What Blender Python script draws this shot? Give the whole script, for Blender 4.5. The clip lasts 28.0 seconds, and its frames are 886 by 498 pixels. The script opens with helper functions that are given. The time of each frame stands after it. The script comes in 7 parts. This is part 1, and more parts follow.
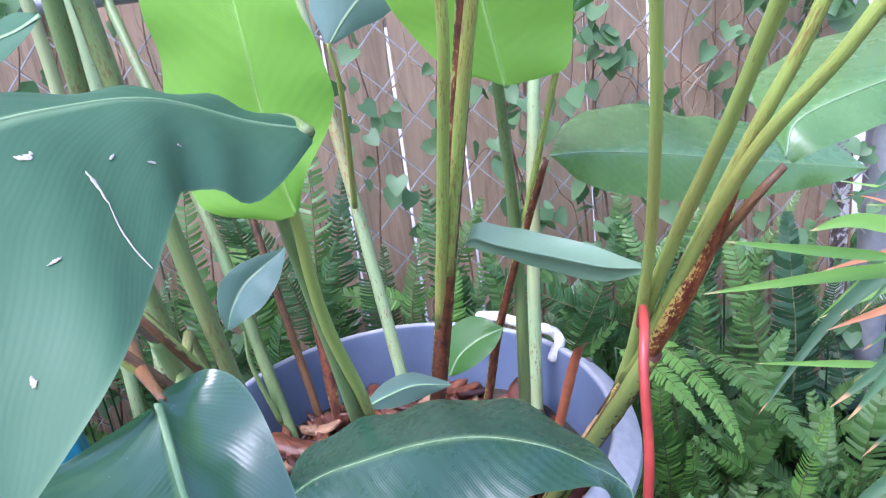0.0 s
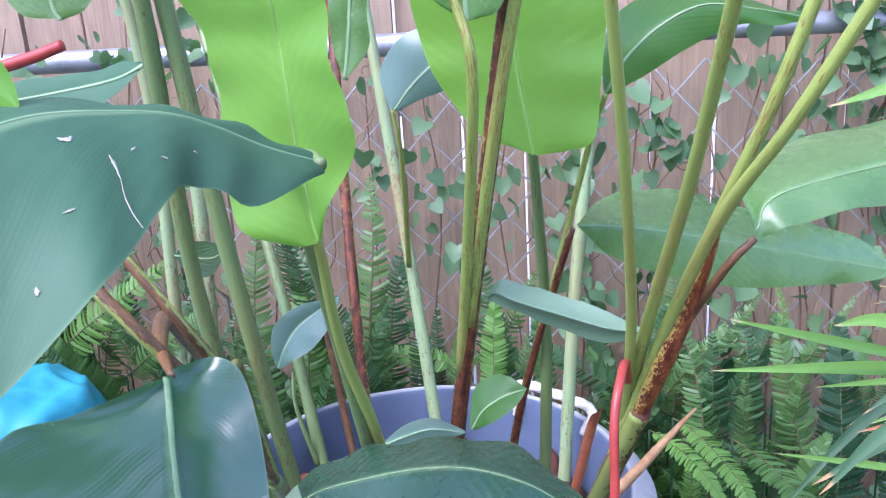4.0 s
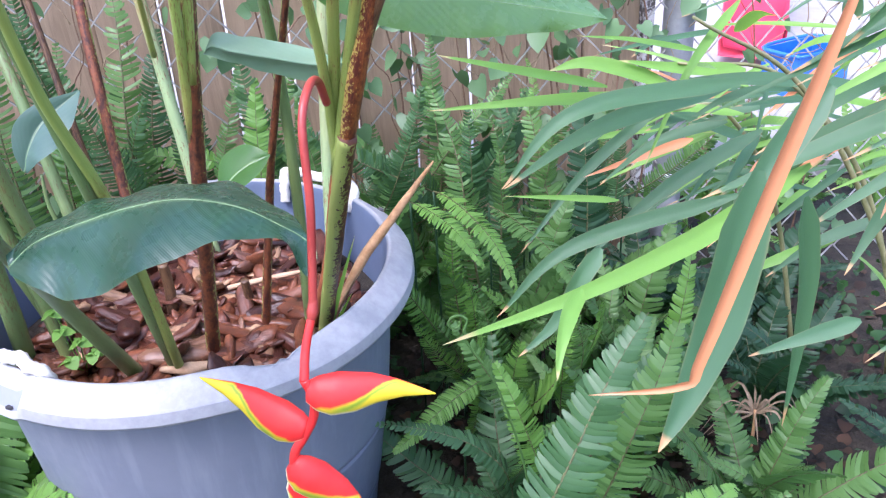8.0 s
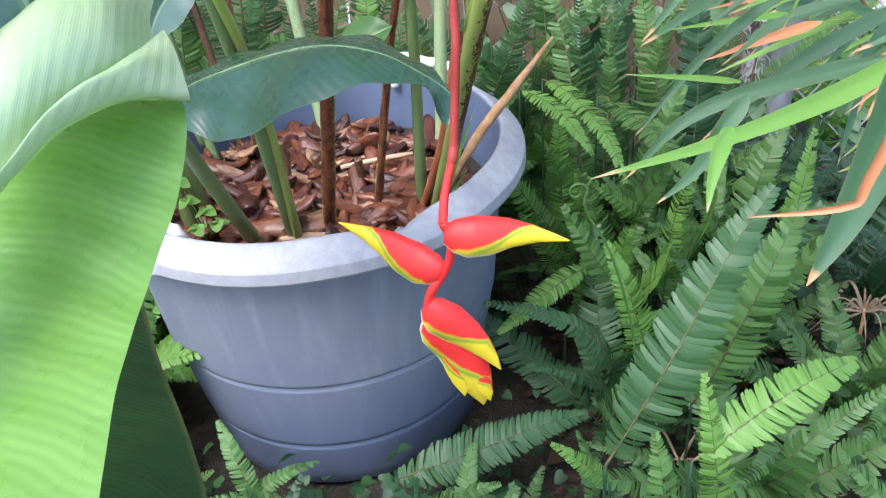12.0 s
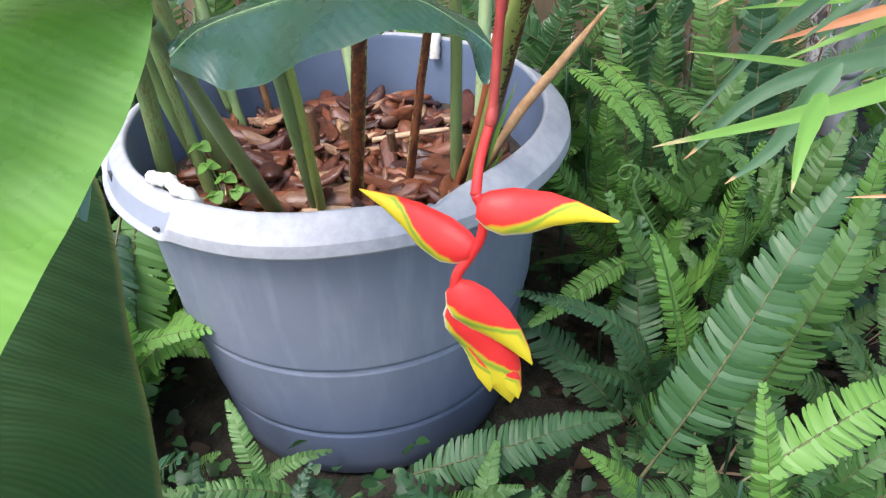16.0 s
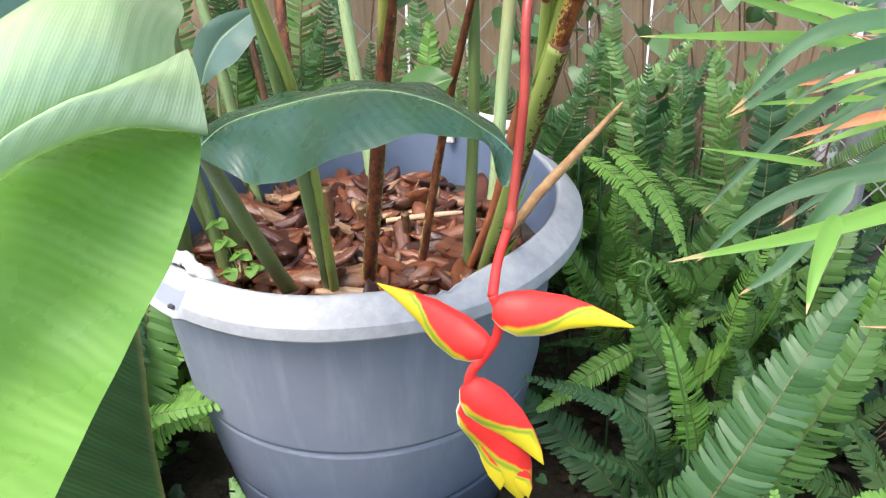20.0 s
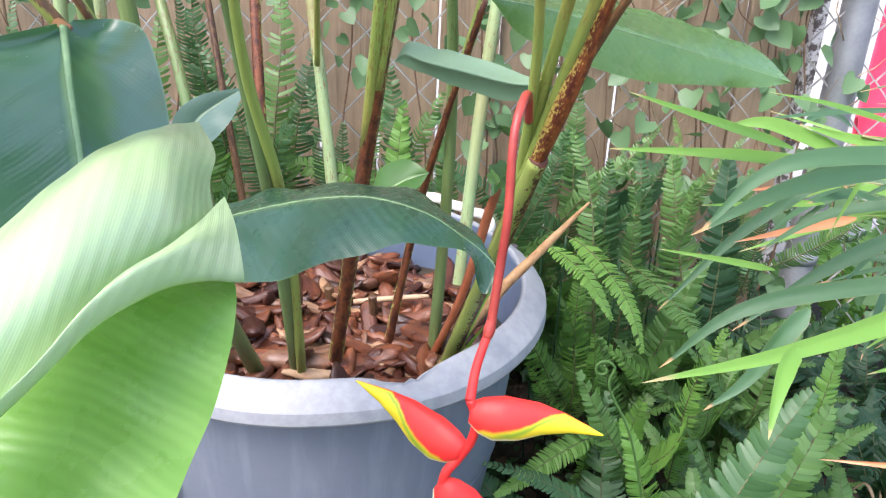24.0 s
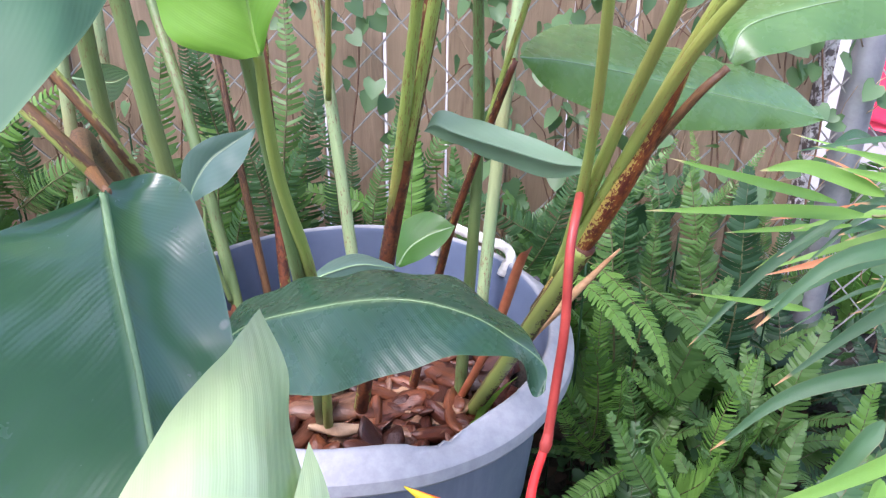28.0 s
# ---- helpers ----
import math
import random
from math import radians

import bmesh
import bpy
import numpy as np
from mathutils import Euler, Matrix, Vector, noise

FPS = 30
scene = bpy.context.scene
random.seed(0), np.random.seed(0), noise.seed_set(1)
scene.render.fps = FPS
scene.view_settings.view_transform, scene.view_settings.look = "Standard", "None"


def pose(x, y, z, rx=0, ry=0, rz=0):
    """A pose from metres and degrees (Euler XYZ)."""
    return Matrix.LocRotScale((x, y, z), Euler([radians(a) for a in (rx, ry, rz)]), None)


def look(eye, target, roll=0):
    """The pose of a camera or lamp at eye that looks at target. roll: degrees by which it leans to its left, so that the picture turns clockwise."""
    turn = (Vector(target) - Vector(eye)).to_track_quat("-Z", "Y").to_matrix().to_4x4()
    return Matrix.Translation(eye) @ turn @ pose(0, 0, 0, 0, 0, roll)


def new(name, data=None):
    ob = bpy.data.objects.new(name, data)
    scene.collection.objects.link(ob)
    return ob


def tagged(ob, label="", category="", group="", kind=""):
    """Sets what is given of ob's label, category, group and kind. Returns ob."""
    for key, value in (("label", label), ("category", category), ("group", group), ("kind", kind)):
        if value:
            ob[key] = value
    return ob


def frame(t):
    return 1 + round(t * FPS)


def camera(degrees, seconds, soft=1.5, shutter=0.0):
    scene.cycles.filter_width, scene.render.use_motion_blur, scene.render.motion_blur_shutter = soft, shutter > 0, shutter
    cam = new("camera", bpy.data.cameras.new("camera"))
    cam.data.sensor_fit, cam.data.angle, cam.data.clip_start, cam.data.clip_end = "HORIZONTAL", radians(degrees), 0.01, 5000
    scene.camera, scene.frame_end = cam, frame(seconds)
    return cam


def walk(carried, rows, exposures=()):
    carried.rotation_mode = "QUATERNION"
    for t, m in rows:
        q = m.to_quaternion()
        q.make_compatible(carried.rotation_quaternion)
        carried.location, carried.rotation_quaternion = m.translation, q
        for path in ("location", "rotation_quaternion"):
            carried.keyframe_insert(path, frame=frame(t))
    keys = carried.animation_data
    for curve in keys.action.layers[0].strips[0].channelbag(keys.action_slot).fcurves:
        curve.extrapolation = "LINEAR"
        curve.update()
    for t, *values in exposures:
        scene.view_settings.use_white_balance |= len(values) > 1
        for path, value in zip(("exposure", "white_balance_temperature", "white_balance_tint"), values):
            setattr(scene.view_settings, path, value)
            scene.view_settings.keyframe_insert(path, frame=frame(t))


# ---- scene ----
cam = camera(53.82, 28.0, 1.25, 0.0)
EXPOSURE = 1.74
ROWS = [
    (0, 0.0761, -0.8459, 0.9934, 66.68, 6.79, -2.80),
    (0.5, 0.1172, -0.8814, 0.9845, 68.54, 5.42, 0.90),
    (1, 0.1576, -0.9415, 0.9849, 71.66, 6.57, 0.64),
    (1.5, 0.1440, -0.9198, 0.9765, 72.74, 4.59, 5.97),
    (2, 0.1097, -0.8998, 0.9912, 73.30, -0.23, 6.66),
    (2.5, 0.0845, -0.8983, 0.9953, 72.77, -0.42, 5.84),
    (3, 0.1039, -0.9055, 0.9933, 73.06, 0.26, 5.36),
    (3.5, 0.1299, -0.8979, 0.9862, 73.02, 3.29, 4.55),
    (5.5, 0.0954, -0.9637, 0.9822, 69.26, 2.97, 4.09),
    (6, 0.1126, -0.9752, 0.9689, 66.13, 2.92, 3.30),
    (6.5, 0.1518, -1.0086, 0.9802, 64.21, 2.10, 1.72),
    (7, 0.1864, -0.9943, 0.9364, 63.06, 2.85, -5.96),
    (7.5, 0.1950, -0.9790, 0.9178, 61.35, 2.84, -8.59),
    (8, 0.1959, -0.9639, 0.9200, 61.56, 3.01, -8.34),
    (8.5, 0.1840, -0.9639, 0.9210, 62.73, 3.08, -6.52),
    (9, 0.1734, -0.9725, 0.9214, 63.09, 2.52, -6.28),
    (9.5, 0.1608, -0.9787, 0.9261, 63.56, 0.90, -5.12),
    (10, 0.1548, -0.9822, 0.9243, 63.61, 1.27, -4.37),
    (10.5, 0.1507, -0.9761, 0.9148, 62.95, 1.31, -3.28),
    (11, 0.1555, -0.9799, 0.8817, 59.80, 2.49, -3.52),
    (11.5, 0.1556, -0.9943, 0.8756, 57.65, 4.42, -3.91),
    (12, 0.1500, -0.9954, 0.8843, 56.81, 4.18, -3.09),
    (12.5, 0.1422, -0.9825, 0.8947, 56.81, 4.50, -2.41),
    (14.5, 0.1440, -0.9437, 0.8270, 56.08, 2.62, 0.04),
    (15, 0.1430, -0.9413, 0.8319, 54.78, 2.98, 0.17),
    (15.5, 0.1467, -0.9426, 0.8384, 55.17, 3.29, 0.24),
    (16, 0.1517, -0.9411, 0.8368, 56.42, 2.73, 0.53),
    (16.5, 0.1552, -0.9357, 0.8320, 56.47, 1.99, 0.94),
    (17, 0.1566, -0.9246, 0.8236, 57.21, 1.29, 0.39),
    (17.5, 0.1548, -0.9244, 0.8232, 58.58, 0.70, 0.24),
    (18, 0.1514, -0.9273, 0.8254, 59.19, 0.29, -0.23),
    (18.5, 0.1407, -0.9318, 0.8391, 59.57, -1.23, 0.70),
    (19, 0.1417, -0.9332, 0.8530, 60.78, 0.31, 1.83),
    (19.5, 0.1455, -0.9346, 0.8530, 61.04, 1.52, 1.92),
    (20, 0.1452, -0.9377, 0.8587, 60.78, 1.38, 1.77),
    (20.5, 0.1463, -0.9207, 0.8570, 60.28, 1.83, 1.10),
    (21, 0.1458, -0.8908, 0.8790, 62.63, 3.50, 1.96),
    (21.5, 0.1457, -0.9192, 0.8862, 65.11, 3.04, 3.64),
    (22, 0.1611, -0.9394, 0.8729, 65.58, 2.57, 1.35),
    (22.5, 0.1658, -0.9501, 0.8741, 63.91, 1.73, 0.12),
    (24.5, 0.1172, -0.9479, 0.9000, 65.31, -3.03, -0.18),
    (25, 0.1216, -0.9468, 0.9030, 65.87, -3.24, -0.48),
    (25.5, 0.1171, -0.9366, 0.9184, 67.20, -2.66, 0.01),
    (26, 0.1010, -0.9116, 0.9320, 68.96, -1.75, 2.69),
    (26.5, 0.0912, -0.8990, 0.9338, 70.22, -1.65, 3.71),
    (27, 0.0696, -0.8677, 0.9426, 67.84, -1.64, 3.36),
    (27.5, 0.0616, -0.8600, 0.9392, 64.24, -2.93, 0.62),
    (28, 0.0891, -0.8857, 0.9624, 62.79, -0.75, -1.22),
]
walk(cam, [(t, pose(x, y, z, rx, ry, rz)) for t, x, y, z, rx, ry, rz in ROWS],
     [(t, EXPOSURE + e, k, tint) for t, e, k, tint in ((0, 0.08, 5350, 28), (3, 0, 5300, 30), (6, 0, 5400, 28), (7.5, 0.16, 5550, 26), (10, 0.06, 5850, 21), (12, -0.05, 5900, 16),
      (15, -0.12, 6050, 19), (16, -0.10, 6200, 14), (18, -0.07, 6600, 7), (19, 0.02, 6600, 9), (20, 0.06, 6550, 11), (21.5, 0.14, 6650, 11), (25, 0.08, 6150, 20), (26, 0.0, 6050, 23), (27, -0.02, 5950, 26), (28, 0, 5950, 26))])

# ---------------- light ----------------
world = bpy.data.worlds.new("sky")
scene.world = world
world.use_nodes = True
wn = world.node_tree.nodes
sky = wn.new("ShaderNodeTexSky")
sky.sky_type = "NISHITA"
sky.sun_disc = False
sky.sun_elevation = radians(58)
sky.sun_rotation = radians(215)
sky.air_density, sky.dust_density, sky.ozone_density = 1.0, 3.0, 1.0
world.node_tree.links.new(sky.outputs[0], wn["Background"].inputs[0])
wn["Background"].inputs[1].default_value = 0.15
sun = new("sun", bpy.data.lights.new("sun", "SUN"))
sun.data.energy, sun.data.angle, sun.data.color = 1.25, radians(30), (1.0, 0.97, 0.93)
sun.matrix_world = look((-2.0, -1.9, 4.5), (0, 0, 0))

# ---------------- helpers ----------------
def mesh_of(name, verts, faces, uvs=None, smooth=True):
    me = bpy.data.meshes.new(name)
    me.from_pydata([tuple(v) for v in verts], [], faces)
    if uvs is not None:
        layer = me.uv_layers.new(name="UVMap")
        li = np.empty(len(me.loops), dtype=np.int32)
        me.loops.foreach_get("vertex_index", li)
        layer.data.foreach_set("uv", np.asarray(uvs, dtype=np.float32)[li].ravel())
    if smooth:
        me.polygons.foreach_set("use_smooth", [True] * len(me.polygons))
    me.update()
    return me


def put(name, me, material, parent=None, label="", m=None):
    ob = new(name, me)
    if material is not None and not me.materials:
        me.materials.append(material)
    if parent is not None:
        ob.parent = parent
    if m is not None:
        ob.matrix_basis = m
    if label:
        ob["label"] = label
    return ob


def part(name, bm, material, parent, label=""):
    me = bpy.data.meshes.new(name)
    bm.to_mesh(me)
    bm.free()
    return put(name, me, material, parent, label)


def thing(name, label, category, group="", kind=""):
    return tagged(new(name), label, category, group, kind)


def spline(pts, n):
    """n + 1 points on a smooth curve through the rows of pts."""
    p = np.asarray(pts, dtype=float)
    if len(p) == 2:
        return p[0] + (p[1] - p[0]) * np.linspace(0, 1, n + 1)[:, None]
    q = np.vstack([2 * p[0] - p[1], p, 2 * p[-1] - p[-2]])
    out = []
    for u in np.linspace(0, len(p) - 1 - 1e-9, n + 1):
        i = int(u)
        f = u - i
        a, b, c, d = q[i:i + 4]
        out.append(0.5 * (2 * b + (c - a) * f + (2 * a - 5 * b + 4 * c - d) * f * f + (3 * b - a - 3 * c + d) * f ** 3))
    return np.array(out)


def tube_data(pts, radii, sides=8, cap=True, wobble=0.0):
    p = np.asarray(pts, dtype=float)
    n = len(p)
    r = np.interp(np.linspace(0, 1, n), np.linspace(0, 1, len(radii)), radii)
    tang = np.gradient(p, axis=0)
    tang /= np.linalg.norm(tang, axis=1)[:, None] + 1e-12
    ref = np.array([0.0, 0.0, 1.0]) if abs(tang[0][2]) < 0.8 else np.array([1.0, 0.0, 0.0])
    side = np.cross(tang[0], ref)
    side /= np.linalg.norm(side)
    verts, uvs, faces = [], [], []
    length = 0.0
    for i in range(n):
        side = side - tang[i] * (side @ tang[i])
        side /= np.linalg.norm(side) + 1e-12
        up = np.cross(tang[i], side)
        if i:
            length += np.linalg.norm(p[i] - p[i - 1])
        for k in range(sides):
            a = 2 * math.pi * k / sides
            rr = r[i] * (1 + wobble * noise.noise((p[i][0] * 40 + k, p[i][1] * 40, p[i][2] * 25)))
            verts.append(p[i] + rr * (math.cos(a) * side + math.sin(a) * up))
            uvs.append((k / sides, length))
    for i in range(n - 1):
        for k in range(sides):
            a, b = i * sides + k, i * sides + (k + 1) % sides
            faces.append((a, b, b + sides, a + sides))
    if cap:
        faces.append(tuple(range(sides - 1, -1, -1)))
        faces.append(tuple(range((n - 1) * sides, n * sides)))
    return verts, faces, uvs


def tube(name, pts, radii, material, parent, sides=8, label="", n=24, wobble=0.0):
    v, f, uv = tube_data(spline(pts, n), radii, sides, True, wobble)
    return put(name, mesh_of(name, v, f, uv), material, parent, label)


def lathe(profile, n=96, wob=None):
    verts, faces, uvs = [], [], []
    m = len(profile)
    for k in range(n):
        a = 2 * math.pi * k / n
        for i, (r, z) in enumerate(profile):
            verts.append((r * math.cos(a), r * math.sin(a), z))
            uvs.append((k / n, z))
    for k in range(n):
        for i in range(m - 1):
            a, b = k * m + i, ((k + 1) % n) * m + i
            faces.append((a, b, b + 1, a + 1))
    return verts, faces, uvs


# ---------------- materials ----------------
def nodes_of(name):
    mt = bpy.data.materials.new(name)
    mt.use_nodes = True
    nt = mt.node_tree
    return mt, nt, nt.nodes["Principled BSDF"]


def add(nt, kind, **values):
    nd = nt.nodes.new(kind)
    for key, v in values.items():
        nd.inputs[key].default_value = v
    return nd


def ramp(nt, fac, stops):
    nd = nt.nodes.new("ShaderNodeValToRGB")
    el = nd.color_ramp.elements
    while len(el) < len(stops):
        el.new(0.5)
    for e, (pos, c) in zip(el, stops):
        e.position, e.color = pos, (*c, 1)
    nt.links.new(fac, nd.inputs[0])
    return nd.outputs[0]


def noise_tex(nt, scale, detail=4, rough=0.55, vector=None, dist=0.0):
    nd = add(nt, "ShaderNodeTexNoise", Scale=scale, Detail=detail, Roughness=rough, Distortion=dist)
    if vector is not None:
        nt.links.new(vector, nd.inputs["Vector"])
    return nd.outputs["Fac"]


def coords(nt, out="Object"):
    return nt.nodes.new("ShaderNodeTexCoord").outputs[out]


def mth(nt, op, a, b=None):
    nd = nt.nodes.new("ShaderNodeMath")
    nd.operation = op
    for i, v in enumerate((a, b)):
        if v is None:
            continue
        if isinstance(v, (int, float)):
            nd.inputs[i].default_value = v
        else:
            nt.links.new(v, nd.inputs[i])
    return nd.outputs[0]


def mixc(nt, fac, a, b, blend="MIX"):
    nd = nt.nodes.new("ShaderNodeMix")
    nd.data_type, nd.blend_type = "RGBA", blend
    for sock, v in ((nd.inputs[0], fac), (nd.inputs[6], a), (nd.inputs[7], b)):
        if isinstance(v, (int, float)):
            sock.default_value = v
        elif isinstance(v, tuple):
            sock.default_value = (*v, 1)
        else:
            nt.links.new(v, sock)
    return nd.outputs[2]


def bump(nt, bsdf, height, strength=0.3, distance=0.002):
    nd = add(nt, "ShaderNodeBump", Strength=strength, Distance=distance)
    nt.links.new(height, nd.inputs["Height"])
    nt.links.new(nd.outputs[0], bsdf.inputs["Normal"])


def thin(nt, bsdf, colour, share):
    """Lets light through: mixes the surface with a translucent one."""
    tr = nt.nodes.new("ShaderNodeBsdfTranslucent")
    if isinstance(colour, tuple):
        tr.inputs[0].default_value = (*colour, 1)
    else:
        nt.links.new(colour, tr.inputs[0])
    mx = nt.nodes.new("ShaderNodeMixShader")
    mx.inputs[0].default_value = share
    nt.links.new(bsdf.outputs[0], mx.inputs[1])
    nt.links.new(tr.outputs[0], mx.inputs[2])
    nt.links.new(mx.outputs[0], nt.nodes["Material Output"].inputs[0])


def leaf_material(name, dark, light, rib, glow, share=0.25, rough=0.38, veins=150.0, spots=0.0, vein_relief=0.12, vein_tint=0.06, wave=0.0, shine=0.5):
    """Broad leaf: u across (0.5 on the midrib), v along in metres."""
    mt, nt, b = nodes_of(name)
    uv = coords(nt, "UV")
    sep = nt.nodes.new("ShaderNodeSeparateXYZ")
    nt.links.new(uv, sep.inputs[0])
    across = mth(nt, "ABSOLUTE", mth(nt, "SUBTRACT", sep.outputs[0], 0.5))
    obj = coords(nt, "Object")
    big = noise_tex(nt, 9, 3, 0.5, obj)
    fine = noise_tex(nt, 60, 4, 0.6, obj)
    phase = mth(nt, "ADD", mth(nt, "MULTIPLY", sep.outputs[1], veins), mth(nt, "MULTIPLY", across, -9.0))
    phase = mth(nt, "ADD", phase, mth(nt, "MULTIPLY", big, 2.0))
    vein = mth(nt, "SINE", mth(nt, "MULTIPLY", phase, 6.2832))
    fine_vein = mth(nt, "SINE", mth(nt, "MULTIPLY", phase, 31.0))
    col = mixc(nt, ramp(nt, big, [(0.35, (0, 0, 0)), (0.7, (1, 1, 1))]), dark, light)
    vmask = mth(nt, "MULTIPLY", mth(nt, "ADD", vein, 1.0), vein_tint)
    col = mixc(nt, vmask, col, light)
    col = mixc(nt, mth(nt, "MULTIPLY", fine, 0.25), col, dark)
    ribmask = ramp(nt, across, [(0.012, (1, 1, 1)), (0.03, (0, 0, 0))])
    col = mixc(nt, ribmask, col, rib)
    edge = ramp(nt, across, [(0.488, (0, 0, 0)), (0.5, (1, 1, 1))])
    col = mixc(nt, mth(nt, "MULTIPLY", edge, 0.5), col, rib)
    if spots:
        vo = add(nt, "ShaderNodeTexVoronoi", Scale=34.0)
        nt.links.new(obj, vo.inputs["Vector"])
        sp = ramp(nt, mth(nt, "ADD", vo.outputs["Distance"], mth(nt, "MULTIPLY", fine, 0.12)), [(0.11, (1, 1, 1)), (0.15, (0, 0, 0))])
        pick = ramp(nt, noise_tex(nt, 17, 2, 0.5, obj), [(0.55, (0, 0, 0)), (0.6, (1, 1, 1))])
        col = mixc(nt, mth(nt, "MULTIPLY", mth(nt, "MULTIPLY", sp, pick), spots), col, (0.55, 0.5, 0.36))
    nt.links.new(col, b.inputs["Base Color"])
    nt.links.new(mth(nt, "ADD", mth(nt, "MULTIPLY", fine, 0.2), rough - 0.1), b.inputs["Roughness"])
    b.inputs["Specular IOR Level"].default_value = shine
    bump(nt, b, mth(nt, "ADD", mth(nt, "ADD", vein, mth(nt, "MULTIPLY", fine_vein, 0.25)), mth(nt, "ADD", mth(nt, "MULTIPLY", fine, 1.5), mth(nt, "MULTIPLY", big, wave))), vein_relief, 0.0012)
    thin(nt, b, mixc(nt, vmask, glow, rib), share)
    return mt


DARK_LEAF = leaf_material("dark_leaf", (0.042, 0.104, 0.055), (0.066, 0.142, 0.080), (0.14, 0.23, 0.12), (0.10, 0.32, 0.06), 0.15, 0.58, 40, 0.4, 0.06, 0.04, 40.0, 0.24)
SHEEN_LEAF = leaf_material("dark_sheen_leaf", (0.040, 0.105, 0.055), (0.064, 0.148, 0.080), (0.17, 0.28, 0.14), (0.10, 0.32, 0.06), 0.16, 0.24, 60, 0.3, 0.09, 0.05, 46.0, 0.85)
# Bluish base colour: the sheen of the sky is painted into it.
BLUISH_LEAF = leaf_material("sky_sheen_leaf", (0.075, 0.140, 0.110), (0.11, 0.19, 0.15), (0.34, 0.42, 0.34), (0.10, 0.32, 0.06), 0.12, 0.36, 60, 0.2, 0.05)
# Folded leaf: raised base colour stands in for light caught by its tilt.
FOLDED_LEAF = leaf_material("pale_folded_leaf", (0.13, 0.22, 0.14), (0.18, 0.28, 0.18), (0.13, 0.22, 0.14), (0.10, 0.32, 0.06), 0.15, 0.42, 60, 0.2, 0.05)
GLOSS_LEAF = leaf_material("gloss_leaf", (0.022, 0.068, 0.040), (0.040, 0.102, 0.056), (0.09, 0.16, 0.08), (0.08, 0.28, 0.04), 0.14, 0.28, 110, 0.5, 0.12, 0.07, 12.0, 0.6)
LIGHT_LEAF = leaf_material("light_leaf", (0.15, 0.35, 0.045), (0.22, 0.45, 0.07), (0.24, 0.46, 0.09), (0.36, 0.72, 0.08), 0.48, 0.40, 90, 0, 0.10, 0.06, 8.0)
PALE_LEAF = leaf_material("pale_leaf", (0.37, 0.50, 0.26), (0.47, 0.59, 0.35), (0.47, 0.62, 0.31), (0.45, 0.72, 0.18), 0.22, 0.20, 110, 0, 0.10, 0.03, 0.0, 1.0)
FRESH_LEAF = leaf_material("fresh_leaf", (0.14, 0.32, 0.050), (0.26, 0.49, 0.11), (0.28, 0.50, 0.12), (0.34, 0.68, 0.10), 0.42, 0.28, 48, 0, 0.22, 0.32, 12.0, 0.6)
MID_LEAF = leaf_material("mid_leaf", (0.092, 0.20, 0.060), (0.145, 0.28, 0.092), (0.17, 0.29, 0.10), (0.22, 0.45, 0.06), 0.3, 0.27, 90, 0.6, 0.07, 0.06, 16.0, 0.75)
DEEP_LEAF = leaf_material("deep_backlit_leaf", (0.040, 0.115, 0.025), (0.070, 0.175, 0.040), (0.16, 0.20, 0.05), (0.15, 0.42, 0.05), 0.38, 0.36, 90, 0.0, 0.08, 0.06, 16.0)
# Dark green with the shade beneath other leaves put into the colour.
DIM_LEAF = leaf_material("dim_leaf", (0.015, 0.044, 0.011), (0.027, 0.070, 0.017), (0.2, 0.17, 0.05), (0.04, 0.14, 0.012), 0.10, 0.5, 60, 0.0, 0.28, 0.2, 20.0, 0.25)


def stem_material(name, base, base2, blot, blot_amount, streak=0.0):
    mt, nt, b = nodes_of(name)
    obj = coords(nt, "Object")
    uv = coords(nt, "UV")
    mp = nt.nodes.new("ShaderNodeMapping")
    mp.inputs["Scale"].default_value = (6, 9, 1)
    nt.links.new(uv, mp.inputs[0])
    lines = noise_tex(nt, 3.0, 4, 0.6, mp.outputs[0])
    long_noise = noise_tex(nt, 5.0, 2, 0.5, obj)
    col = mixc(nt, lines, base, base2)
    mp2 = nt.nodes.new("ShaderNodeMapping")
    mp2.inputs["Scale"].default_value = (12, 55, 1)
    nt.links.new(uv, mp2.inputs[0])
    spots = noise_tex(nt, 1.6, 5, 0.7, mp2.outputs[0], 0.6)
    reach = ramp(nt, noise_tex(nt, 7.0, 2, 0.5, obj), [(0.38, (0, 0, 0)), (0.62, (1, 1, 1))])
    lim = mth(nt, "ADD", spots, mth(nt, "MULTIPLY", reach, 0.16))
    mask = ramp(nt, lim, [(0.70 - 0.25 * blot_amount, (0, 0, 0)), (0.76 - 0.25 * blot_amount, (1, 1, 1))])
    col = mixc(nt, mask, col, blot)
    col = mixc(nt, mth(nt, "MULTIPLY", ramp(nt, long_noise, [(0.5, (0, 0, 0)), (0.75, (1, 1, 1))]), streak), col, (0.34, 0.16, 0.05))
    nt.links.new(col, b.inputs["Base Color"])
    b.inputs["Roughness"].default_value = 0.42
    bump(nt, b, mth(nt, "ADD", lines, mth(nt, "MULTIPLY", spots, 0.5)), 0.35, 0.0015)
    return mt


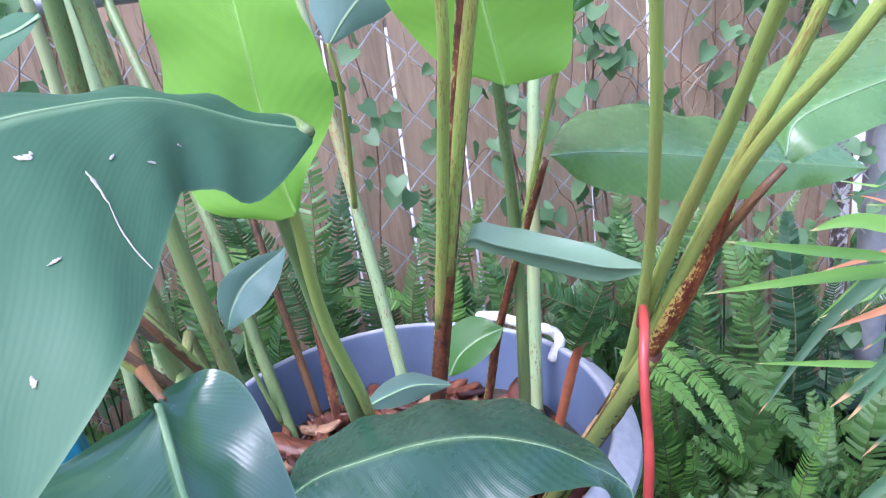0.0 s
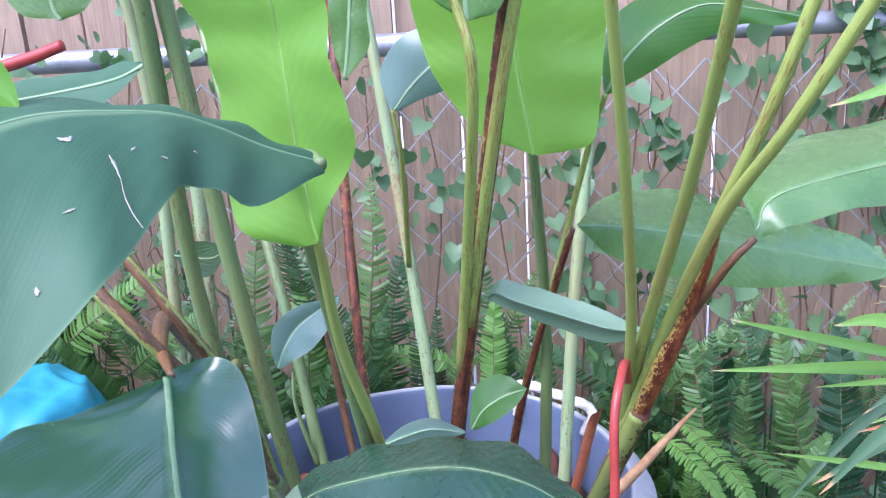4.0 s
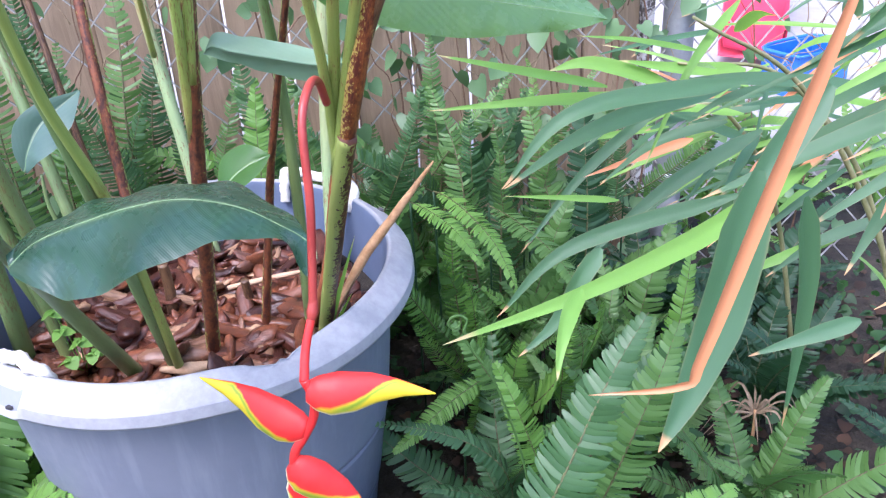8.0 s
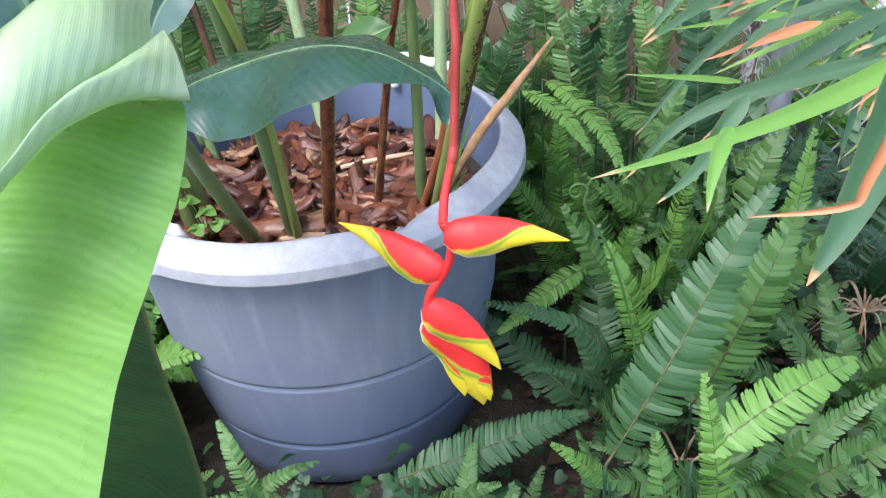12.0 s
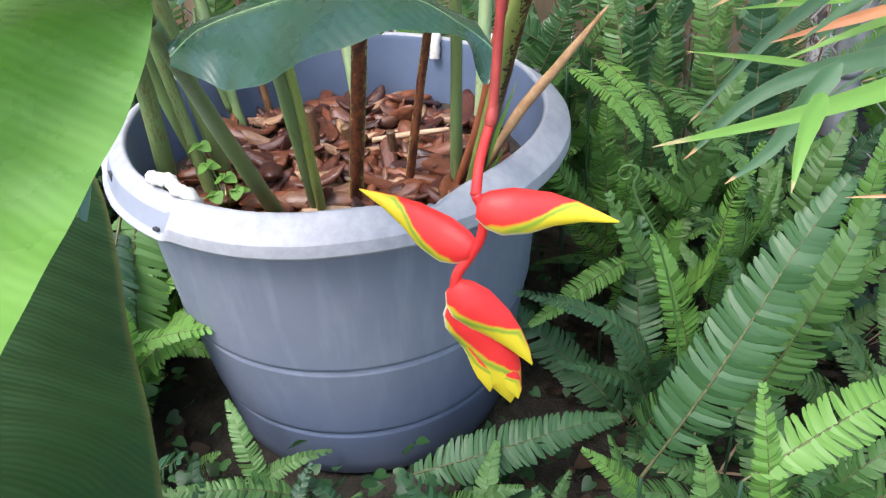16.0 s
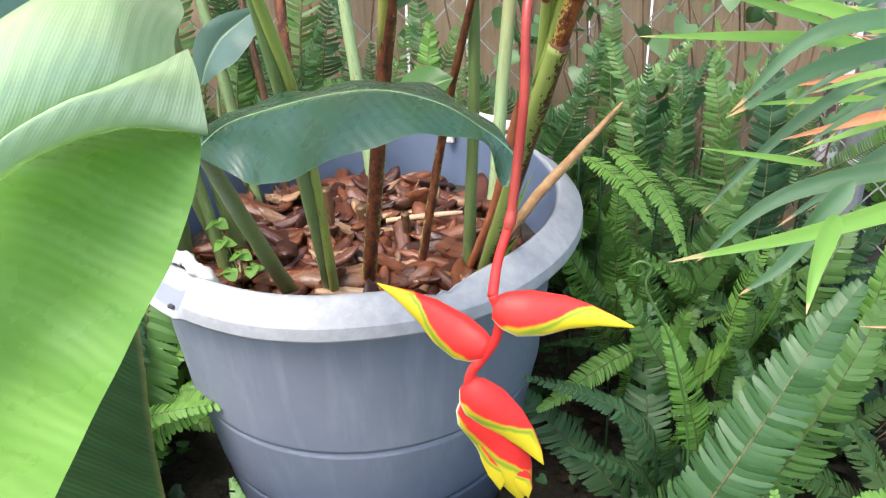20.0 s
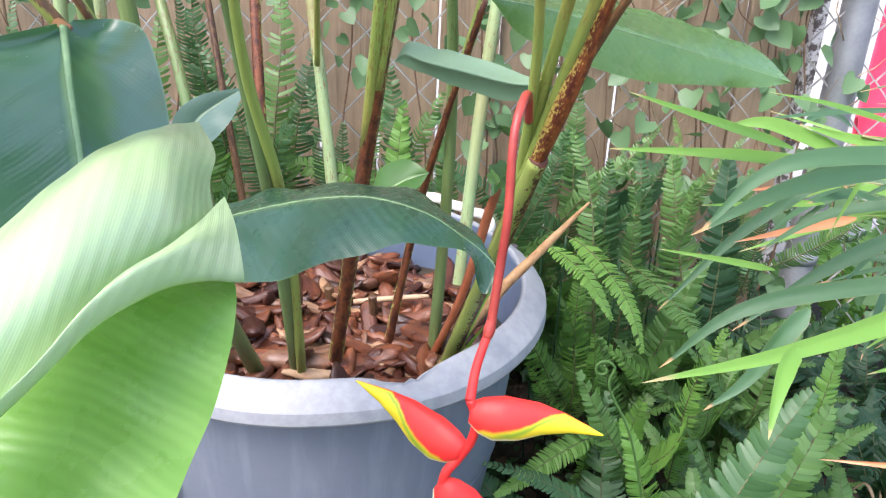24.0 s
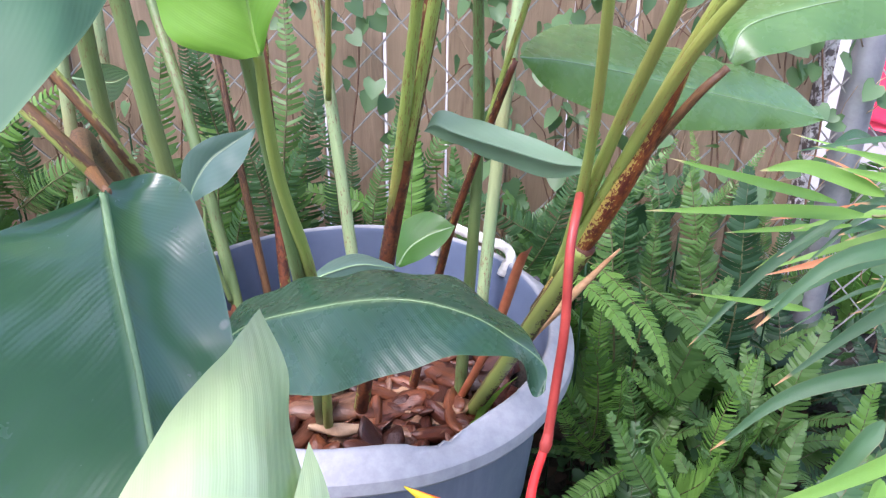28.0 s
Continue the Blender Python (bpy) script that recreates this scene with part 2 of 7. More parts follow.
def sheathed_material(name, green, green2, brown, rust, share, speckle):
    """A stalk half wrapped in a dead brown sheath with a ragged, speckled edge."""
    mt, nt, b = nodes_of(name)
    uv = coords(nt, "UV")
    sep = nt.nodes.new("ShaderNodeSeparateXYZ")
    nt.links.new(uv, sep.inputs[0])
    mp = nt.nodes.new("ShaderNodeMapping")
    mp.inputs["Scale"].default_value = (5, 45, 1)
    nt.links.new(uv, mp.inputs[0])
    mp2 = nt.nodes.new("ShaderNodeMapping")
    mp2.inputs["Scale"].default_value = (16, 190, 1)
    nt.links.new(uv, mp2.inputs[0])
    mp3 = nt.nodes.new("ShaderNodeMapping")
    mp3.inputs["Scale"].default_value = (14, 5, 1)
    nt.links.new(uv, mp3.inputs[0])
    patch = noise_tex(nt, 1.0, 4, 0.6, mp.outputs[0])
    speck = noise_tex(nt, 1.0, 4, 0.65, mp2.outputs[0])
    lines = noise_tex(nt, 1.0, 4, 0.6, mp3.outputs[0])
    around = mth(nt, "ABSOLUTE", mth(nt, "SUBTRACT", mth(nt, "MULTIPLY", sep.outputs[0], 2.0), 1.0))
    edge = mth(nt, "ADD", around, mth(nt, "MULTIPLY", mth(nt, "SUBTRACT", patch, 0.5), 0.9))
    edge = mth(nt, "ADD", edge, mth(nt, "MULTIPLY", mth(nt, "SUBTRACT", speck, 0.5), speckle))
    mask = ramp(nt, edge, [(max(0.0, share - 0.02), (1, 1, 1)), (share + 0.05, (0, 0, 0))])
    live = mixc(nt, lines, green, green2)
    dead = mixc(nt, ramp(nt, mth(nt, "ADD", mth(nt, "MULTIPLY", patch, 0.6), mth(nt, "MULTIPLY", speck, 0.4)), [(0.42, (0, 0, 0)), (0.58, (1, 1, 1))]), brown, rust)
    col = mixc(nt, mask, live, dead)
    nt.links.new(col, b.inputs["Base Color"])
    b.inputs["Roughness"].default_value = 0.5
    bump(nt, b, mth(nt, "ADD", lines, mth(nt, "MULTIPLY", mask, 0.6)), 0.4, 0.0012)
    return mt


STEM_GREEN = stem_material("green_stalk", (0.105, 0.175, 0.055), (0.18, 0.265, 0.095), (0.13, 0.12, 0.045), 0.12, 0.18)
STEM_PALE = stem_material("pale_stalk", (0.22, 0.33, 0.15), (0.34, 0.44, 0.22), (0.2, 0.12, 0.06), 0.1, 0.5)
STEM_OLIVE = stem_material("olive_stalk", (0.24, 0.32, 0.06), (0.34, 0.42, 0.10), (0.22, 0.15, 0.04), 0.12, 0.45)
STEM_BROWN = sheathed_material("brown_sheathed_stalk", (0.22, 0.29, 0.06), (0.33, 0.39, 0.10), (0.045, 0.013, 0.009), (0.20, 0.062, 0.022), 0.44, 1.5)
SHEATH = sheathed_material("rusty_sheath", (0.46, 0.36, 0.07), (0.56, 0.44, 0.12), (0.10, 0.02, 0.012), (0.33, 0.10, 0.025), 0.58, 2.8)
STEM_RUST = stem_material("rust_stalk", (0.115, 0.058, 0.03), (0.18, 0.105, 0.045), (0.05, 0.022, 0.015), 0.5, 0.4)
STEM_MIX = sheathed_material("olive_brown_stalk", (0.22, 0.28, 0.06), (0.30, 0.35, 0.09), (0.09, 0.05, 0.025), (0.20, 0.10, 0.04), 0.36, 0.7)


def simple(name, a, b2, scale, rough=0.6, relief=0.3, dist=0.002, metal=0.0, stops=(0.35, 0.7), rand=0.0, detail=6):
    mt, nt, b = nodes_of(name)
    obj = coords(nt, "Object")
    n1 = noise_tex(nt, scale, detail, 0.6, obj)
    n2 = noise_tex(nt, scale * 6, 3, 0.6, obj)
    col = mixc(nt, ramp(nt, mth(nt, "ADD", mth(nt, "MULTIPLY", n1, 0.75), mth(nt, "MULTIPLY", n2, 0.25)), [(stops[0], (0, 0, 0)), (stops[1], (1, 1, 1))]), a, b2)
    if rand:
        info = nt.nodes.new("ShaderNodeObjectInfo")
        hs = add(nt, "ShaderNodeHueSaturation")
        nt.links.new(mth(nt, "ADD", mth(nt, "MULTIPLY", info.outputs["Random"], rand), 1 - rand / 2), hs.inputs["Value"])
        nt.links.new(mth(nt, "ADD", mth(nt, "MULTIPLY", info.outputs["Random"], rand * 0.06), 0.5 - rand * 0.03), hs.inputs["Hue"])
        nt.links.new(col, hs.inputs["Color"])
        col = hs.outputs[0]
    nt.links.new(col, b.inputs["Base Color"])
    b.inputs["Roughness"].default_value = rough
    b.inputs["Metallic"].default_value = metal
    bump(nt, b, mth(nt, "ADD", n1, mth(nt, "MULTIPLY", n2, 0.4)), relief, dist)
    return mt


def small_leaf_material(name, a, b2, glow, share=0.25, rough=0.42, rand=0.7, island=False):
    mt, nt, b = nodes_of(name)
    obj = coords(nt, "Object")
    n1 = noise_tex(nt, 40, 3, 0.6, obj)
    if island:
        rnd = nt.nodes.new("ShaderNodeNewGeometry").outputs["Random Per Island"]
    else:
        rnd = nt.nodes.new("ShaderNodeObjectInfo").outputs["Random"]
    each = nt.nodes.new("ShaderNodeNewGeometry").outputs["Random Per Island"]
    rnd = mth(nt, "ADD", mth(nt, "MULTIPLY", rnd, 0.65), mth(nt, "MULTIPLY", each, 0.35))
    col = mixc(nt, mth(nt, "ADD", mth(nt, "MULTIPLY", rnd, rand), mth(nt, "MULTIPLY", n1, 1 - rand)), a, b2)
    nt.links.new(col, b.inputs["Base Color"])
    b.inputs["Roughness"].default_value = rough
    b.inputs["Specular IOR Level"].default_value = 0.42
    bump(nt, b, n1, 0.2, 0.001)
    thin(nt, b, glow, share)
    return mt


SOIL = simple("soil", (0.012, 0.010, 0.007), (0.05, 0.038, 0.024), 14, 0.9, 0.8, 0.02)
TUB = None
GALV = simple("galvanised_steel", (0.27, 0.285, 0.31), (0.40, 0.415, 0.44), 25, 0.45, 0.1, 0.001, 0.5)
WIRE = simple("weathered_zinc_wire", (0.36, 0.36, 0.35), (0.56, 0.55, 0.53), 60, 0.55, 0.1, 0.0005, 0.25)
RIB = simple("pale_midrib", (0.15, 0.26, 0.12), (0.23, 0.35, 0.17), 40, 0.45, 0.2, 0.001)
ROPE = simple("white_rope", (0.55, 0.53, 0.48), (0.8, 0.78, 0.72), 120, 0.85, 0.8, 0.002)
RED = simple("red_stalk", (0.26, 0.030, 0.024), (0.43, 0.062, 0.045), 22, 0.42, 0.3, 0.001)
RED_WAX = simple("waxy_red_stalk", (0.62, 0.022, 0.022), (0.80, 0.06, 0.045), 30, 0.42, 0.15, 0.001)
DRY = simple("dry_husk", (0.34, 0.17, 0.07), (0.62, 0.40, 0.21), 45, 0.75, 0.5, 0.002)
TARP = simple("turquoise_tarpaulin", (0.012, 0.17, 0.24), (0.035, 0.29, 0.36), 5, 0.55, 0.25, 0.003)

# tub plastic: grey-blue, chalky with age, scuffed
def tub_material():
    mt, nt, b = nodes_of("weathered_tub_plastic")
    obj = coords(nt, "Object")
    n1 = noise_tex(nt, 5, 5, 0.6, obj)
    n2 = noise_tex(nt, 70, 4, 0.65, obj)
    mp = nt.nodes.new("ShaderNodeMapping")
    mp.inputs["Scale"].default_value = (30, 30, 2.5)
    nt.links.new(obj, mp.inputs[0])
    runs = noise_tex(nt, 1.5, 4, 0.6, mp.outputs[0])
    col = mixc(nt, ramp(nt, n1, [(0.3, (0, 0, 0)), (0.72, (1, 1, 1))]), (0.135, 0.155, 0.195), (0.185, 0.20, 0.235))
    col = mixc(nt, mth(nt, "MULTIPLY", ramp(nt, runs, [(0.5, (0, 0, 0)), (0.75, (1, 1, 1))]), 0.35), col, (0.29, 0.32, 0.36))
    geo = nt.nodes.new("ShaderNodeNewGeometry")
    sep = nt.nodes.new("ShaderNodeSeparateXYZ")
    nt.links.new(geo.outputs["Normal"], sep.inputs[0])
    sepo = nt.nodes.new("ShaderNodeSeparateXYZ")
    nt.links.new(obj, sepo.inputs[0])
    # the rim is bleached almost white by the sun
    rim = ramp(nt, mth(nt, "ADD", sepo.outputs[2], mth(nt, "MULTIPLY", mth(nt, "SUBTRACT", n1, 0.5), 0.012)), [(0.3775, (0, 0, 0)), (0.3835, (1, 1, 1))])
    radial = mth(nt, "SQRT", mth(nt, "ADD", mth(nt, "POWER", sepo.outputs[0], 2.0), mth(nt, "POWER", sepo.outputs[1], 2.0)))
    outer = ramp(nt, radial, [(0.2405, (0, 0, 0)), (0.2425, (1, 1, 1))])
    bleach = mixc(nt, ramp(nt, n2, [(0.35, (0, 0, 0)), (0.65, (1, 1, 1))]), (0.275, 0.285, 0.30), (0.345, 0.355, 0.37))
    # deeper blue at the foot; its fade upwards also paints in shade low down
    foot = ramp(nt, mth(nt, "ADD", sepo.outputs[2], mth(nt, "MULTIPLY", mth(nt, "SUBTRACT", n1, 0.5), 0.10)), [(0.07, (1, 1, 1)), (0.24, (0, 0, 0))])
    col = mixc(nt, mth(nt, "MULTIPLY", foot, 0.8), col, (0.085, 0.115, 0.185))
    col = mixc(nt, mth(nt, "MULTIPLY", rim, outer), col, bleach)
    dirt = ramp(nt, noise_tex(nt, 26, 6, 0.7, obj), [(0.62, (0, 0, 0)), (0.72, (1, 1, 1))])
    col = mixc(nt, mth(nt, "MULTIPLY", dirt, 0.35), col, (0.20, 0.21, 0.20))
    nt.links.new(col, b.inputs["Base Color"])
    nt.links.new(mth(nt, "ADD", mth(nt, "MULTIPLY", n2, 0.25), 0.42), b.inputs["Roughness"])
    bump(nt, b, mth(nt, "ADD", n2, n1), 0.12, 0.002)
    return mt


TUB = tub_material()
# Recess wall: body colour without the bleach; the steep face's shade is painted in.
TUB_SIDE = simple("recess_tub_plastic", (0.16, 0.18, 0.215), (0.22, 0.24, 0.275), 9, 0.5, 0.15, 0.002)
# Inner wall: bluer unbleached plastic, darkened to paint in the shade under the leaves.
TUB_IN = simple("unfaded_shaded_tub_plastic", (0.085, 0.118, 0.19), (0.125, 0.16, 0.235), 7, 0.5, 0.15, 0.002)

# ---------------- ground ----------------
def ground():
    n = 90
    xs = np.concatenate([np.linspace(-60, -3, 12)[:-1], np.linspace(-3, 3, n), np.linspace(3, 60, 12)[1:]])
    ys = np.concatenate([np.linspace(-60, -3, 12)[:-1], np.linspace(-3, 3, n), np.linspace(3, 60, 12)[1:]])
    verts = []
    for y in ys:
        for x in xs:
            near = max(0.0, 1 - max(abs(x), abs(y)) / 3)
            keep = min(1.0, max(0.0, (math.hypot(x, y) - 0.24) / 0.15))
            verts.append((x, y, -0.004 + near * keep * 0.035 * noise.noise((x * 3, y * 3, 1)) + near * keep * 0.012 * noise.noise((x * 14, y * 14, 4))))
    w = len(xs)
    faces = [(j * w + i, j * w + i + 1, j * w + w + i + 1, j * w + w + i) for j in range(len(ys) - 1) for i in range(w - 1)]
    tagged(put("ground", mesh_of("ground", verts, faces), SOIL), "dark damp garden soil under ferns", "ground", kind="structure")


ground()

# ---------------- tub ----------------
def tub():
    th = thing("plastic_tub", "grey-blue plastic rope-handled tub with bleached rim, holding bark", "tub")
    low = [(0.0, 0.012), (0.178, 0.012), (0.186, 0.004), (0.190, 0.008), (0.1935, 0.03), (0.2007, 0.078), (0.2015, 0.0825), (0.1975, 0.0855), (0.1975, 0.0875), (0.2042, 0.091), (0.2052, 0.096),
           (0.2125, 0.145), (0.2214, 0.193), (0.2222, 0.1975), (0.2185, 0.2005), (0.2185, 0.2025), (0.2246, 0.2055), (0.2252, 0.210), (0.2258, 0.22), (0.233, 0.29), (0.2388, 0.36), (0.2395, 0.370), (0.2405, 0.3770)]
    inner = [(0.2418, 0.4195), (0.2398, 0.4165), (0.2388, 0.4110), (0.2345, 0.36), (0.222, 0.26), (0.212, 0.2), (0.0, 0.2)]
    # the flange slopes outwards to a short skirt; over the two handles it is cut back to a recess
    rim = [(0.2660, 0.3820), (0.2705, 0.3835), (0.2718, 0.3865), (0.2714, 0.3960), (0.2708, 0.3995), (0.2690, 0.4022), (0.2560, 0.4120), (0.2470, 0.4185), (0.2440, 0.4200)]
    cut = [(0.2660, 0.3790), (0.2715, 0.3800), (0.2730, 0.3825), (0.2724, 0.3848), (0.2700, 0.3860), (0.2668, 0.3880), (0.2602, 0.4085), (0.2500, 0.4168), (0.2440, 0.4200)]
    prof = low + rim + inner
    n, m = 240, len(prof)
    verts, faces, uvs = [], [], []
    for k in range(n):
        a = 2 * math.pi * k / n
        deg = math.degrees(a)
        w = max(min(1.0, max(0.0, (20.5 - abs((deg - az + 180) % 360 - 180)) / 1.6)) for az in (217, 46))
        for i, (r, z) in enumerate(prof):
            q = i - len(low)
            if 0 <= q < len(rim):
                r, z = r + (cut[q][0] - r) * w, z + (cut[q][1] - z) * w
            if r > 0.02:
                c, e = math.cos(a), math.sin(a)
                f = 1 + (0.008 * noise.noise((c * 1.3, e * 1.3, 0.2)) + 0.003 * noise.noise((c * 6, e * 6, z * 5))) * (z / 0.42) ** 1.5
                # a chipped, drooping spot on the front of the rim
                d = math.atan2(math.sin(a + 1.12), math.cos(a + 1.12))
                dip = math.exp(-(d / 0.13) ** 2) * max(0.0, (z - 0.40) / 0.02)
                jag = 1 + 0.5 * noise.noise((a * 30, 2, 5))
                z = z - 0.011 * dip * jag * (1 if r < 0.250 else 0.3) + 0.002 * noise.noise((c * 2, e * 2, 7)) * (z / 0.42) ** 3
                r = r * f + 0.006 * dip * jag * (1 if 0.236 < r < 0.246 else 0)
            verts.append((r * math.cos(a), r * math.sin(a), z))
            uvs.append((k / n, z))
    for k in range(n):
        for i in range(m - 1):
            a, b = k * m + i, ((k + 1) % n) * m + i
            faces.append((a, b, b + 1, a + 1))
    me = mesh_of("tub_body", verts, faces, uvs)
    for ed in me.edges:
        a, b = ed.vertices
        if a % m == b % m == len(low) + 4 or a % m == b % m == len(low) + 2:
            ed.use_edge_sharp = True
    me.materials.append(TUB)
    me.materials.append(TUB_IN)
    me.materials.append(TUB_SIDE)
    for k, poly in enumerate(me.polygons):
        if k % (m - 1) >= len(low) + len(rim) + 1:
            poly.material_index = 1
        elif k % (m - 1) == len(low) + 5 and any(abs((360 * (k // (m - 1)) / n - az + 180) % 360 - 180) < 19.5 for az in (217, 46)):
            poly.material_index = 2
    put("body", me, None, th)
    for az in (217, 46):
        # slots beside the handle, a wedge and a small one under the edge: dark blocks, the holes' shade is their colour
        for da, r0, z0, z1, wd in ((-21.5, 0.2625, 0.4068, 0.4092, 2.4), (-9.0, 0.2612, 0.3985, 0.4070, 3.0), (16.5, 0.2665, 0.3885, 0.3925, 1.8)):
            sv = []
            for e, z in ((-1, z0), (1, z0 + 0.0012), (0.7, z1), (-0.8, z1)):
                an = radians(az + da + e * wd / 2)
                sv += [((r0 + 0.0035) * math.cos(an), (r0 + 0.0035) * math.sin(an), z), ((r0 - 0.004) * math.cos(an), (r0 - 0.004) * math.sin(an), z - 0.001)]
            put("slot", mesh_of("slot", sv, [(0, 2, 4, 6), (0, 1, 3, 2), (2, 3, 5, 4), (4, 5, 7, 6), (6, 7, 1, 0)], smooth=False), HOLE, th, "dark plate in place of a slot in the rim")
        # rope: a knot on the inside, a loop over the rim, and a slack run
        a0, a1 = radians(az - 12), radians(az + 16)
        pts = [(0.232 * math.cos(a1), 0.232 * math.sin(a1), 0.392), (0.236 * math.cos(a1), 0.236 * math.sin(a1), 0.418), (0.250 * math.cos(a1), 0.250 * math.sin(a1), 0.431),
               (0.255 * math.cos((a0 + a1) / 2), 0.255 * math.sin((a0 + a1) / 2), 0.427), (0.250 * math.cos(a0), 0.250 * math.sin(a0), 0.430), (0.236 * math.cos(a0), 0.236 * math.sin(a0), 0.40)] if az < 90 else \
              [(r * math.cos(radians(d)), r * math.sin(radians(d)), z) for d, r, z in ((223, 0.234, 0.402), (225, 0.240, 0.423), (229, 0.243, 0.429), (233, 0.239, 0.431), (236, 0.243, 0.427), (239, 0.238, 0.421), (240, 0.233, 0.402))]
        cur = spline(pts, 60)
        tubes = tube_data(cur, [0.0068, 0.0068], 10)
        tw = []
        for i, p in enumerate(tubes[0]):
            ring_i, k = divmod(i, 10)
            c = cur[ring_i]
            s = 1 + 0.16 * math.cos(3 * 2 * math.pi * k / 10 + ring_i * 0.9)
            tw.append(c + (p - c) * s)
        put("rope", mesh_of("rope", tw, tubes[1]), ROPE, th, "knotted white rope handle")


HOLE = simple("hole_shade", (0.03, 0.03, 0.035), (0.06, 0.06, 0.07), 30, 0.8)
tub()

# ---------------- wooden fence behind ----------------
def board_material():
    mt, nt, b = nodes_of("weathered_board")
    obj = coords(nt, "Object")
    mp = nt.nodes.new("ShaderNodeMapping")
    mp.inputs["Scale"].default_value = (22, 22, 1.6)
    nt.links.new(obj, mp.inputs[0])
    grain = noise_tex(nt, 3, 6, 0.65, mp.outputs[0], 1.2)
    blot = noise_tex(nt, 4, 4, 0.6, obj)
    info = nt.nodes.new("ShaderNodeObjectInfo")
    col = mixc(nt, ramp(nt, grain, [(0.3, (0, 0, 0)), (0.7, (1, 1, 1))]), (0.21, 0.142, 0.090), (0.48, 0.352, 0.235))
    col = mixc(nt, ramp(nt, blot, [(0.45, (0, 0, 0)), (0.75, (1, 1, 1))]), col, (0.20, 0.155, 0.105))
    col = mixc(nt, mth(nt, "MULTIPLY", info.outputs["Random"], 0.45), col, (0.45, 0.335, 0.225))
    vo = add(nt, "ShaderNodeTexVoronoi", Scale=4.2)
    nt.links.new(obj, vo.inputs["Vector"])
    knot = ramp(nt, vo.outputs["Distance"], [(0.05, (1, 1, 1)), (0.085, (0, 0, 0))])
    col = mixc(nt, mth(nt, "MULTIPLY", knot, 0.8), col, (0.07, 0.035, 0.02))
    nt.links.new(col, b.inputs["Base Color"])
    b.inputs["Roughness"].default_value = 0.85
    bump(nt, b, grain, 0.5, 0.003)
    return mt


BOARD = board_material()


def wood_fence():
    th = thing("wooden_fence", "weathered brown vertical board fence behind chain link", "fence")
    rng = random.Random(5)
    meshes = []
    for k in range(4):
        w, h, t = 0.1015 - 0.0015 * k, 1.86, 0.016
        nz = 14
        verts, faces = [], []
        for i in range(nz + 1):
            z = h * i / nz
            wl = -w / 2 + 0.0012 * noise.noise((k * 3.1, z * 5, 0.3))
            wr = w / 2 + 0.0012 * noise.noise((k * 3.1, z * 5, 9.3))
            bow = 0.004 * noise.noise((k * 2.0, z * 1.3, 3))
            for x, y in ((wl, -t / 2 + 0.0015), (wl + 0.0018, -t / 2), (wr - 0.0018, -t / 2), (wr, -t / 2 + 0.0015), (wr, t / 2), (wl, t / 2)):
                verts.append((x, y + bow, z))
        for i in range(nz):
            for j in range(6):
                a, b = i * 6 + j, i * 6 + (j + 1) % 6
                faces.append((a, b, b + 6, a + 6))
        faces.append(tuple(range(6))[::-1])
        faces.append(tuple(nz * 6 + j for j in range(6)))
        meshes.append(mesh_of("board", verts, faces, smooth=False))
        meshes[-1].materials.append(BOARD)
    x, i = 0.698, 0
    while x > -3.4:
        put("board", meshes[i % 4], None, th, m=pose(x, 0.545 + rng.uniform(-0.004, 0.004), 0.02 + rng.uniform(-0.01, 0.01), rng.uniform(-0.4, 0.4), rng.uniform(-0.12, 0.12), rng.choice((0, 180)) + rng.uniform(-1, 1)))
        x -= 0.1028 + rng.choice((0.0, 0.0, 0.0006, 0.0014, 0.0028))
        i += 1
    bm = bmesh.new()
    bmesh.ops.create_cube(bm, size=1.0, matrix=Matrix.LocRotScale((-1.3, 0.585, 1.35), None, (4.15, 0.035, 0.085)))
    bmesh.ops.bevel(bm, geom=bm.edges[:], offset=0.004, segments=1, affect="EDGES")
    part("rail", bm, BOARD, th, "horizontal wooden rail")
    # peeling white end post beside the steel post
    bm = bmesh.new()
    bmesh.ops.create_cube(bm, size=1.0, matrix=Matrix.LocRotScale((0.760, 0.54, 0.95), None, (0.018, 0.05, 1.9)))
    bmesh.ops.subdivide_edges(bm, edges=bm.edges[:], cuts=5, use_grid_fill=True)
    for v in bm.verts:
        v.co.x += 0.002 * noise.noise((v.co.x * 9, v.co.y * 30, v.co.z * 6))
    part("end_post", bm, PEEL, th, "peeling white painted end strip")


def peel_material():
    mt, nt, b = nodes_of("peeling_white_paint")
    n1 = noise_tex(nt, 45, 6, 0.7, coords(nt))
    col = mixc(nt, ramp(nt, n1, [(0.47, (0, 0, 0)), (0.53, (1, 1, 1))]), (0.12, 0.1, 0.1), (0.72, 0.72, 0.74))
    nt.links.new(col, b.inputs["Base Color"])
    b.inputs["Roughness"].default_value = 0.7
    bump(nt, b, n1, 0.5, 0.002)
    return mt


PEEL = peel_material()
wood_fence()

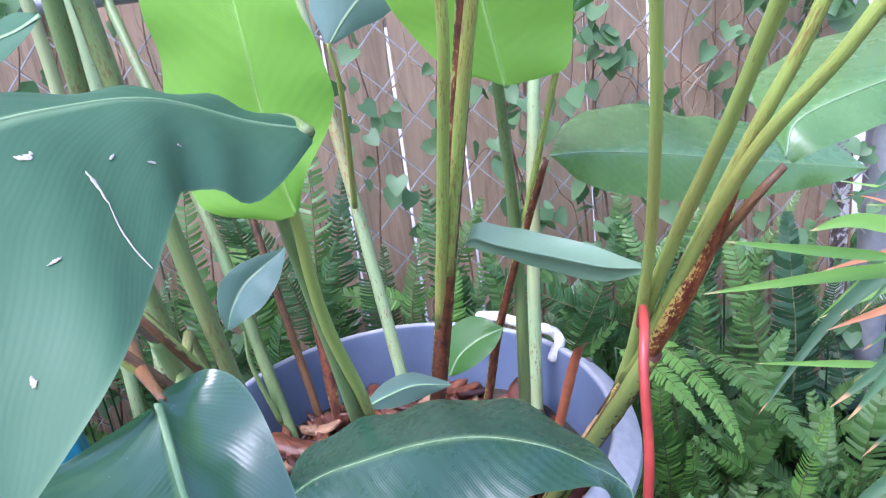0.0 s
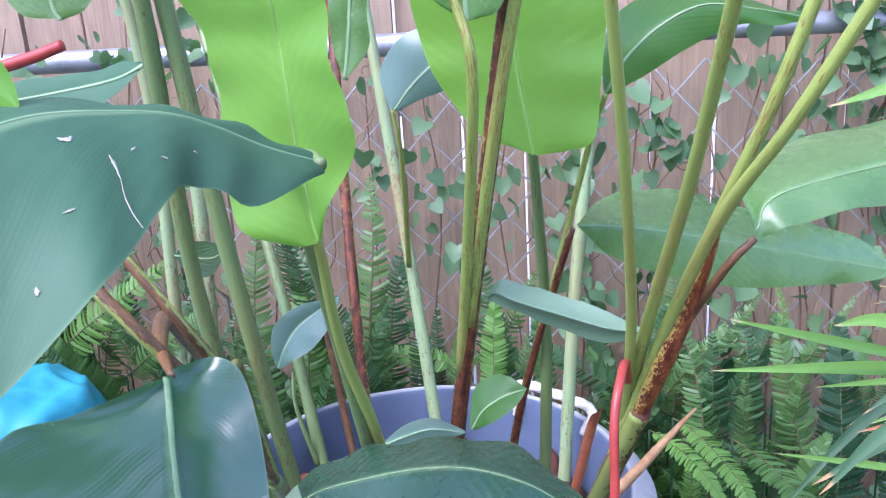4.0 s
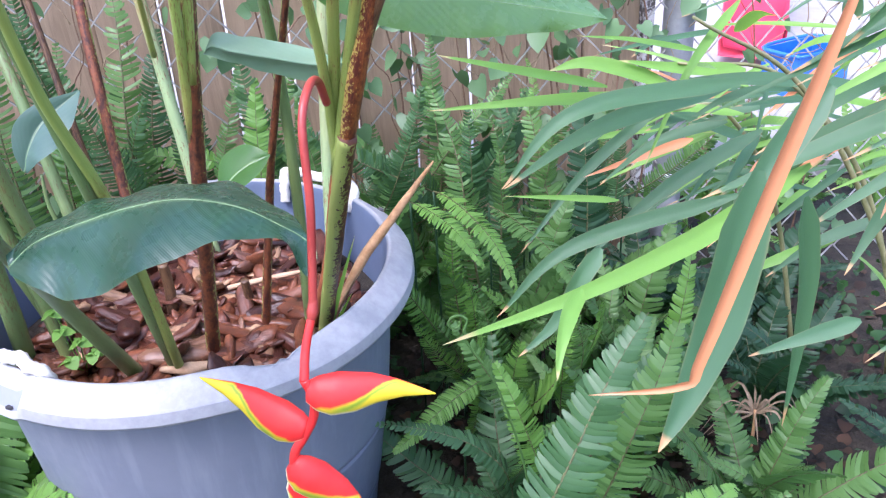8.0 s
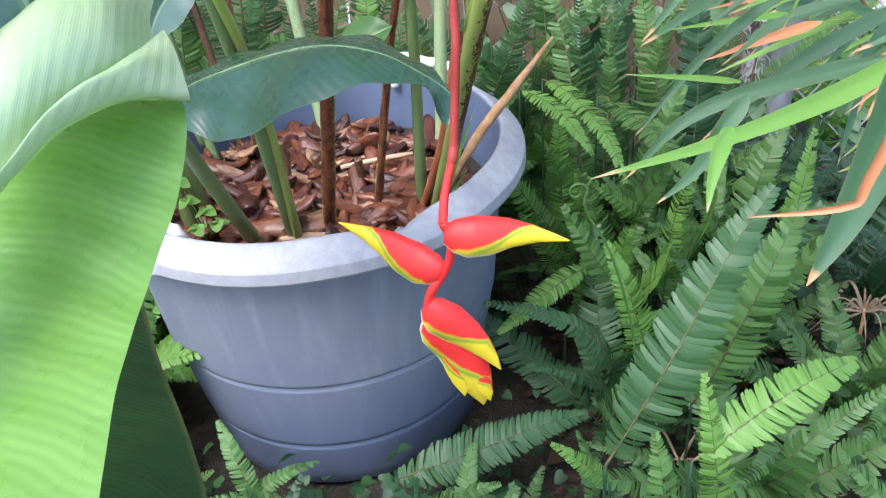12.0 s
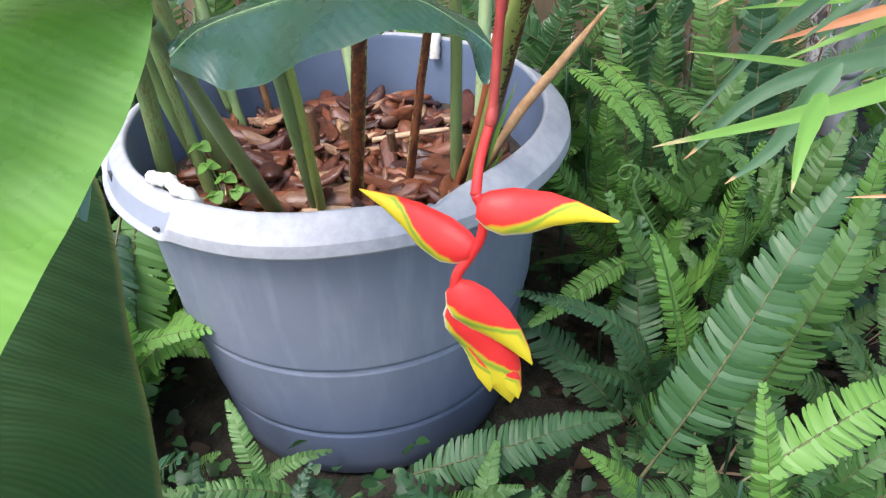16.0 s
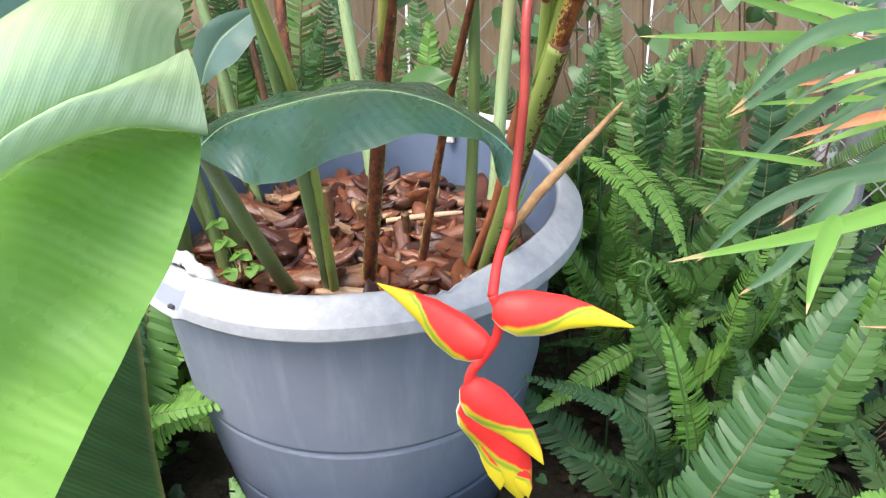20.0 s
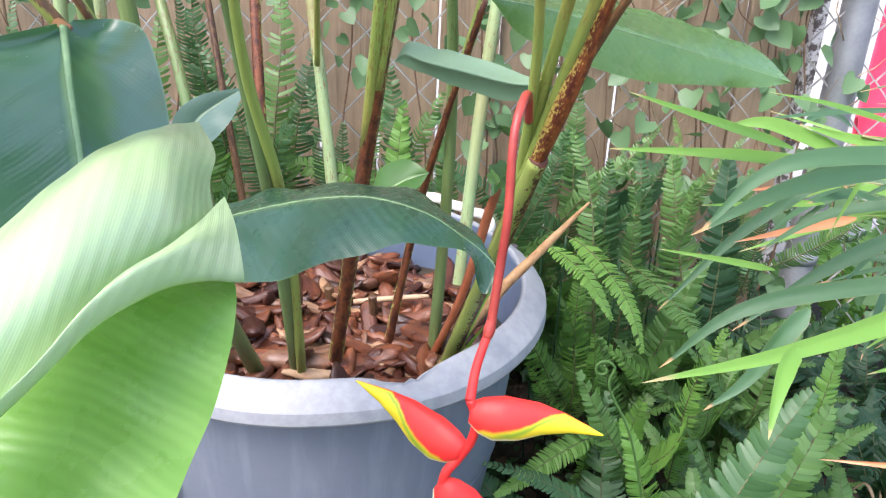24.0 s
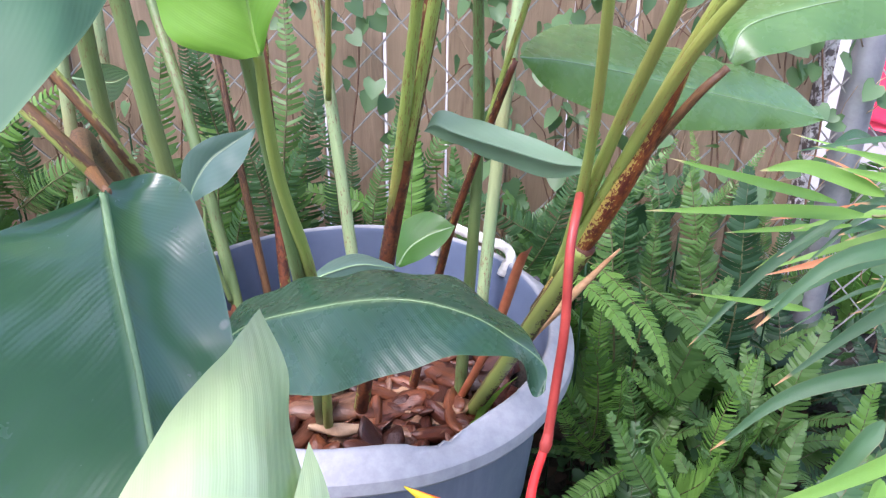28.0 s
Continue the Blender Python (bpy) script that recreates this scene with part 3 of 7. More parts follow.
# ---------------- chain link fence ----------------
def chain_link():
    th = thing("chain_link_fence", "galvanised chain link fence with steel rail and post", "fence")
    cell, tall = 0.088, 0.094
    verts, faces = [], []
    x0 = -3.0
    n = int(6.2 / (cell / 2))
    for k in range(n):
        pts = []
        x = x0 + k * cell / 2
        rows = 20
        for i in range(rows):
            z = 0.0 + i * tall / 2
            if z > 0.885:
                break
            side = 1 if (i + k) % 2 else -1
            pts.append((x + side * cell / 4 + 0.002 * noise.noise((x * 3, z * 3, 1)), 0.47 + 0.0022 * side + 0.008 * noise.noise((x * 0.8, z * 2, 5)), z + 0.002 * noise.noise((x * 4, z * 4, 8))))
        v, f, _ = tube_data(np.array(pts), [0.0021], 6, False)
        o = len(verts)
        verts += v
        faces += [tuple(j + o for j in q) for q in f]
    tagged(put("wire_mesh", mesh_of("wire_mesh", verts, faces), WIRE, th, "woven diamond wire mesh"), kind="stuff")
    tube("top_rail", [(-3.2, 0.462, 0.893), (-1.0, 0.462, 0.893), (0.80, 0.462, 0.893)], [0.0175], GALV, th, 16, "grey steel top rail")
    tube("top_rail", [(0.80, 0.462, 0.893), (3.4, 0.462, 0.893)], [0.0175], GALV, th, 16, "grey steel top rail")
    tube("post", [(0.797, 0.478, -0.1), (0.799, 0.478, 0.5), (0.803, 0.478, 1.0)], [0.0275], GALV, th, 24, "upright grey steel post")
    bm = bmesh.new()
    bmesh.ops.create_uvsphere(bm, u_segments=20, v_segments=10, radius=0.035, matrix=Matrix.Translation((0.803, 0.478, 1.0)))
    part("post_cap", bm, GALV, th)
    for z in (0.24, 0.86):
        v, f, _ = lathe([(0.0277, -0.011), (0.0297, -0.011), (0.0301, 0), (0.0297, 0.011), (0.0277, 0.011)], 28)
        put("tension_band", mesh_of("tension_band", v, f), GALV, th, m=pose(0.799, 0.478, z))


chain_link()

# ---------------- beyond the fence ----------------
CONCRETE = simple("pale_concrete", (0.30, 0.29, 0.27), (0.45, 0.44, 0.41), 3, 0.85, 0.3, 0.004)
REDP = simple("red_plastic", (0.55, 0.02, 0.05), (0.72, 0.05, 0.09), 6, 0.35, 0.05, 0.001)
BLUEP = simple("blue_plastic", (0.02, 0.13, 0.5), (0.04, 0.2, 0.6), 6, 0.4, 0.05, 0.001)
WALLP = simple("pale_render", (0.62, 0.58, 0.56), (0.75, 0.71, 0.69), 2, 0.8, 0.2, 0.004)


def beyond():
    bm = bmesh.new()
    bmesh.ops.create_cube(bm, size=1.0, matrix=Matrix.LocRotScale((1.2, 3.2, 0.01), None, (8.6, 4.6, 0.06)))
    bmesh.ops.bevel(bm, geom=bm.edges[:], offset=0.01, segments=1, affect="EDGES")
    tagged(part("patio_slab", bm, CONCRETE, None), "pale sunlit concrete slab beyond the fence", "pavement", kind="structure")
    bm = bmesh.new()
    bmesh.ops.create_cube(bm, size=1.0, matrix=Matrix.LocRotScale((2.0, 6.6, 1.4), None, (14.0, 0.2, 2.8)))
    bmesh.ops.bevel(bm, geom=bm.edges[:], offset=0.01, segments=1, affect="EDGES")
    tagged(part("wall_far", bm, WALLP, None), "pale rendered wall beyond the fence", "wall", kind="structure")
    # red plastic slide: a curved chute with raised sides
    sl = thing("garden_slide", "red plastic garden slide beyond the fence", "slide")
    prof = [(-0.16, 0.10), (-0.145, 0.105), (-0.13, 0.02), (0, 0.0), (0.13, 0.02), (0.145, 0.105), (0.16, 0.10), (0.15, -0.02), (0, -0.03), (-0.15, -0.02)]
    path = spline([(0.0, 0.0, 0.62), (0.0, -0.35, 0.42), (0.0, -0.75, 0.15), (0.0, -1.05, 0.07)], 24)
    verts, faces = [], []
    for i, p in enumerate(path):
        for a, b in prof:
            verts.append((p[0] + a, p[1] + b * 0.4, p[2] + b))
    m = len(prof)
    for i in range(len(path) - 1):
        for j in range(m):
            a, b = i * m + j, i * m + (j + 1) % m
            faces.append((a, b, b + m, a + m))
    faces += [tuple(range(m)), tuple((len(path) - 1) * m + j for j in range(m))[::-1]]
    put("chute", mesh_of("chute", verts, faces), REDP, sl)
    for sx in (-0.14, 0.14):
        tube("support", [(sx, 0.02, 0.0), (sx, 0.02, 0.3), (sx, 0.0, 0.72)], [0.022], REDP, sl, 12)
    sl.matrix_basis = pose(1.856, 2.260, 0.04, 0, 0, -27.5) @ Matrix.Scale(0.66, 4)
    bx = thing("storage_crate", "blue plastic crate on the concrete slab", "crate")
    bm = bmesh.new()
    bmesh.ops.create_cube(bm, size=1.0, matrix=Matrix.LocRotScale((0, 0, 0.09), None, (0.3, 0.2, 0.18)))
    bmesh.ops.delete(bm, geom=[f for f in bm.faces if f.normal.z > 0.5], context="FACES")
    bmesh.ops.solidify(bm, geom=bm.faces[:], thickness=0.008)
    part("bin", bm, BLUEP, bx)
    tube("rim", [(-0.15, -0.1, 0.18), (0.15, -0.1, 0.18), (0.15, 0.1, 0.18), (-0.15, 0.1, 0.18), (-0.15, -0.1, 0.18)], [0.008], BLUEP, bx, 8)
    bx.matrix_basis = pose(1.589, 1.404, 0.04, 0, 0, 20) @ Matrix.Scale(0.7, 4)


beyond()

# ---------------- heliconia ----------------
LIGHT_RIB = simple("light_midrib", (0.19, 0.37, 0.065), (0.26, 0.45, 0.10), 40, 0.45, 0.2, 0.001)
SCAR_OLIVE = simple("olive_scar", (0.16, 0.16, 0.07), (0.36, 0.31, 0.20), 90, 0.8, 0.4, 0.001)
SCAR = simple("dry_scar", (0.27, 0.26, 0.20), (0.46, 0.43, 0.36), 120, 0.8, 0.4, 0.001)
RUST_HUSK = simple("rusty_husk", (0.30, 0.075, 0.03), (0.46, 0.16, 0.07), 40, 0.6, 0.4, 0.002)

def leaf_blade(rows, material, parent, label="", ripple=0.004, bulge=0.10, n=56, half=9, seed=0.0, name="leaf", midrib=0.003, rib_mat=None, curl=0.0, bulge_right=None):
    """A broad leaf lofted along its midrib: each row holds a point of the midrib and the reach of its two halves."""
    r = np.asarray(rows, dtype=float)
    c = spline(r[:, 0:3], n)
    left, right = spline(r[:, 3:6], n), spline(r[:, 6:9], n)
    tang = np.gradient(c, axis=0)
    tang /= np.linalg.norm(tang, axis=1)[:, None]
    length = np.concatenate([[0], np.cumsum(np.linalg.norm(np.diff(c, axis=0), axis=1))])
    verts, uvs, faces = [], [], []
    w = 2 * half + 1
    for i in range(n + 1):
        nl = np.cross(tang[i], left[i])
        nr = np.cross(right[i], tang[i])
        nl = nl / (np.linalg.norm(nl) + 1e-9)
        nr = nr / (np.linalg.norm(nr) + 1e-9)
        for j in range(-half, half + 1):
            s = abs(j) / half
            off, nm = (left[i], nl) if j < 0 else (right[i], nr)
            wid = np.linalg.norm(off)
            rip = ripple * (s ** 1.6) * noise.noise((length[i] * 16 + seed, (3.7 if j < 0 else 9.1) + s * 0.7, seed))
            rip += ripple * 0.35 * s * math.sin(length[i] * 120 + noise.noise((length[i] * 9, seed, 2.0)) * 4)
            p = c[i] + off * s + nm * ((bulge if j < 0 or bulge_right is None else bulge_right) * wid * (s - s * s) * 1.6 + rip + curl * wid * s ** 4)
            verts.append(p)
            uvs.append((0.5 + 0.5 * j / half, length[i]))
    for i in range(n):
        for j in range(w - 1):
            a = i * w + j
            faces.append((a, a + 1, a + w + 1, a + w))
    ob = put(name, mesh_of(name, verts, faces, uvs), material, parent, label)
    if midrib:
        nrm = np.cross(tang, right - left)
        nrm /= np.linalg.norm(nrm, axis=1)[:, None] + 1e-9
        v, f, u = tube_data(c, [midrib, midrib * 0.7, midrib * 0.25], 6)
        v = [q - nrm[i // 6] * ((q - c[i // 6]) @ nrm[i // 6]) * 0.62 for i, q in enumerate(v)]
        put("midrib", mesh_of("midrib", v, f, u), rib_mat or RIB, ob)
    return ob


def loft(curves, material, parent, label="", n=60, m=24, u0=0.56, u1=0.98, ripple=0.0, seed=0.0):
    """A sheet stretched over guide lines that run the same way; u goes from u0 on the first to u1 on the last."""
    g = np.array([spline(c, n) for c in curves])
    rows = np.array([spline(g[:, i], m) for i in range(n + 1)])
    length = np.concatenate([[0], np.cumsum(np.linalg.norm(np.diff(rows[:, m // 2], axis=0), axis=1))])
    verts, uvs, faces = [], [], []
    for i in range(n + 1):
        for j in range(m + 1):
            p = rows[i, j]
            q = ripple * noise.noise((length[i] * 30 + seed, j / m * 2, seed)) + ripple * 0.35 * math.sin(length[i] * 240 + 5 * j / m)
            verts.append((p[0], p[1], p[2] + q))
            uvs.append((u0 + (u1 - u0) * j / m, length[i]))
    for i in range(n):
        for j in range(m):
            a = i * (m + 1) + j
            faces.append((a, a + 1, a + m + 2, a + m + 1))
    return put("leaf", mesh_of("leaf", verts, faces, uvs), material, parent, label)


def strip(leaf, n, half, path, width, material):
    """A dry scar that follows a line on a leaf, given by shares along and across it."""
    g = np.array([v.co for v in leaf.data.vertices]).reshape(n + 1, 2 * half + 1, 3)

    def at(v, u):
        i, j = min(max(v * n, 0), n - 1e-6), min(max((u + 1) * half, 0), 2 * half - 1e-6)
        i0, j0 = int(i), int(j)
        fi, fj = i - i0, j - j0
        return (g[i0, j0] * (1 - fj) + g[i0, j0 + 1] * fj) * (1 - fi) + (g[i0 + 1, j0] * (1 - fj) + g[i0 + 1, j0 + 1] * fj) * fi

    p = spline(path, 26)
    verts, faces = [], []
    pts = np.array([at(*q) for q in p])
    tang = np.gradient(pts, axis=0)
    for i, (v, u) in enumerate(p):
        nm = np.cross(at(v + 0.02, u) - at(v - 0.02, u), at(v, u + 0.05) - at(v, u - 0.05))
        nm /= np.linalg.norm(nm) + 1e-9
        if nm[1] > 0:
            nm = -nm
        sd = np.cross(tang[i], nm)
        sd /= np.linalg.norm(sd) + 1e-9
        s = i / 26
        w = width * (0.35 + 0.65 * math.sin(math.pi * s)) * (0.8 + 0.7 * noise.noise((s * 7, width * 900, 1)))
        j = sd * width * 0.5 * noise.noise((s * 9, 3, width * 500))
        verts += [pts[i] + j - sd * w + nm * 0.0004, pts[i] + j + nm * 0.0007, pts[i] + j + sd * w * 0.8 + nm * 0.0004]
    for i in range(26):
        for k in range(2):
            a = 3 * i + k
            faces.append((a, a + 1, a + 4, a + 3))
    put("scar", mesh_of("scar", verts, faces), material, leaf, "dry pale scar")


def shoot(label):
    return thing("heliconia_shoot", label, "plant", "heliconia shoots in the tub")


def stalk(pts, r0, r1, material, parent, over=0.0, sheath=True, label=""):
    p = [tuple(q) for q in pts]
    if over:
        a, b = np.array(p[-2]), np.array(p[-1])
        p.append(tuple(b + (b - a) * over))
    a, b = np.array(p[0]), np.array(p[1])
    p.insert(0, tuple(a + (a - b) * 0.12))
    v, f, u = tube_data(spline(p, 48), [r0 * 1.05, r0, (r0 + r1) / 2, r1], 12, True, 0.10)
    ob = put("stalk", mesh_of("stalk", v, f, u), material, parent, label)
    return ob


def sheath(pts, r, material, parent, label="papery leaf sheath"):
    """An open leaf sheath wrapped round a stalk, ending in a point."""
    c = spline(pts, 20)
    tang = np.gradient(c, axis=0)
    verts, faces, uvs = [], [], []
    m = 9
    for i, p in enumerate(c):
        t = tang[i] / np.linalg.norm(tang[i])
        sd = np.cross(t, (0.3, -1.0, 0.1))
        sd /= np.linalg.norm(sd)
        up = -np.cross(t, sd)
        s = i / 20
        open_a = 2.4 * (1 - s ** 2.2) + 0.12
        for k in range(m):
            a = -open_a + 2 * open_a * k / (m - 1)
            rr = r * (1 + 0.25 * s)
            verts.append(p + rr * (math.sin(a) * sd + math.cos(a) * up))
            uvs.append((k / m, s * 0.3))
    for i in range(20):
        for k in range(m - 1):
            a = i * m + k
            faces.append((a, a + 1, a + m + 1, a + m))
    return put("sheath", mesh_of("sheath", verts, faces, uvs), material, parent, label)


BIG = [
    (0.024, -0.475, 0.899, 0.002, -0.010, -0.004, -0.004, 0.010, 0.002),
    (0.007, -0.510, 0.914, 0.009, -0.055, -0.015, -0.004, 0.035, -0.005),
    (-0.011, -0.560, 0.937, 0.014, -0.040, -0.019, -0.009, 0.040, -0.008),
    (-0.027, -0.600, 0.946, 0.033, -0.072, -0.037, -0.012, 0.040, -0.004),
    (-0.039, -0.635, 0.949, 0.032, -0.065, -0.056, -0.028, 0.045, -0.003),
    (-0.050, -0.665, 0.943, 0.026, -0.047, -0.065, -0.034, 0.045, 0.009),
    (-0.069, -0.680, 0.931, 0.020, -0.040, -0.069, -0.039, 0.040, 0.017),
    (-0.095, -0.690, 0.913, 0.013, -0.030, -0.062, -0.034, 0.030, 0.020),
    (-0.124, -0.700, 0.892, 0.000, 0.000, 0.000, 0.000, 0.000, 0.000),
]
BLADE_A = [
    (-0.001, -0.400, 0.834, -0.014, -0.000, -0.003, 0.002, 0.000, 0.003),
    (-0.004, -0.400, 0.851, -0.050, 0.010, -0.010, 0.017, -0.020, 0.015),
    (-0.008, -0.400, 0.889, -0.058, 0.025, -0.017, 0.041, -0.030, 0.015),
    (-0.008, -0.410, 0.927, -0.056, 0.035, -0.006, 0.036, -0.030, 0.001),
    (-0.010, -0.410, 0.959, -0.052, 0.030, -0.003, 0.033, -0.030, -0.002),
    (-0.009, -0.420, 0.983, -0.066, 0.040, 0.003, 0.031, -0.020, -0.001),
    (-0.011, -0.420, 1.026, -0.078, 0.040, 0.007, 0.026, -0.020, -0.003),
    (-0.013, -0.420, 1.080, -0.069, 0.040, 0.012, 0.025, -0.020, -0.005),
    (-0.016, -0.420, 1.123, 0.000, 0.000, 0.000, 0.000, 0.000, 0.000),
]
BLADE_B = [
    (0.135, -0.220, 0.847, -0.017, 0.000, 0.008, 0.024, 0.000, 0.002),
    (0.131, -0.220, 0.869, -0.038, 0.000, -0.003, 0.051, 0.000, -0.010),
    (0.124, -0.220, 0.913, -0.066, 0.000, 0.003, 0.064, 0.000, -0.007),
    (0.118, -0.220, 0.972, -0.076, 0.000, 0.008, 0.075, 0.000, -0.004),
    (0.110, -0.220, 1.031, -0.070, 0.000, 0.004, 0.077, 0.000, -0.005),
    (0.104, -0.220, 1.088, -0.048, 0.000, 0.003, 0.056, 0.000, -0.004),
    (0.099, -0.220, 1.135, 0.000, 0.000, 0.000, 0.000, 0.000, 0.000),
]
BLUE_BACK = [
    (-0.010, 0.030, 0.853, -0.005, 0.000, 0.003, 0.004, 0.000, -0.001),
    (0.006, 0.030, 0.873, -0.032, 0.020, 0.018, 0.016, 0.000, -0.009),
    (0.027, 0.030, 0.893, -0.034, 0.020, 0.029, 0.017, 0.000, -0.022),
    (0.049, 0.030, 0.910, -0.027, 0.020, 0.026, 0.017, 0.000, -0.021),
    (0.080, 0.030, 0.934, 0.000, 0.000, 0.000, 0.000, 0.000, 0.000),
]
RIGHT_FAR = [
    (0.172, -0.160, 0.771, -0.000, 0.000, 0.001, 0.001, 0.000, -0.001),
    (0.209, -0.140, 0.763, -0.005, 0.075, 0.007, -0.004, -0.005, -0.027),
    (0.263, -0.120, 0.749, 0.005, 0.100, 0.018, -0.005, -0.009, -0.038),
    (0.327, -0.100, 0.730, 0.007, 0.100, 0.011, -0.000, -0.009, -0.040),
    (0.401, -0.080, 0.709, 0.011, 0.075, 0.015, 0.003, -0.009, -0.026),
    (0.462, -0.060, 0.691, 0.004, 0.050, 0.014, -0.001, -0.005, -0.014),
    (0.498, -0.050, 0.680, 0.000, 0.000, 0.000, 0.000, 0.000, 0.000),
]
RIGHT_NEAR = [
    (0.253, -0.430, 0.841, -0.004, 0.000, 0.006, 0.004, 0.000, -0.003),
    (0.263, -0.420, 0.857, 0.007, 0.075, 0.004, 0.009, -0.013, -0.012),
    (0.300, -0.410, 0.866, 0.022, 0.100, 0.005, 0.008, -0.013, -0.016),
    (0.355, -0.400, 0.874, 0.033, 0.100, 0.008, -0.004, -0.013, -0.020),
    (0.414, -0.390, 0.882, 0.024, 0.075, 0.004, -0.013, -0.013, -0.014),
    (0.468, -0.380, 0.884, 0.017, 0.050, 0.002, -0.014, -0.009, -0.008),
    (0.509, -0.370, 0.879, 0.000, 0.000, 0.000, 0.000, 0.000, 0.000),
]
MID = [
    (0.205, -0.320, 0.736, -0.000, 0.000, 0.004, -0.000, 0.000, -0.004),
    (0.184, -0.300, 0.731, 0.005, 0.020, 0.004, 0.002, 0.010, -0.016),
    (0.150, -0.270, 0.731, 0.001, 0.020, 0.009, 0.002, 0.010, -0.017),
    (0.117, -0.240, 0.731, 0.005, 0.020, 0.008, 0.001, 0.010, -0.013),
    (0.100, -0.225, 0.733, 0.002, 0.010, 0.008, -0.002, 0.005, -0.009),
    (0.091, -0.220, 0.726, 0.000, 0.000, 0.000, 0.000, 0.000, 0.000),
]
SMALL_BLUE = [
    (-0.205, 0.130, 0.505, -0.002, 0.000, 0.002, 0.003, 0.000, -0.002),
    (-0.194, 0.130, 0.532, -0.017, 0.000, 0.004, 0.018, -0.020, -0.007),
    (-0.173, 0.130, 0.562, -0.028, 0.000, 0.007, 0.026, -0.020, -0.018),
    (-0.147, 0.130, 0.582, -0.020, 0.000, 0.011, 0.021, -0.010, -0.012),
    (-0.112, 0.130, 0.605, 0.000, 0.000, 0.000, 0.000, 0.000, 0.000),
]
POT_SMALL = [
    (0.065, -0.100, 0.538, -0.002, -0.000, 0.001, 0.003, 0.000, -0.001),
    (0.077, -0.100, 0.559, -0.008, 0.020, 0.016, 0.009, -0.020, -0.004),
    (0.095, -0.100, 0.573, -0.006, 0.020, 0.017, 0.011, -0.020, -0.004),
    (0.109, -0.100, 0.579, -0.003, 0.010, 0.013, 0.008, -0.010, -0.003),
    (0.123, -0.100, 0.584, 0.000, 0.000, 0.000, 0.000, 0.000, 0.000),
]
FRONT = [
    (-0.050, -0.375, 0.626, -0.000, 0.000, 0.009, -0.000, 0.000, -0.006),
    (-0.026, -0.380, 0.645, -0.010, 0.050, -0.009, 0.006, -0.030, -0.022),
    (0.008, -0.385, 0.658, -0.007, 0.065, -0.014, -0.002, -0.045, -0.035),
    (0.048, -0.390, 0.669, -0.003, 0.070, -0.017, -0.001, -0.060, -0.027),
    (0.086, -0.400, 0.675, 0.001, 0.070, -0.020, -0.003, -0.050, -0.015),
    (0.123, -0.410, 0.669, 0.002, 0.060, -0.017, -0.003, -0.030, -0.009),
    (0.148, -0.415, 0.655, 0.004, 0.035, -0.010, -0.001, -0.015, -0.007),
    (0.163, -0.415, 0.643, 0.002, 0.008, 0.002, -0.006, -0.014, -0.012),
    (0.171, -0.418, 0.633, 0.001, 0.003, 0.001, -0.008, -0.012, -0.012),
    (0.168, -0.428, 0.622, 0.000, 0.000, 0.000, 0.000, 0.000, 0.000),
]
TUCKED = [
    (-0.012, -0.200, 0.577, 0.000, 0.000, 0.001, 0.000, 0.000, -0.001),
    (0.011, -0.200, 0.587, -0.003, 0.030, -0.006, 0.005, -0.000, -0.012),
    (0.036, -0.200, 0.594, -0.002, 0.030, -0.005, 0.005, 0.000, -0.013),
    (0.067, -0.200, 0.590, 0.000, 0.000, 0.000, 0.000, 0.000, 0.000),
]
LOWER_LEFT = [
    (-0.047, -0.540, 0.811, -0.002, -0.005, 0.000, 0.001, 0.010, 0.001),
    (-0.041, -0.555, 0.802, -0.037, -0.020, 0.007, 0.013, 0.039, 0.010),
    (-0.031, -0.580, 0.791, -0.065, -0.025, 0.019, 0.026, 0.035, 0.010),
    (-0.016, -0.615, 0.773, -0.070, -0.026, 0.012, 0.032, 0.015, 0.000),
    (-0.003, -0.648, 0.754, -0.072, -0.028, 0.010, 0.023, 0.011, -0.011),
    (0.010, -0.675, 0.732, -0.074, -0.030, 0.007, 0.010, 0.008, -0.012),
    (0.023, -0.698, 0.693, -0.064, -0.033, 0.008, 0.002, 0.002, -0.003),
]
ROLL_EDGE = [(0.025, -0.587, 0.782), (0.023, -0.635, 0.795), (0.015, -0.670, 0.798), (0.009, -0.704, 0.796), (0.004, -0.742, 0.791), (0.000, -0.785, 0.786), (-0.010, -0.835, 0.780), (-0.02, -0.89, 0.765)]
ROLL_LIP = [(0.066, -0.698, 0.765), (0.054, -0.727, 0.778), (0.043, -0.757, 0.782), (0.033, -0.785, 0.777), (0.019, -0.815, 0.770), (0.004, -0.845, 0.763), (-0.013, -0.875, 0.756), (-0.04, -0.915, 0.745)]
ROLL_BLADE = [(0.048, -0.668, 0.768), (0.061, -0.694, 0.765), (0.065, -0.715, 0.758), (0.065, -0.742, 0.748), (0.061, -0.775, 0.738), (0.060, -0.811, 0.732), (0.063, -0.848, 0.725), (0.067, -0.886, 0.716), (0.070, -0.930, 0.705)]
SHADED_EDGE = [(-0.040, -0.555, 0.650), (-0.018, -0.593, 0.640), (-0.002, -0.630, 0.630), (0.014, -0.671, 0.623), (0.036, -0.719, 0.619), (0.055, -0.769, 0.617), (0.070, -0.82, 0.612)]


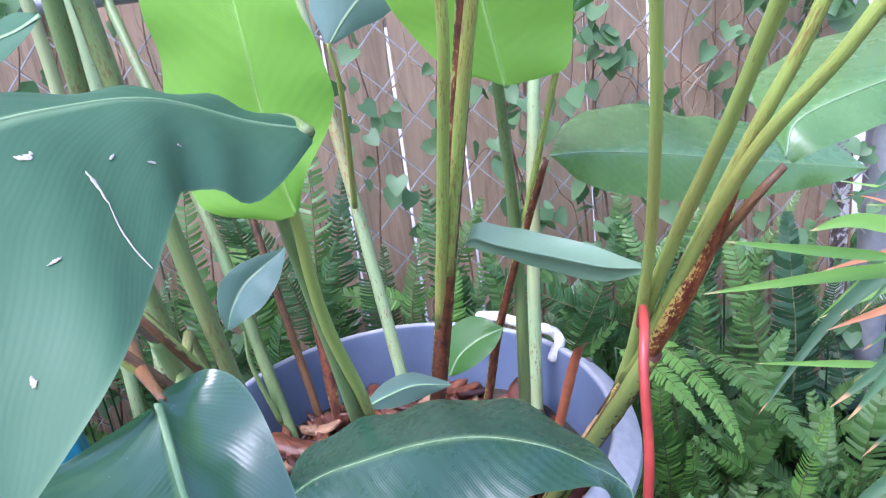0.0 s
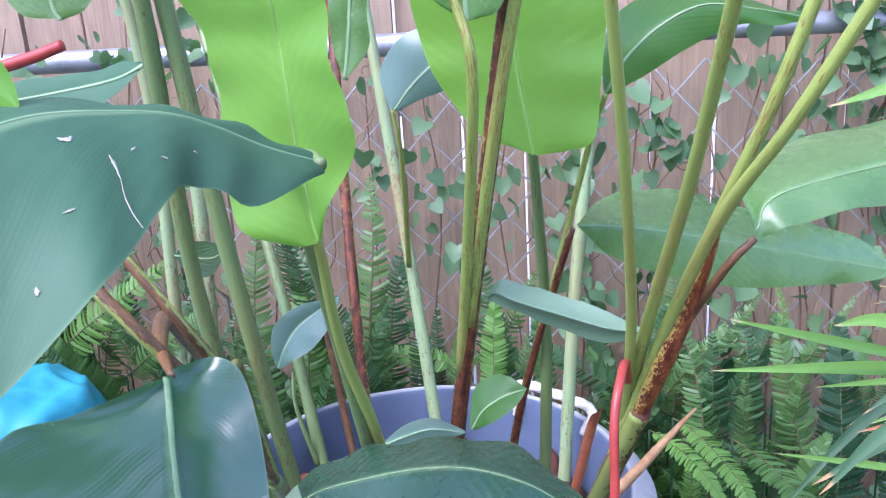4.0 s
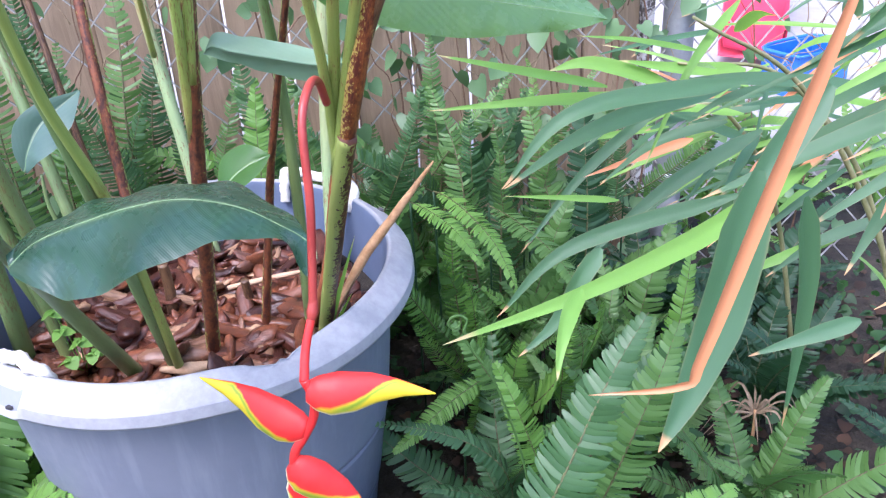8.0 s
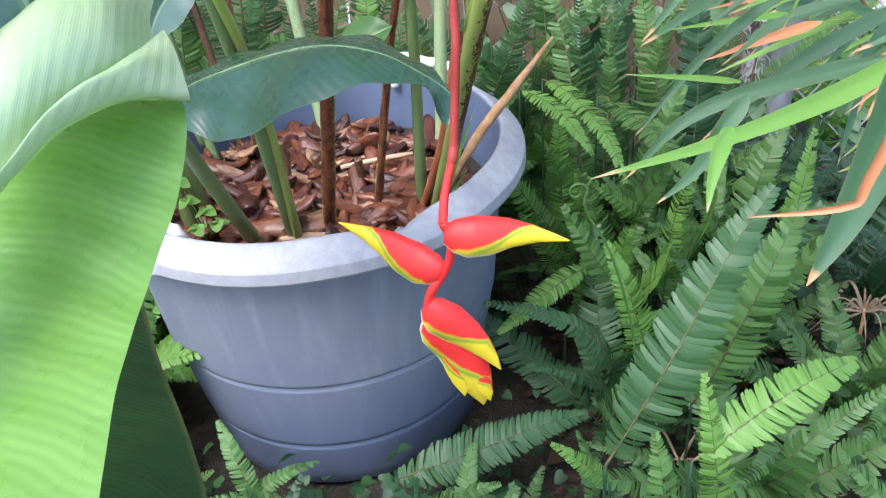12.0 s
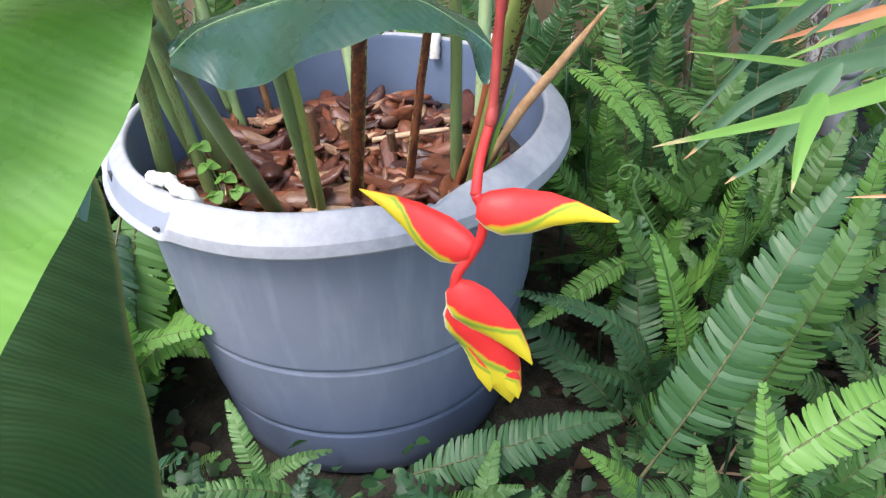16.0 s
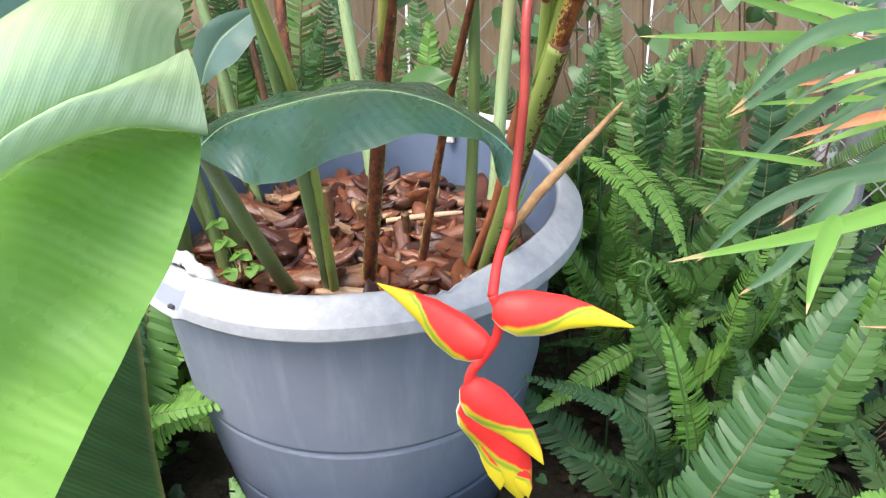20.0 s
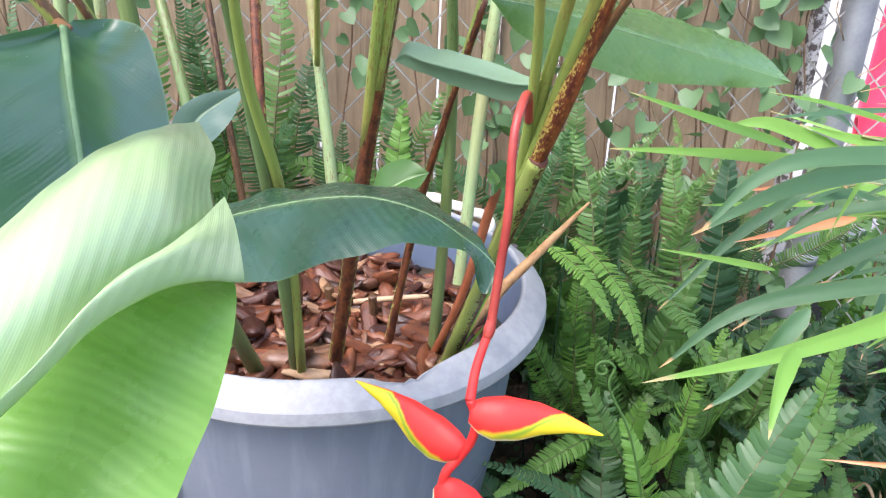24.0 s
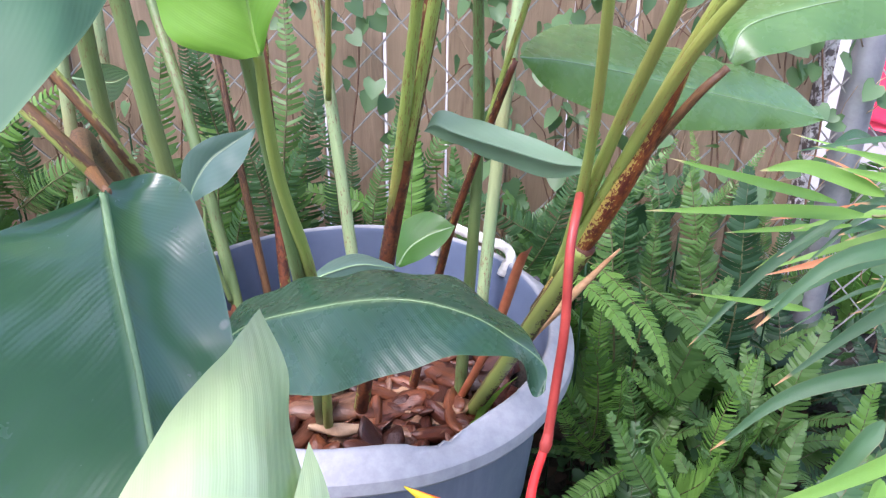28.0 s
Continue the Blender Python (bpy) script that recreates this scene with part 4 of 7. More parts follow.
def rolled_leaf(s):
    """A young leaf rolled over on itself: the pale outside, a cuff at its lip, and the bright inner blade that hangs out of it."""
    e, l, b = np.array(ROLL_EDGE), np.array(ROLL_LIP), np.array(ROLL_BLADE)
    kb = np.linspace(0, 1, len(b))[:, None]
    up = np.array([0.25, -0.25, 0.93])
    k = np.linspace(0, 1, len(e))[:, None]
    mid = e + (l - e) * 0.36 + up * (0.004 + 0.010 * np.sin(np.pi * np.minimum(1, k * 1.4 + 0.12)))
    crease = e + (l - e) * 0.70 + up * (0.0045 + 0.006 * np.sin(np.pi * np.minimum(1, k * 1.4 + 0.1)))
    under = l - up * 0.004 + np.array([-0.004, 0.006, 0.0])
    crease[0] = (0.047, -0.660, 0.779)
    loft([e, mid, crease, under], PALE_LEAF, s, "pale glossy outside of a rolled young leaf", 70, 30, ripple=0.0006, seed=3.0)
    top = l + (crease - l) * np.maximum(0.05, 0.66 - 1.3 * k) + up * np.where(k < 0.4, 0.0024, 0.0010)
    top[0] = (0.0535, -0.666, 0.7805)
    bow = (top + l) / 2 + up * 0.0042
    curl = l - up * 0.0045 + np.array([-0.003, 0.008, 0.0])
    loft([top, bow, l, curl], PALE_LEAF, s, "pale cuff of the rolled leaf", 70, 20, 0.58, 0.93, 0.0004, 5.0)
    out = np.array([-0.125, -0.105, -0.006]) * (1 - kb) + np.array([-0.15, -0.01, -0.035]) * kb
    down = np.array([0.0, 0.004, -0.006]) * (1 - kb) ** 2
    loft([b + down, b + down + out * 0.25 + up * 0.006, b + down + out * 0.6 + up * 0.004, b + down + out], FRESH_LEAF, s, "bright green inner blade of the rolled leaf", 70, 26, 0.985, 0.56, 0.0007, 7.0)


UPPER_RIGHT = [
    (0.195, -0.180, 0.888, -0.002, 0.000, 0.004, 0.002, 0.000, -0.001),
    (0.210, -0.180, 0.914, -0.008, 0.030, 0.029, 0.017, 0.000, -0.013),
    (0.237, -0.180, 0.939, 0.004, 0.060, 0.022, 0.021, 0.000, -0.019),
    (0.271, -0.180, 0.954, 0.010, 0.060, 0.009, 0.028, 0.000, -0.017),
    (0.310, -0.180, 0.949, 0.011, 0.040, 0.002, 0.019, 0.000, -0.014),
    (0.356, -0.180, 0.939, 0.000, 0.000, 0.000, 0.000, 0.000, 0.000),
]
TOP_LEFT = [
    (-0.046, -0.620, 0.950, -0.000, 0.000, 0.002, -0.002, 0.000, -0.001),
    (-0.058, -0.620, 0.963, 0.008, 0.000, 0.005, -0.008, 0.000, -0.024),
    (-0.072, -0.620, 0.978, 0.009, 0.000, 0.016, -0.018, 0.000, -0.036),
    (-0.098, -0.620, 1.000, 0.019, 0.000, 0.024, -0.025, 0.000, -0.040),
    (-0.134, -0.620, 1.016, 0.020, 0.000, 0.030, -0.020, 0.000, -0.040),
]
BEHIND_BLADE = [
    (-0.045, -0.050, 0.896, -0.001, 0.000, 0.001, 0.002, 0.000, 0.001),
    (-0.038, -0.050, 0.935, -0.017, 0.000, -0.004, 0.019, 0.000, -0.009),
    (-0.033, -0.050, 0.976, -0.021, 0.000, 0.001, 0.015, 0.000, -0.011),
    (-0.026, -0.050, 1.036, -0.021, 0.000, 0.001, 0.016, 0.000, -0.001),
    (-0.019, -0.050, 1.098, 0.000, 0.000, 0.000, 0.000, 0.000, 0.000),
]
ROUND_DARK = [
    (-0.331, 0.150, 0.660, 0.000, 0.000, 0.002, -0.000, 0.000, -0.002),
    (-0.309, 0.150, 0.657, -0.012, 0.030, 0.012, 0.003, -0.020, -0.019),
    (-0.282, 0.150, 0.655, -0.011, 0.030, 0.013, 0.007, -0.020, -0.016),
    (-0.259, 0.150, 0.666, 0.000, 0.000, 0.000, 0.000, 0.000, 0.000),
]
TOP_MID = [
    (0.091, -0.300, 0.957, -0.006, 0.000, 0.003, 0.007, 0.000, 0.001),
    (0.091, -0.300, 0.969, -0.024, 0.000, 0.006, 0.023, 0.000, -0.004),
    (0.092, -0.300, 1.003, -0.032, 0.000, 0.002, 0.034, 0.000, -0.002),
    (0.094, -0.300, 1.061, -0.023, 0.000, 0.002, 0.027, 0.000, -0.002),
    (0.095, -0.300, 1.109, 0.000, 0.000, 0.000, 0.000, 0.000, 0.000),
]
FAR_LEFT_A = [
    (-0.402, 0.100, 0.965, -0.002, 0.000, 0.001, 0.003, 0.000, 0.000),
    (-0.409, 0.100, 0.981, -0.042, 0.000, -0.004, 0.042, 0.000, -0.002),
    (-0.412, 0.100, 1.031, -0.060, -0.000, 0.004, 0.063, -0.000, -0.004),
    (-0.406, 0.100, 1.125, 0.000, 0.000, 0.000, 0.000, 0.000, 0.000),
]
FAR_LEFT_B = [
    (-0.268, 0.000, 0.917, 0.000, 0.000, 0.003, -0.002, 0.000, -0.003),
    (-0.301, 0.000, 0.904, -0.005, 0.030, 0.014, -0.006, -0.030, -0.025),
    (-0.353, 0.000, 0.895, -0.007, 0.030, 0.013, 0.005, -0.030, -0.023),
    (-0.425, 0.000, 0.886, -0.007, 0.030, 0.018, 0.013, -0.030, -0.021),
    (-0.504, 0.000, 0.877, 0.003, -0.000, 0.012, -0.004, 0.000, -0.018),
    (-0.573, 0.000, 0.862, 0.000, 0.000, 0.000, 0.000, 0.000, 0.000),
]

def heliconias():
    # shoots named by what they carry
    s = shoot("heliconia shoot with a broad dark torn leaf")
    stalk([(-0.022, -0.093, 0.325), (-0.006, -0.271, 0.597), (-0.018, -0.387, 0.87)], 0.0075, 0.0042, STEM_GREEN, s)
    tube("petiole", [(-0.018, -0.387, 0.87), (-0.012, -0.43, 0.892), (0.012, -0.46, 0.90), (0.025, -0.485, 0.90)], [0.0042, 0.0035], STEM_GREEN, s)
    big = leaf_blade(BIG, DARK_LEAF, s, "broad dark leaf with pale scars and a tear", 0.006, 0.16, 70, 12, 1.0, midrib=0.0009)
    for path, w, mt in ((((0.60, -0.20), (0.612, -0.36), (0.609, -0.47), (0.596, -0.62), (0.590, -0.70)), 0.0022, SCAR_OLIVE), (((0.592, -0.66), (0.590, -0.70), (0.600, -0.715)), 0.004, SCAR),
                        (((0.606, -0.715), (0.600, -0.80), (0.598, -0.86), (0.600, -0.915), (0.616, -0.93)), 0.0025, SCAR), (((0.383, -0.40), (0.379, -0.45), (0.371, -0.58)), 0.0016, SCAR), (((0.371, -0.58), (0.366, -0.72), (0.345, -0.96)), 0.0007, SCAR),
                        (((0.452, -0.19), (0.440, -0.22), (0.432, -0.21)), 0.0028, SCAR), (((0.462, -0.58), (0.445, -0.60)), 0.0012, SCAR), (((0.50, -0.77), (0.50, -0.80)), 0.0018, SCAR), (((0.35, -0.42), (0.342, -0.41)), 0.0012, SCAR),
                        (((0.25, -0.55), (0.24, -0.60)), 0.0013, SCAR), (((0.69, -0.71), (0.675, -0.73)), 0.0013, SCAR), (((0.31, -0.60), (0.30, -0.66)), 0.0016, SCAR), (((0.56, -0.30), (0.553, -0.31)), 0.0012, SCAR)):
        strip(big, 70, 12, path, w * 0.5, mt)
    s = shoot("heliconia shoot with an upright fresh light green leaf")
    stalk([(-0.014, -0.105, 0.325), (0.003, -0.268, 0.6), (-0.006, -0.345, 0.74), (-0.004, -0.392, 0.835)], 0.0055, 0.0033, STEM_OLIVE, s)
    leaf_blade(BLADE_A, LIGHT_LEAF, s, "fresh translucent light green leaf", 0.006, 0.14, 60, 10, 2.0, midrib=0.0016, rib_mat=LIGHT_RIB)
    s = shoot("slender green heliconia shoot with a light green leaf")
    stalk([(0.135, -0.038, 0.325), (0.144, -0.084, 0.623), (0.134, -0.165, 0.86)], 0.0072, 0.0045, STEM_GREEN, s)
    tube("petiole", [(0.134, -0.165, 0.86), (0.128, -0.19, 0.92), (0.122, -0.21, 0.96)], [0.0045, 0.0035], STEM_OLIVE, s)
    leaf_blade(BLADE_B, LIGHT_LEAF, s, "fresh translucent light green leaf", 0.006, 0.10, 60, 10, 3.0, midrib=0.0016, rib_mat=LIGHT_RIB)
    s = shoot("pale green heliconia shoot leaning back to the fence")
    stalk([(0.002, 0.174, 0.325), (-0.035, 0.221, 0.663), (-0.076, 0.258, 1.0)], 0.0085, 0.0065, STEM_PALE, s, 0.4)
    leaf_blade(BLUE_BACK, BLUISH_LEAF, s, "small bluish leaf seen from above", 0.002, 0.1, 30, 7, 4.0, midrib=0.0015)
    tube("petiole", [(-0.012, 0.03, 0.853), (-0.010, 0.06, 0.79), (-0.03, 0.2, 0.62)], [0.002, 0.004], STEM_OLIVE, s)
    s = shoot("brown-blotched heliconia shoot with olive stalk")
    stalk([(0.018, -0.070, 0.325), (0.070, -0.194, 0.663), (0.124, -0.287, 1.0)], 0.008, 0.0062, STEM_BROWN, s, 0.5)
    tube("petiole", [(0.064, -0.188, 0.64), (0.082, -0.25, 0.80), (0.093, -0.30, 0.92), (0.084, -0.30, 0.968), (0.066, -0.30, 1.03)], [0.005, 0.004, 0.0035], STEM_OLIVE, s)
    tube("petiole", [(0.076, -0.21, 0.70), (0.110, -0.268, 0.90), (0.142, -0.31, 1.05)], [0.005, 0.0045], STEM_OLIVE, s)
    leaf_blade(TOP_MID, MID_LEAF, s, "", 0.004, 0.12, 30, 7, 5.0)
    s = shoot("thin dark heliconia shoot with a mid green leaf")
    stalk([(0.078, -0.025, 0.325), (0.118, -0.062, 0.552), (0.167, -0.166, 0.77)], 0.0058, 0.0032, STEM_BROWN, s)
    leaf_blade(RIGHT_FAR, MID_LEAF, s, "mid green leaf with pale upper half", 0.004, 0.06, 56, 9, 6.0, midrib=0.0009)
    leaf_blade(UPPER_RIGHT, DEEP_LEAF, s, "dark green leaf lifted to the fence", 0.004, 0.12, 40, 8, 6.5, midrib=0.0016)
    tube("petiole", [(0.150, -0.12, 0.70), (0.185, -0.16, 0.85), tuple(UPPER_RIGHT[0][:3])], [0.003, 0.0025], STEM_OLIVE, s, 8)
    s = shoot("pale grey-green heliconia shoot with bare stalk")
    stalk([(0.166, 0.099, 0.325), (0.188, 0.136, 0.613), (0.221, 0.179, 0.9)], 0.0085, 0.0065, STEM_PALE, s, 0.2)
    # cluster at the tub's edge that carries the flower
    s = shoot("brown-speckled flowering heliconia shoot with olive stalks")
    stalk([(0.150, -0.060, 0.325), (0.188, -0.285, 0.60), (0.202, -0.352, 0.69)], 0.0085, 0.0075, STEM_BROWN, s)
    tube("petiole", [(0.196, -0.315, 0.65), (0.228, -0.425, 0.835), (0.248, -0.47, 0.92), (0.275, -0.51, 1.04)], [0.0043, 0.0037, 0.0033], STEM_OLIVE, s, 12, wobble=0.08)
    tube("petiole", [(0.192, -0.31, 0.64), (0.190, -0.39, 0.76), (0.177, -0.47, 0.88), (0.157, -0.55, 1.02)], [0.004, 0.0032, 0.0027], STEM_OLIVE, s, 12, wobble=0.08)
    tube("petiole", [(0.190, -0.30, 0.63), (0.200, -0.40, 0.78), (0.206, -0.49, 0.89), (0.206, -0.60, 1.02)], [0.0045, 0.0038, 0.0031], STEM_OLIVE, s, 12, wobble=0.08)
    tube("petiole", [(0.190, -0.32, 0.65), (0.222, -0.445, 0.838), (0.248, -0.51, 0.92), (0.285, -0.565, 1.02)], [0.004, 0.0035, 0.003], STEM_OLIVE, s, 12, wobble=0.08)
    tube("petiole", [(0.182, -0.27, 0.59), (0.212, -0.37, 0.735), (0.236, -0.425, 0.815), (0.252, -0.432, 0.838)], [0.0035, 0.003, 0.0022], STEM_RUST, s, 10)
    sheath([(0.190, -0.30, 0.625), (0.212, -0.385, 0.745), (0.231, -0.425, 0.845)], 0.0062, SHEATH, s, "rust-brown dried sheath")
    leaf_blade(RIGHT_NEAR, MID_LEAF, s, "mid green leaf with pale upper half", 0.004, 0.08, 56, 9, 7.0, midrib=0.0009)
    leaf_blade(MID, FOLDED_LEAF, s, "narrow young leaf, half unrolled", 0.002, 0.2, 40, 8, 8.0, midrib=0.0)
    flower(s)
    # the back left group
    s = shoot("thick green heliconia shoot near the tub's lug")
    stalk([(-0.193, 0.047, 0.325), (-0.224, -0.042, 0.637), (-0.203, -0.130, 0.95)], 0.0095, 0.007, STEM_GREEN, s, 0.4)
    s = shoot("green heliconia shoot at the tub's edge")
    stalk([(-0.150, 0.006, 0.325), (-0.169, -0.073, 0.663), (-0.189, -0.126, 1.0)], 0.0095, 0.0075, STEM_GREEN, s, 0.4)
    s = shoot("green heliconia shoot with brown foot")
    stalk([(-0.153, 0.125, 0.325), (-0.218, 0.222, 0.587), (-0.327, 0.396, 0.85)], 0.0085, 0.0066, STEM_GREEN, s, 1.0)
    leaf_blade(SMALL_BLUE, BLUISH_LEAF, s, "small bluish upright leaf", 0.002, 0.15, 30, 7, 9.0, midrib=0.0015)
    tube("petiole", [(-0.186, 0.13, 0.50), (-0.185, 0.125, 0.45), (-0.166, 0.13, 0.36)], [0.002, 0.004], STEM_GREEN, s)
    s = shoot("brown-streaked heliconia shoot leaning to the fence")
    stalk([(-0.092, 0.138, 0.325), (-0.112, 0.218, 0.653), (-0.133, 0.341, 0.98)], 0.0075, 0.0062, STEM_BROWN, s, 0.2)
    leaf_blade(BEHIND_BLADE, MID_LEAF, s, "", 0.004, 0.12, 30, 7, 10.0)
    s = shoot("thin rust-brown heliconia shoot")
    stalk([(-0.120, 0.165, 0.325), (-0.156, 0.207, 0.552), (-0.193, 0.262, 0.78)], 0.006, 0.004, STEM_RUST, s)
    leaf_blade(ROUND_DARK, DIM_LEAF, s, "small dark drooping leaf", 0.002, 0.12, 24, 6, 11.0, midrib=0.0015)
    # front shoots
    s = shoot("olive heliconia shoot with an arching dark leaf")
    stalk([(-0.068, -0.090, 0.325), (-0.072, -0.223, 0.493), (-0.059, -0.372, 0.65)], 0.0098, 0.006, STEM_GREEN, s)
    for k, (pts, r) in enumerate((([(-0.059, -0.372, 0.65), (-0.055, -0.45, 0.74), (-0.072, -0.495, 0.808), (-0.130, -0.486, 0.868), (-0.197, -0.479, 0.93), (-0.28, -0.47, 0.99)], 0.0062),
                                  ([(-0.059, -0.372, 0.65), (-0.052, -0.43, 0.74), (-0.066, -0.47, 0.810), (-0.115, -0.462, 0.875), (-0.165, -0.455, 0.94), (-0.23, -0.45, 1.02)], 0.0048))):
        tube("petiole", pts, [0.0048, r * 0.62, r * 0.56, r * 0.48], STEM_MIX, s, 10, n=40)
    leaf_blade(FRONT, GLOSS_LEAF, s, "arching glossy dark leaf over the bark", 0.006, 0.10, 60, 10, 12.0, midrib=0.0009)
    leaf_blade(TUCKED, BLUISH_LEAF, s, "", 0.002, 0.1, 24, 6, 13.0, midrib=0.0015)
    leaf_blade(POT_SMALL, DEEP_LEAF, s, "small fresh leaf standing in the tub", 0.002, 0.12, 30, 7, 14.0, midrib=0.0015)
    s = shoot("thick olive heliconia shoot carrying a wide hanging leaf")
    stalk([(-0.210, -0.026, 0.325), (-0.193, -0.075, 0.493), (-0.180, -0.17, 0.66)], 0.0115, 0.009, STEM_GREEN, s)
    tube("petiole", [(-0.180, -0.17, 0.66), (-0.14, -0.32, 0.755), (-0.085, -0.46, 0.795), (-0.047, -0.534, 0.809)], [0.009, 0.006, 0.0018], STEM_RUST, s)
    leaf_blade(LOWER_LEFT, SHEEN_LEAF, s, "wide dark leaf with a pale midrib", 0.006, 0.18, 70, 12, 15.0, midrib=0.002, bulge_right=0.42)
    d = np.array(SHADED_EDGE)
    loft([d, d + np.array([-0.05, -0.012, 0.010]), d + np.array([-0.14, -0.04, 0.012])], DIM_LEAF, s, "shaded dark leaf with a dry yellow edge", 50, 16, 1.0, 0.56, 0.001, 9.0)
    s = shoot("green heliconia shoot carrying a rolled pale leaf")
    stalk([(-0.161, -0.031, 0.325), (-0.176, -0.037, 0.463), (-0.19, -0.06, 0.6)], 0.0075, 0.006, STEM_GREEN, s)
    tube("petiole", [(-0.19, -0.06, 0.6), (-0.16, -0.25, 0.60), (-0.10, -0.55, 0.60), (-0.04, -0.74, 0.66)], [0.006, 0.004], STEM_GREEN, s)
    rolled_leaf(s)
    leaf_blade(TOP_LEFT, LIGHT_LEAF, s, "bright green leaf", 0.004, 0.1, 30, 7, 18.0, midrib=0.0)
    # cut stubs and dead pieces
    for x, y, h, r in ((-0.044, 0.04, 0.075, 0.0075), (0.055, 0.02, 0.05, 0.006), (-0.005, 0.06, 0.04, 0.007)):
        st = thing("cut_stub", "rotten brown cut heliconia stub among bark", "stub", "cut stubs")
        stalk([(x, y, 0.32), (x + 0.003, y, 0.32 + h * 0.6), (x + 0.002, y - 0.004, 0.325 + h)], r, r * 0.9, STEM_RUST, st)
    d = thing("dead_stalk", "dry straw-coloured split stalk leaning over the rim", "stalk")
    tube("stem", [(0.150, -0.065, 0.33), (0.199, -0.080, 0.427), (0.25, -0.085, 0.495), (0.294, -0.089, 0.553)], [0.004, 0.006, 0.0055, 0.0012], DRY, d, 6, wobble=0.3)
    d = thing("dead_sheath", "rust-brown dry leaf sheath standing in the tub", "dead leaf")
    sheath([(0.135, -0.045, 0.33), (0.165, -0.09, 0.44), (0.186, -0.13, 0.56), (0.190, -0.16, 0.598)], 0.0046, RUST_HUSK, d)


def bract(base, tip, sag, width, parent, twist=0.0, name="bract", material=None, blunt=0.0):
    """A boat-shaped bract, red with a yellow and green keel and tip."""
    base, tip = np.array(base), np.array(tip)
    d = tip - base
    ln = np.linalg.norm(d)
    d = d / ln
    down = np.array([0, 0, -1.0])
    down = down - d * (down @ d)
    down /= np.linalg.norm(down)
    side = np.cross(d, down)
    ct, st = math.cos(twist), math.sin(twist)
    down, side = down * ct + side * st, side * ct - down * st
    n, m = 36, 18
    verts, uvs, faces = [], [], []
    for i in range(n + 1):
        s = i / n
        c = base + d * ln * s + down * sag * math.sin(math.pi * s)
        top = width * np.interp(s, (0, 0.08, 0.24, 0.5, 0.7, 0.88, 1), (0.20, 0.33, 0.44, 0.43, 0.31 + 0.08 * blunt, 0.14 + 0.14 * blunt, 0.015))
        low = width * np.interp(s, (0, 0.08, 0.20, 0.38, 0.55, 0.75, 1), (0.24, 0.42, 0.52, 0.43, 0.22 + 0.18 * blunt, 0.08 + 0.22 * blunt, 0.015))
        hw = 0.30 * (top + low)
        for k in range(m):
            a = 2 * math.pi * k / m
            v = 0.5 + 0.5 * math.cos(a)
            keel = max(0.0, math.cos(a)) ** 3
            verts.append(c + side * hw * math.sin(a) * (1 - 0.3 * keel) + down * (low * v - top * (1 - v)))
            uvs.append((s, v))
    for i in range(n):
        for k in range(m):
            a, b = i * m + k, i * m + (k + 1) % m
            faces.append((a, b, b + m, a + m))
    faces.append(tuple(range(m))[::-1])
    faces.append(tuple(n * m + k for k in range(m)))
    return put(name, mesh_of(name, verts, faces, uvs), material or BRACT, parent, "red bract with yellow and green tip")


def bract_material(name, shift):
    """Red, yellow along the keel and at the tip, with a green line in the yellow; shift widens the yellow."""
    mt, nt, b = nodes_of(name)
    uv = coords(nt, "UV")
    sep = nt.nodes.new("ShaderNodeSeparateXYZ")
    nt.links.new(uv, sep.inputs[0])
    obj = coords(nt, "Object")
    n1 = noise_tex(nt, 60, 4, 0.6, obj)
    along = mth(nt, "ADD", sep.outputs[0], mth(nt, "MULTIPLY", mth(nt, "SUBTRACT", n1, 0.5), 0.1))
    keel = mth(nt, "ADD", sep.outputs[1], mth(nt, "MULTIPLY", mth(nt, "SUBTRACT", n1, 0.5), 0.05))
    red = mixc(nt, n1, (0.66, 0.016, 0.018), (0.80, 0.05, 0.038))
    line = ramp(nt, mth(nt, "ADD", along, shift), [(0.02, (1, 1, 1)), (0.12, (0.80, 0.80, 0.80)), (0.32, (0.70, 0.70, 0.70)), (0.46, (0.56, 0.56, 0.56)), (0.56, (0.34, 0.34, 0.34)), (0.68, (0, 0, 0))])
    reach = mth(nt, "SUBTRACT", keel, line)
    col = mixc(nt, ramp(nt, reach, [(-0.02, (0, 0, 0)), (0.09, (1, 1, 1))]), red, (0.68, 0.55, 0.025))
    green = ramp(nt, mth(nt, "ABSOLUTE", mth(nt, "SUBTRACT", reach, 0.17)), [(0.02, (1, 1, 1)), (0.13, (0, 0, 0))])
    col = mixc(nt, mth(nt, "MULTIPLY", green, ramp(nt, along, [(0.1, (0, 0, 0)), (0.3, (1, 1, 1)), (0.68, (1, 1, 1)), (0.85, (0, 0, 0))])), col, (0.25, 0.36, 0.03))
    pale = mth(nt, "MULTIPLY", ramp(nt, keel, [(0.93, (0, 0, 0)), (0.98, (1, 1, 1))]), ramp(nt, along, [(0.35, (1, 1, 1)), (0.6, (0, 0, 0))]))
    col = mixc(nt, pale, col, (0.80, 0.78, 0.50))
    nt.links.new(col, b.inputs["Base Color"])
    b.inputs["Roughness"].default_value = 0.46
    b.inputs["Specular IOR Level"].default_value = 0.35
    b.inputs["Subsurface Weight"].default_value = 0.08
    b.inputs["Subsurface Radius"].default_value = (0.004, 0.002, 0.001)
    bump(nt, b, n1, 0.08, 0.001)
    return mt


BRACT = bract_material("waxy_bract", 0.0)
YOUNG_BRACT = bract_material("waxy_young_bract", -0.05)


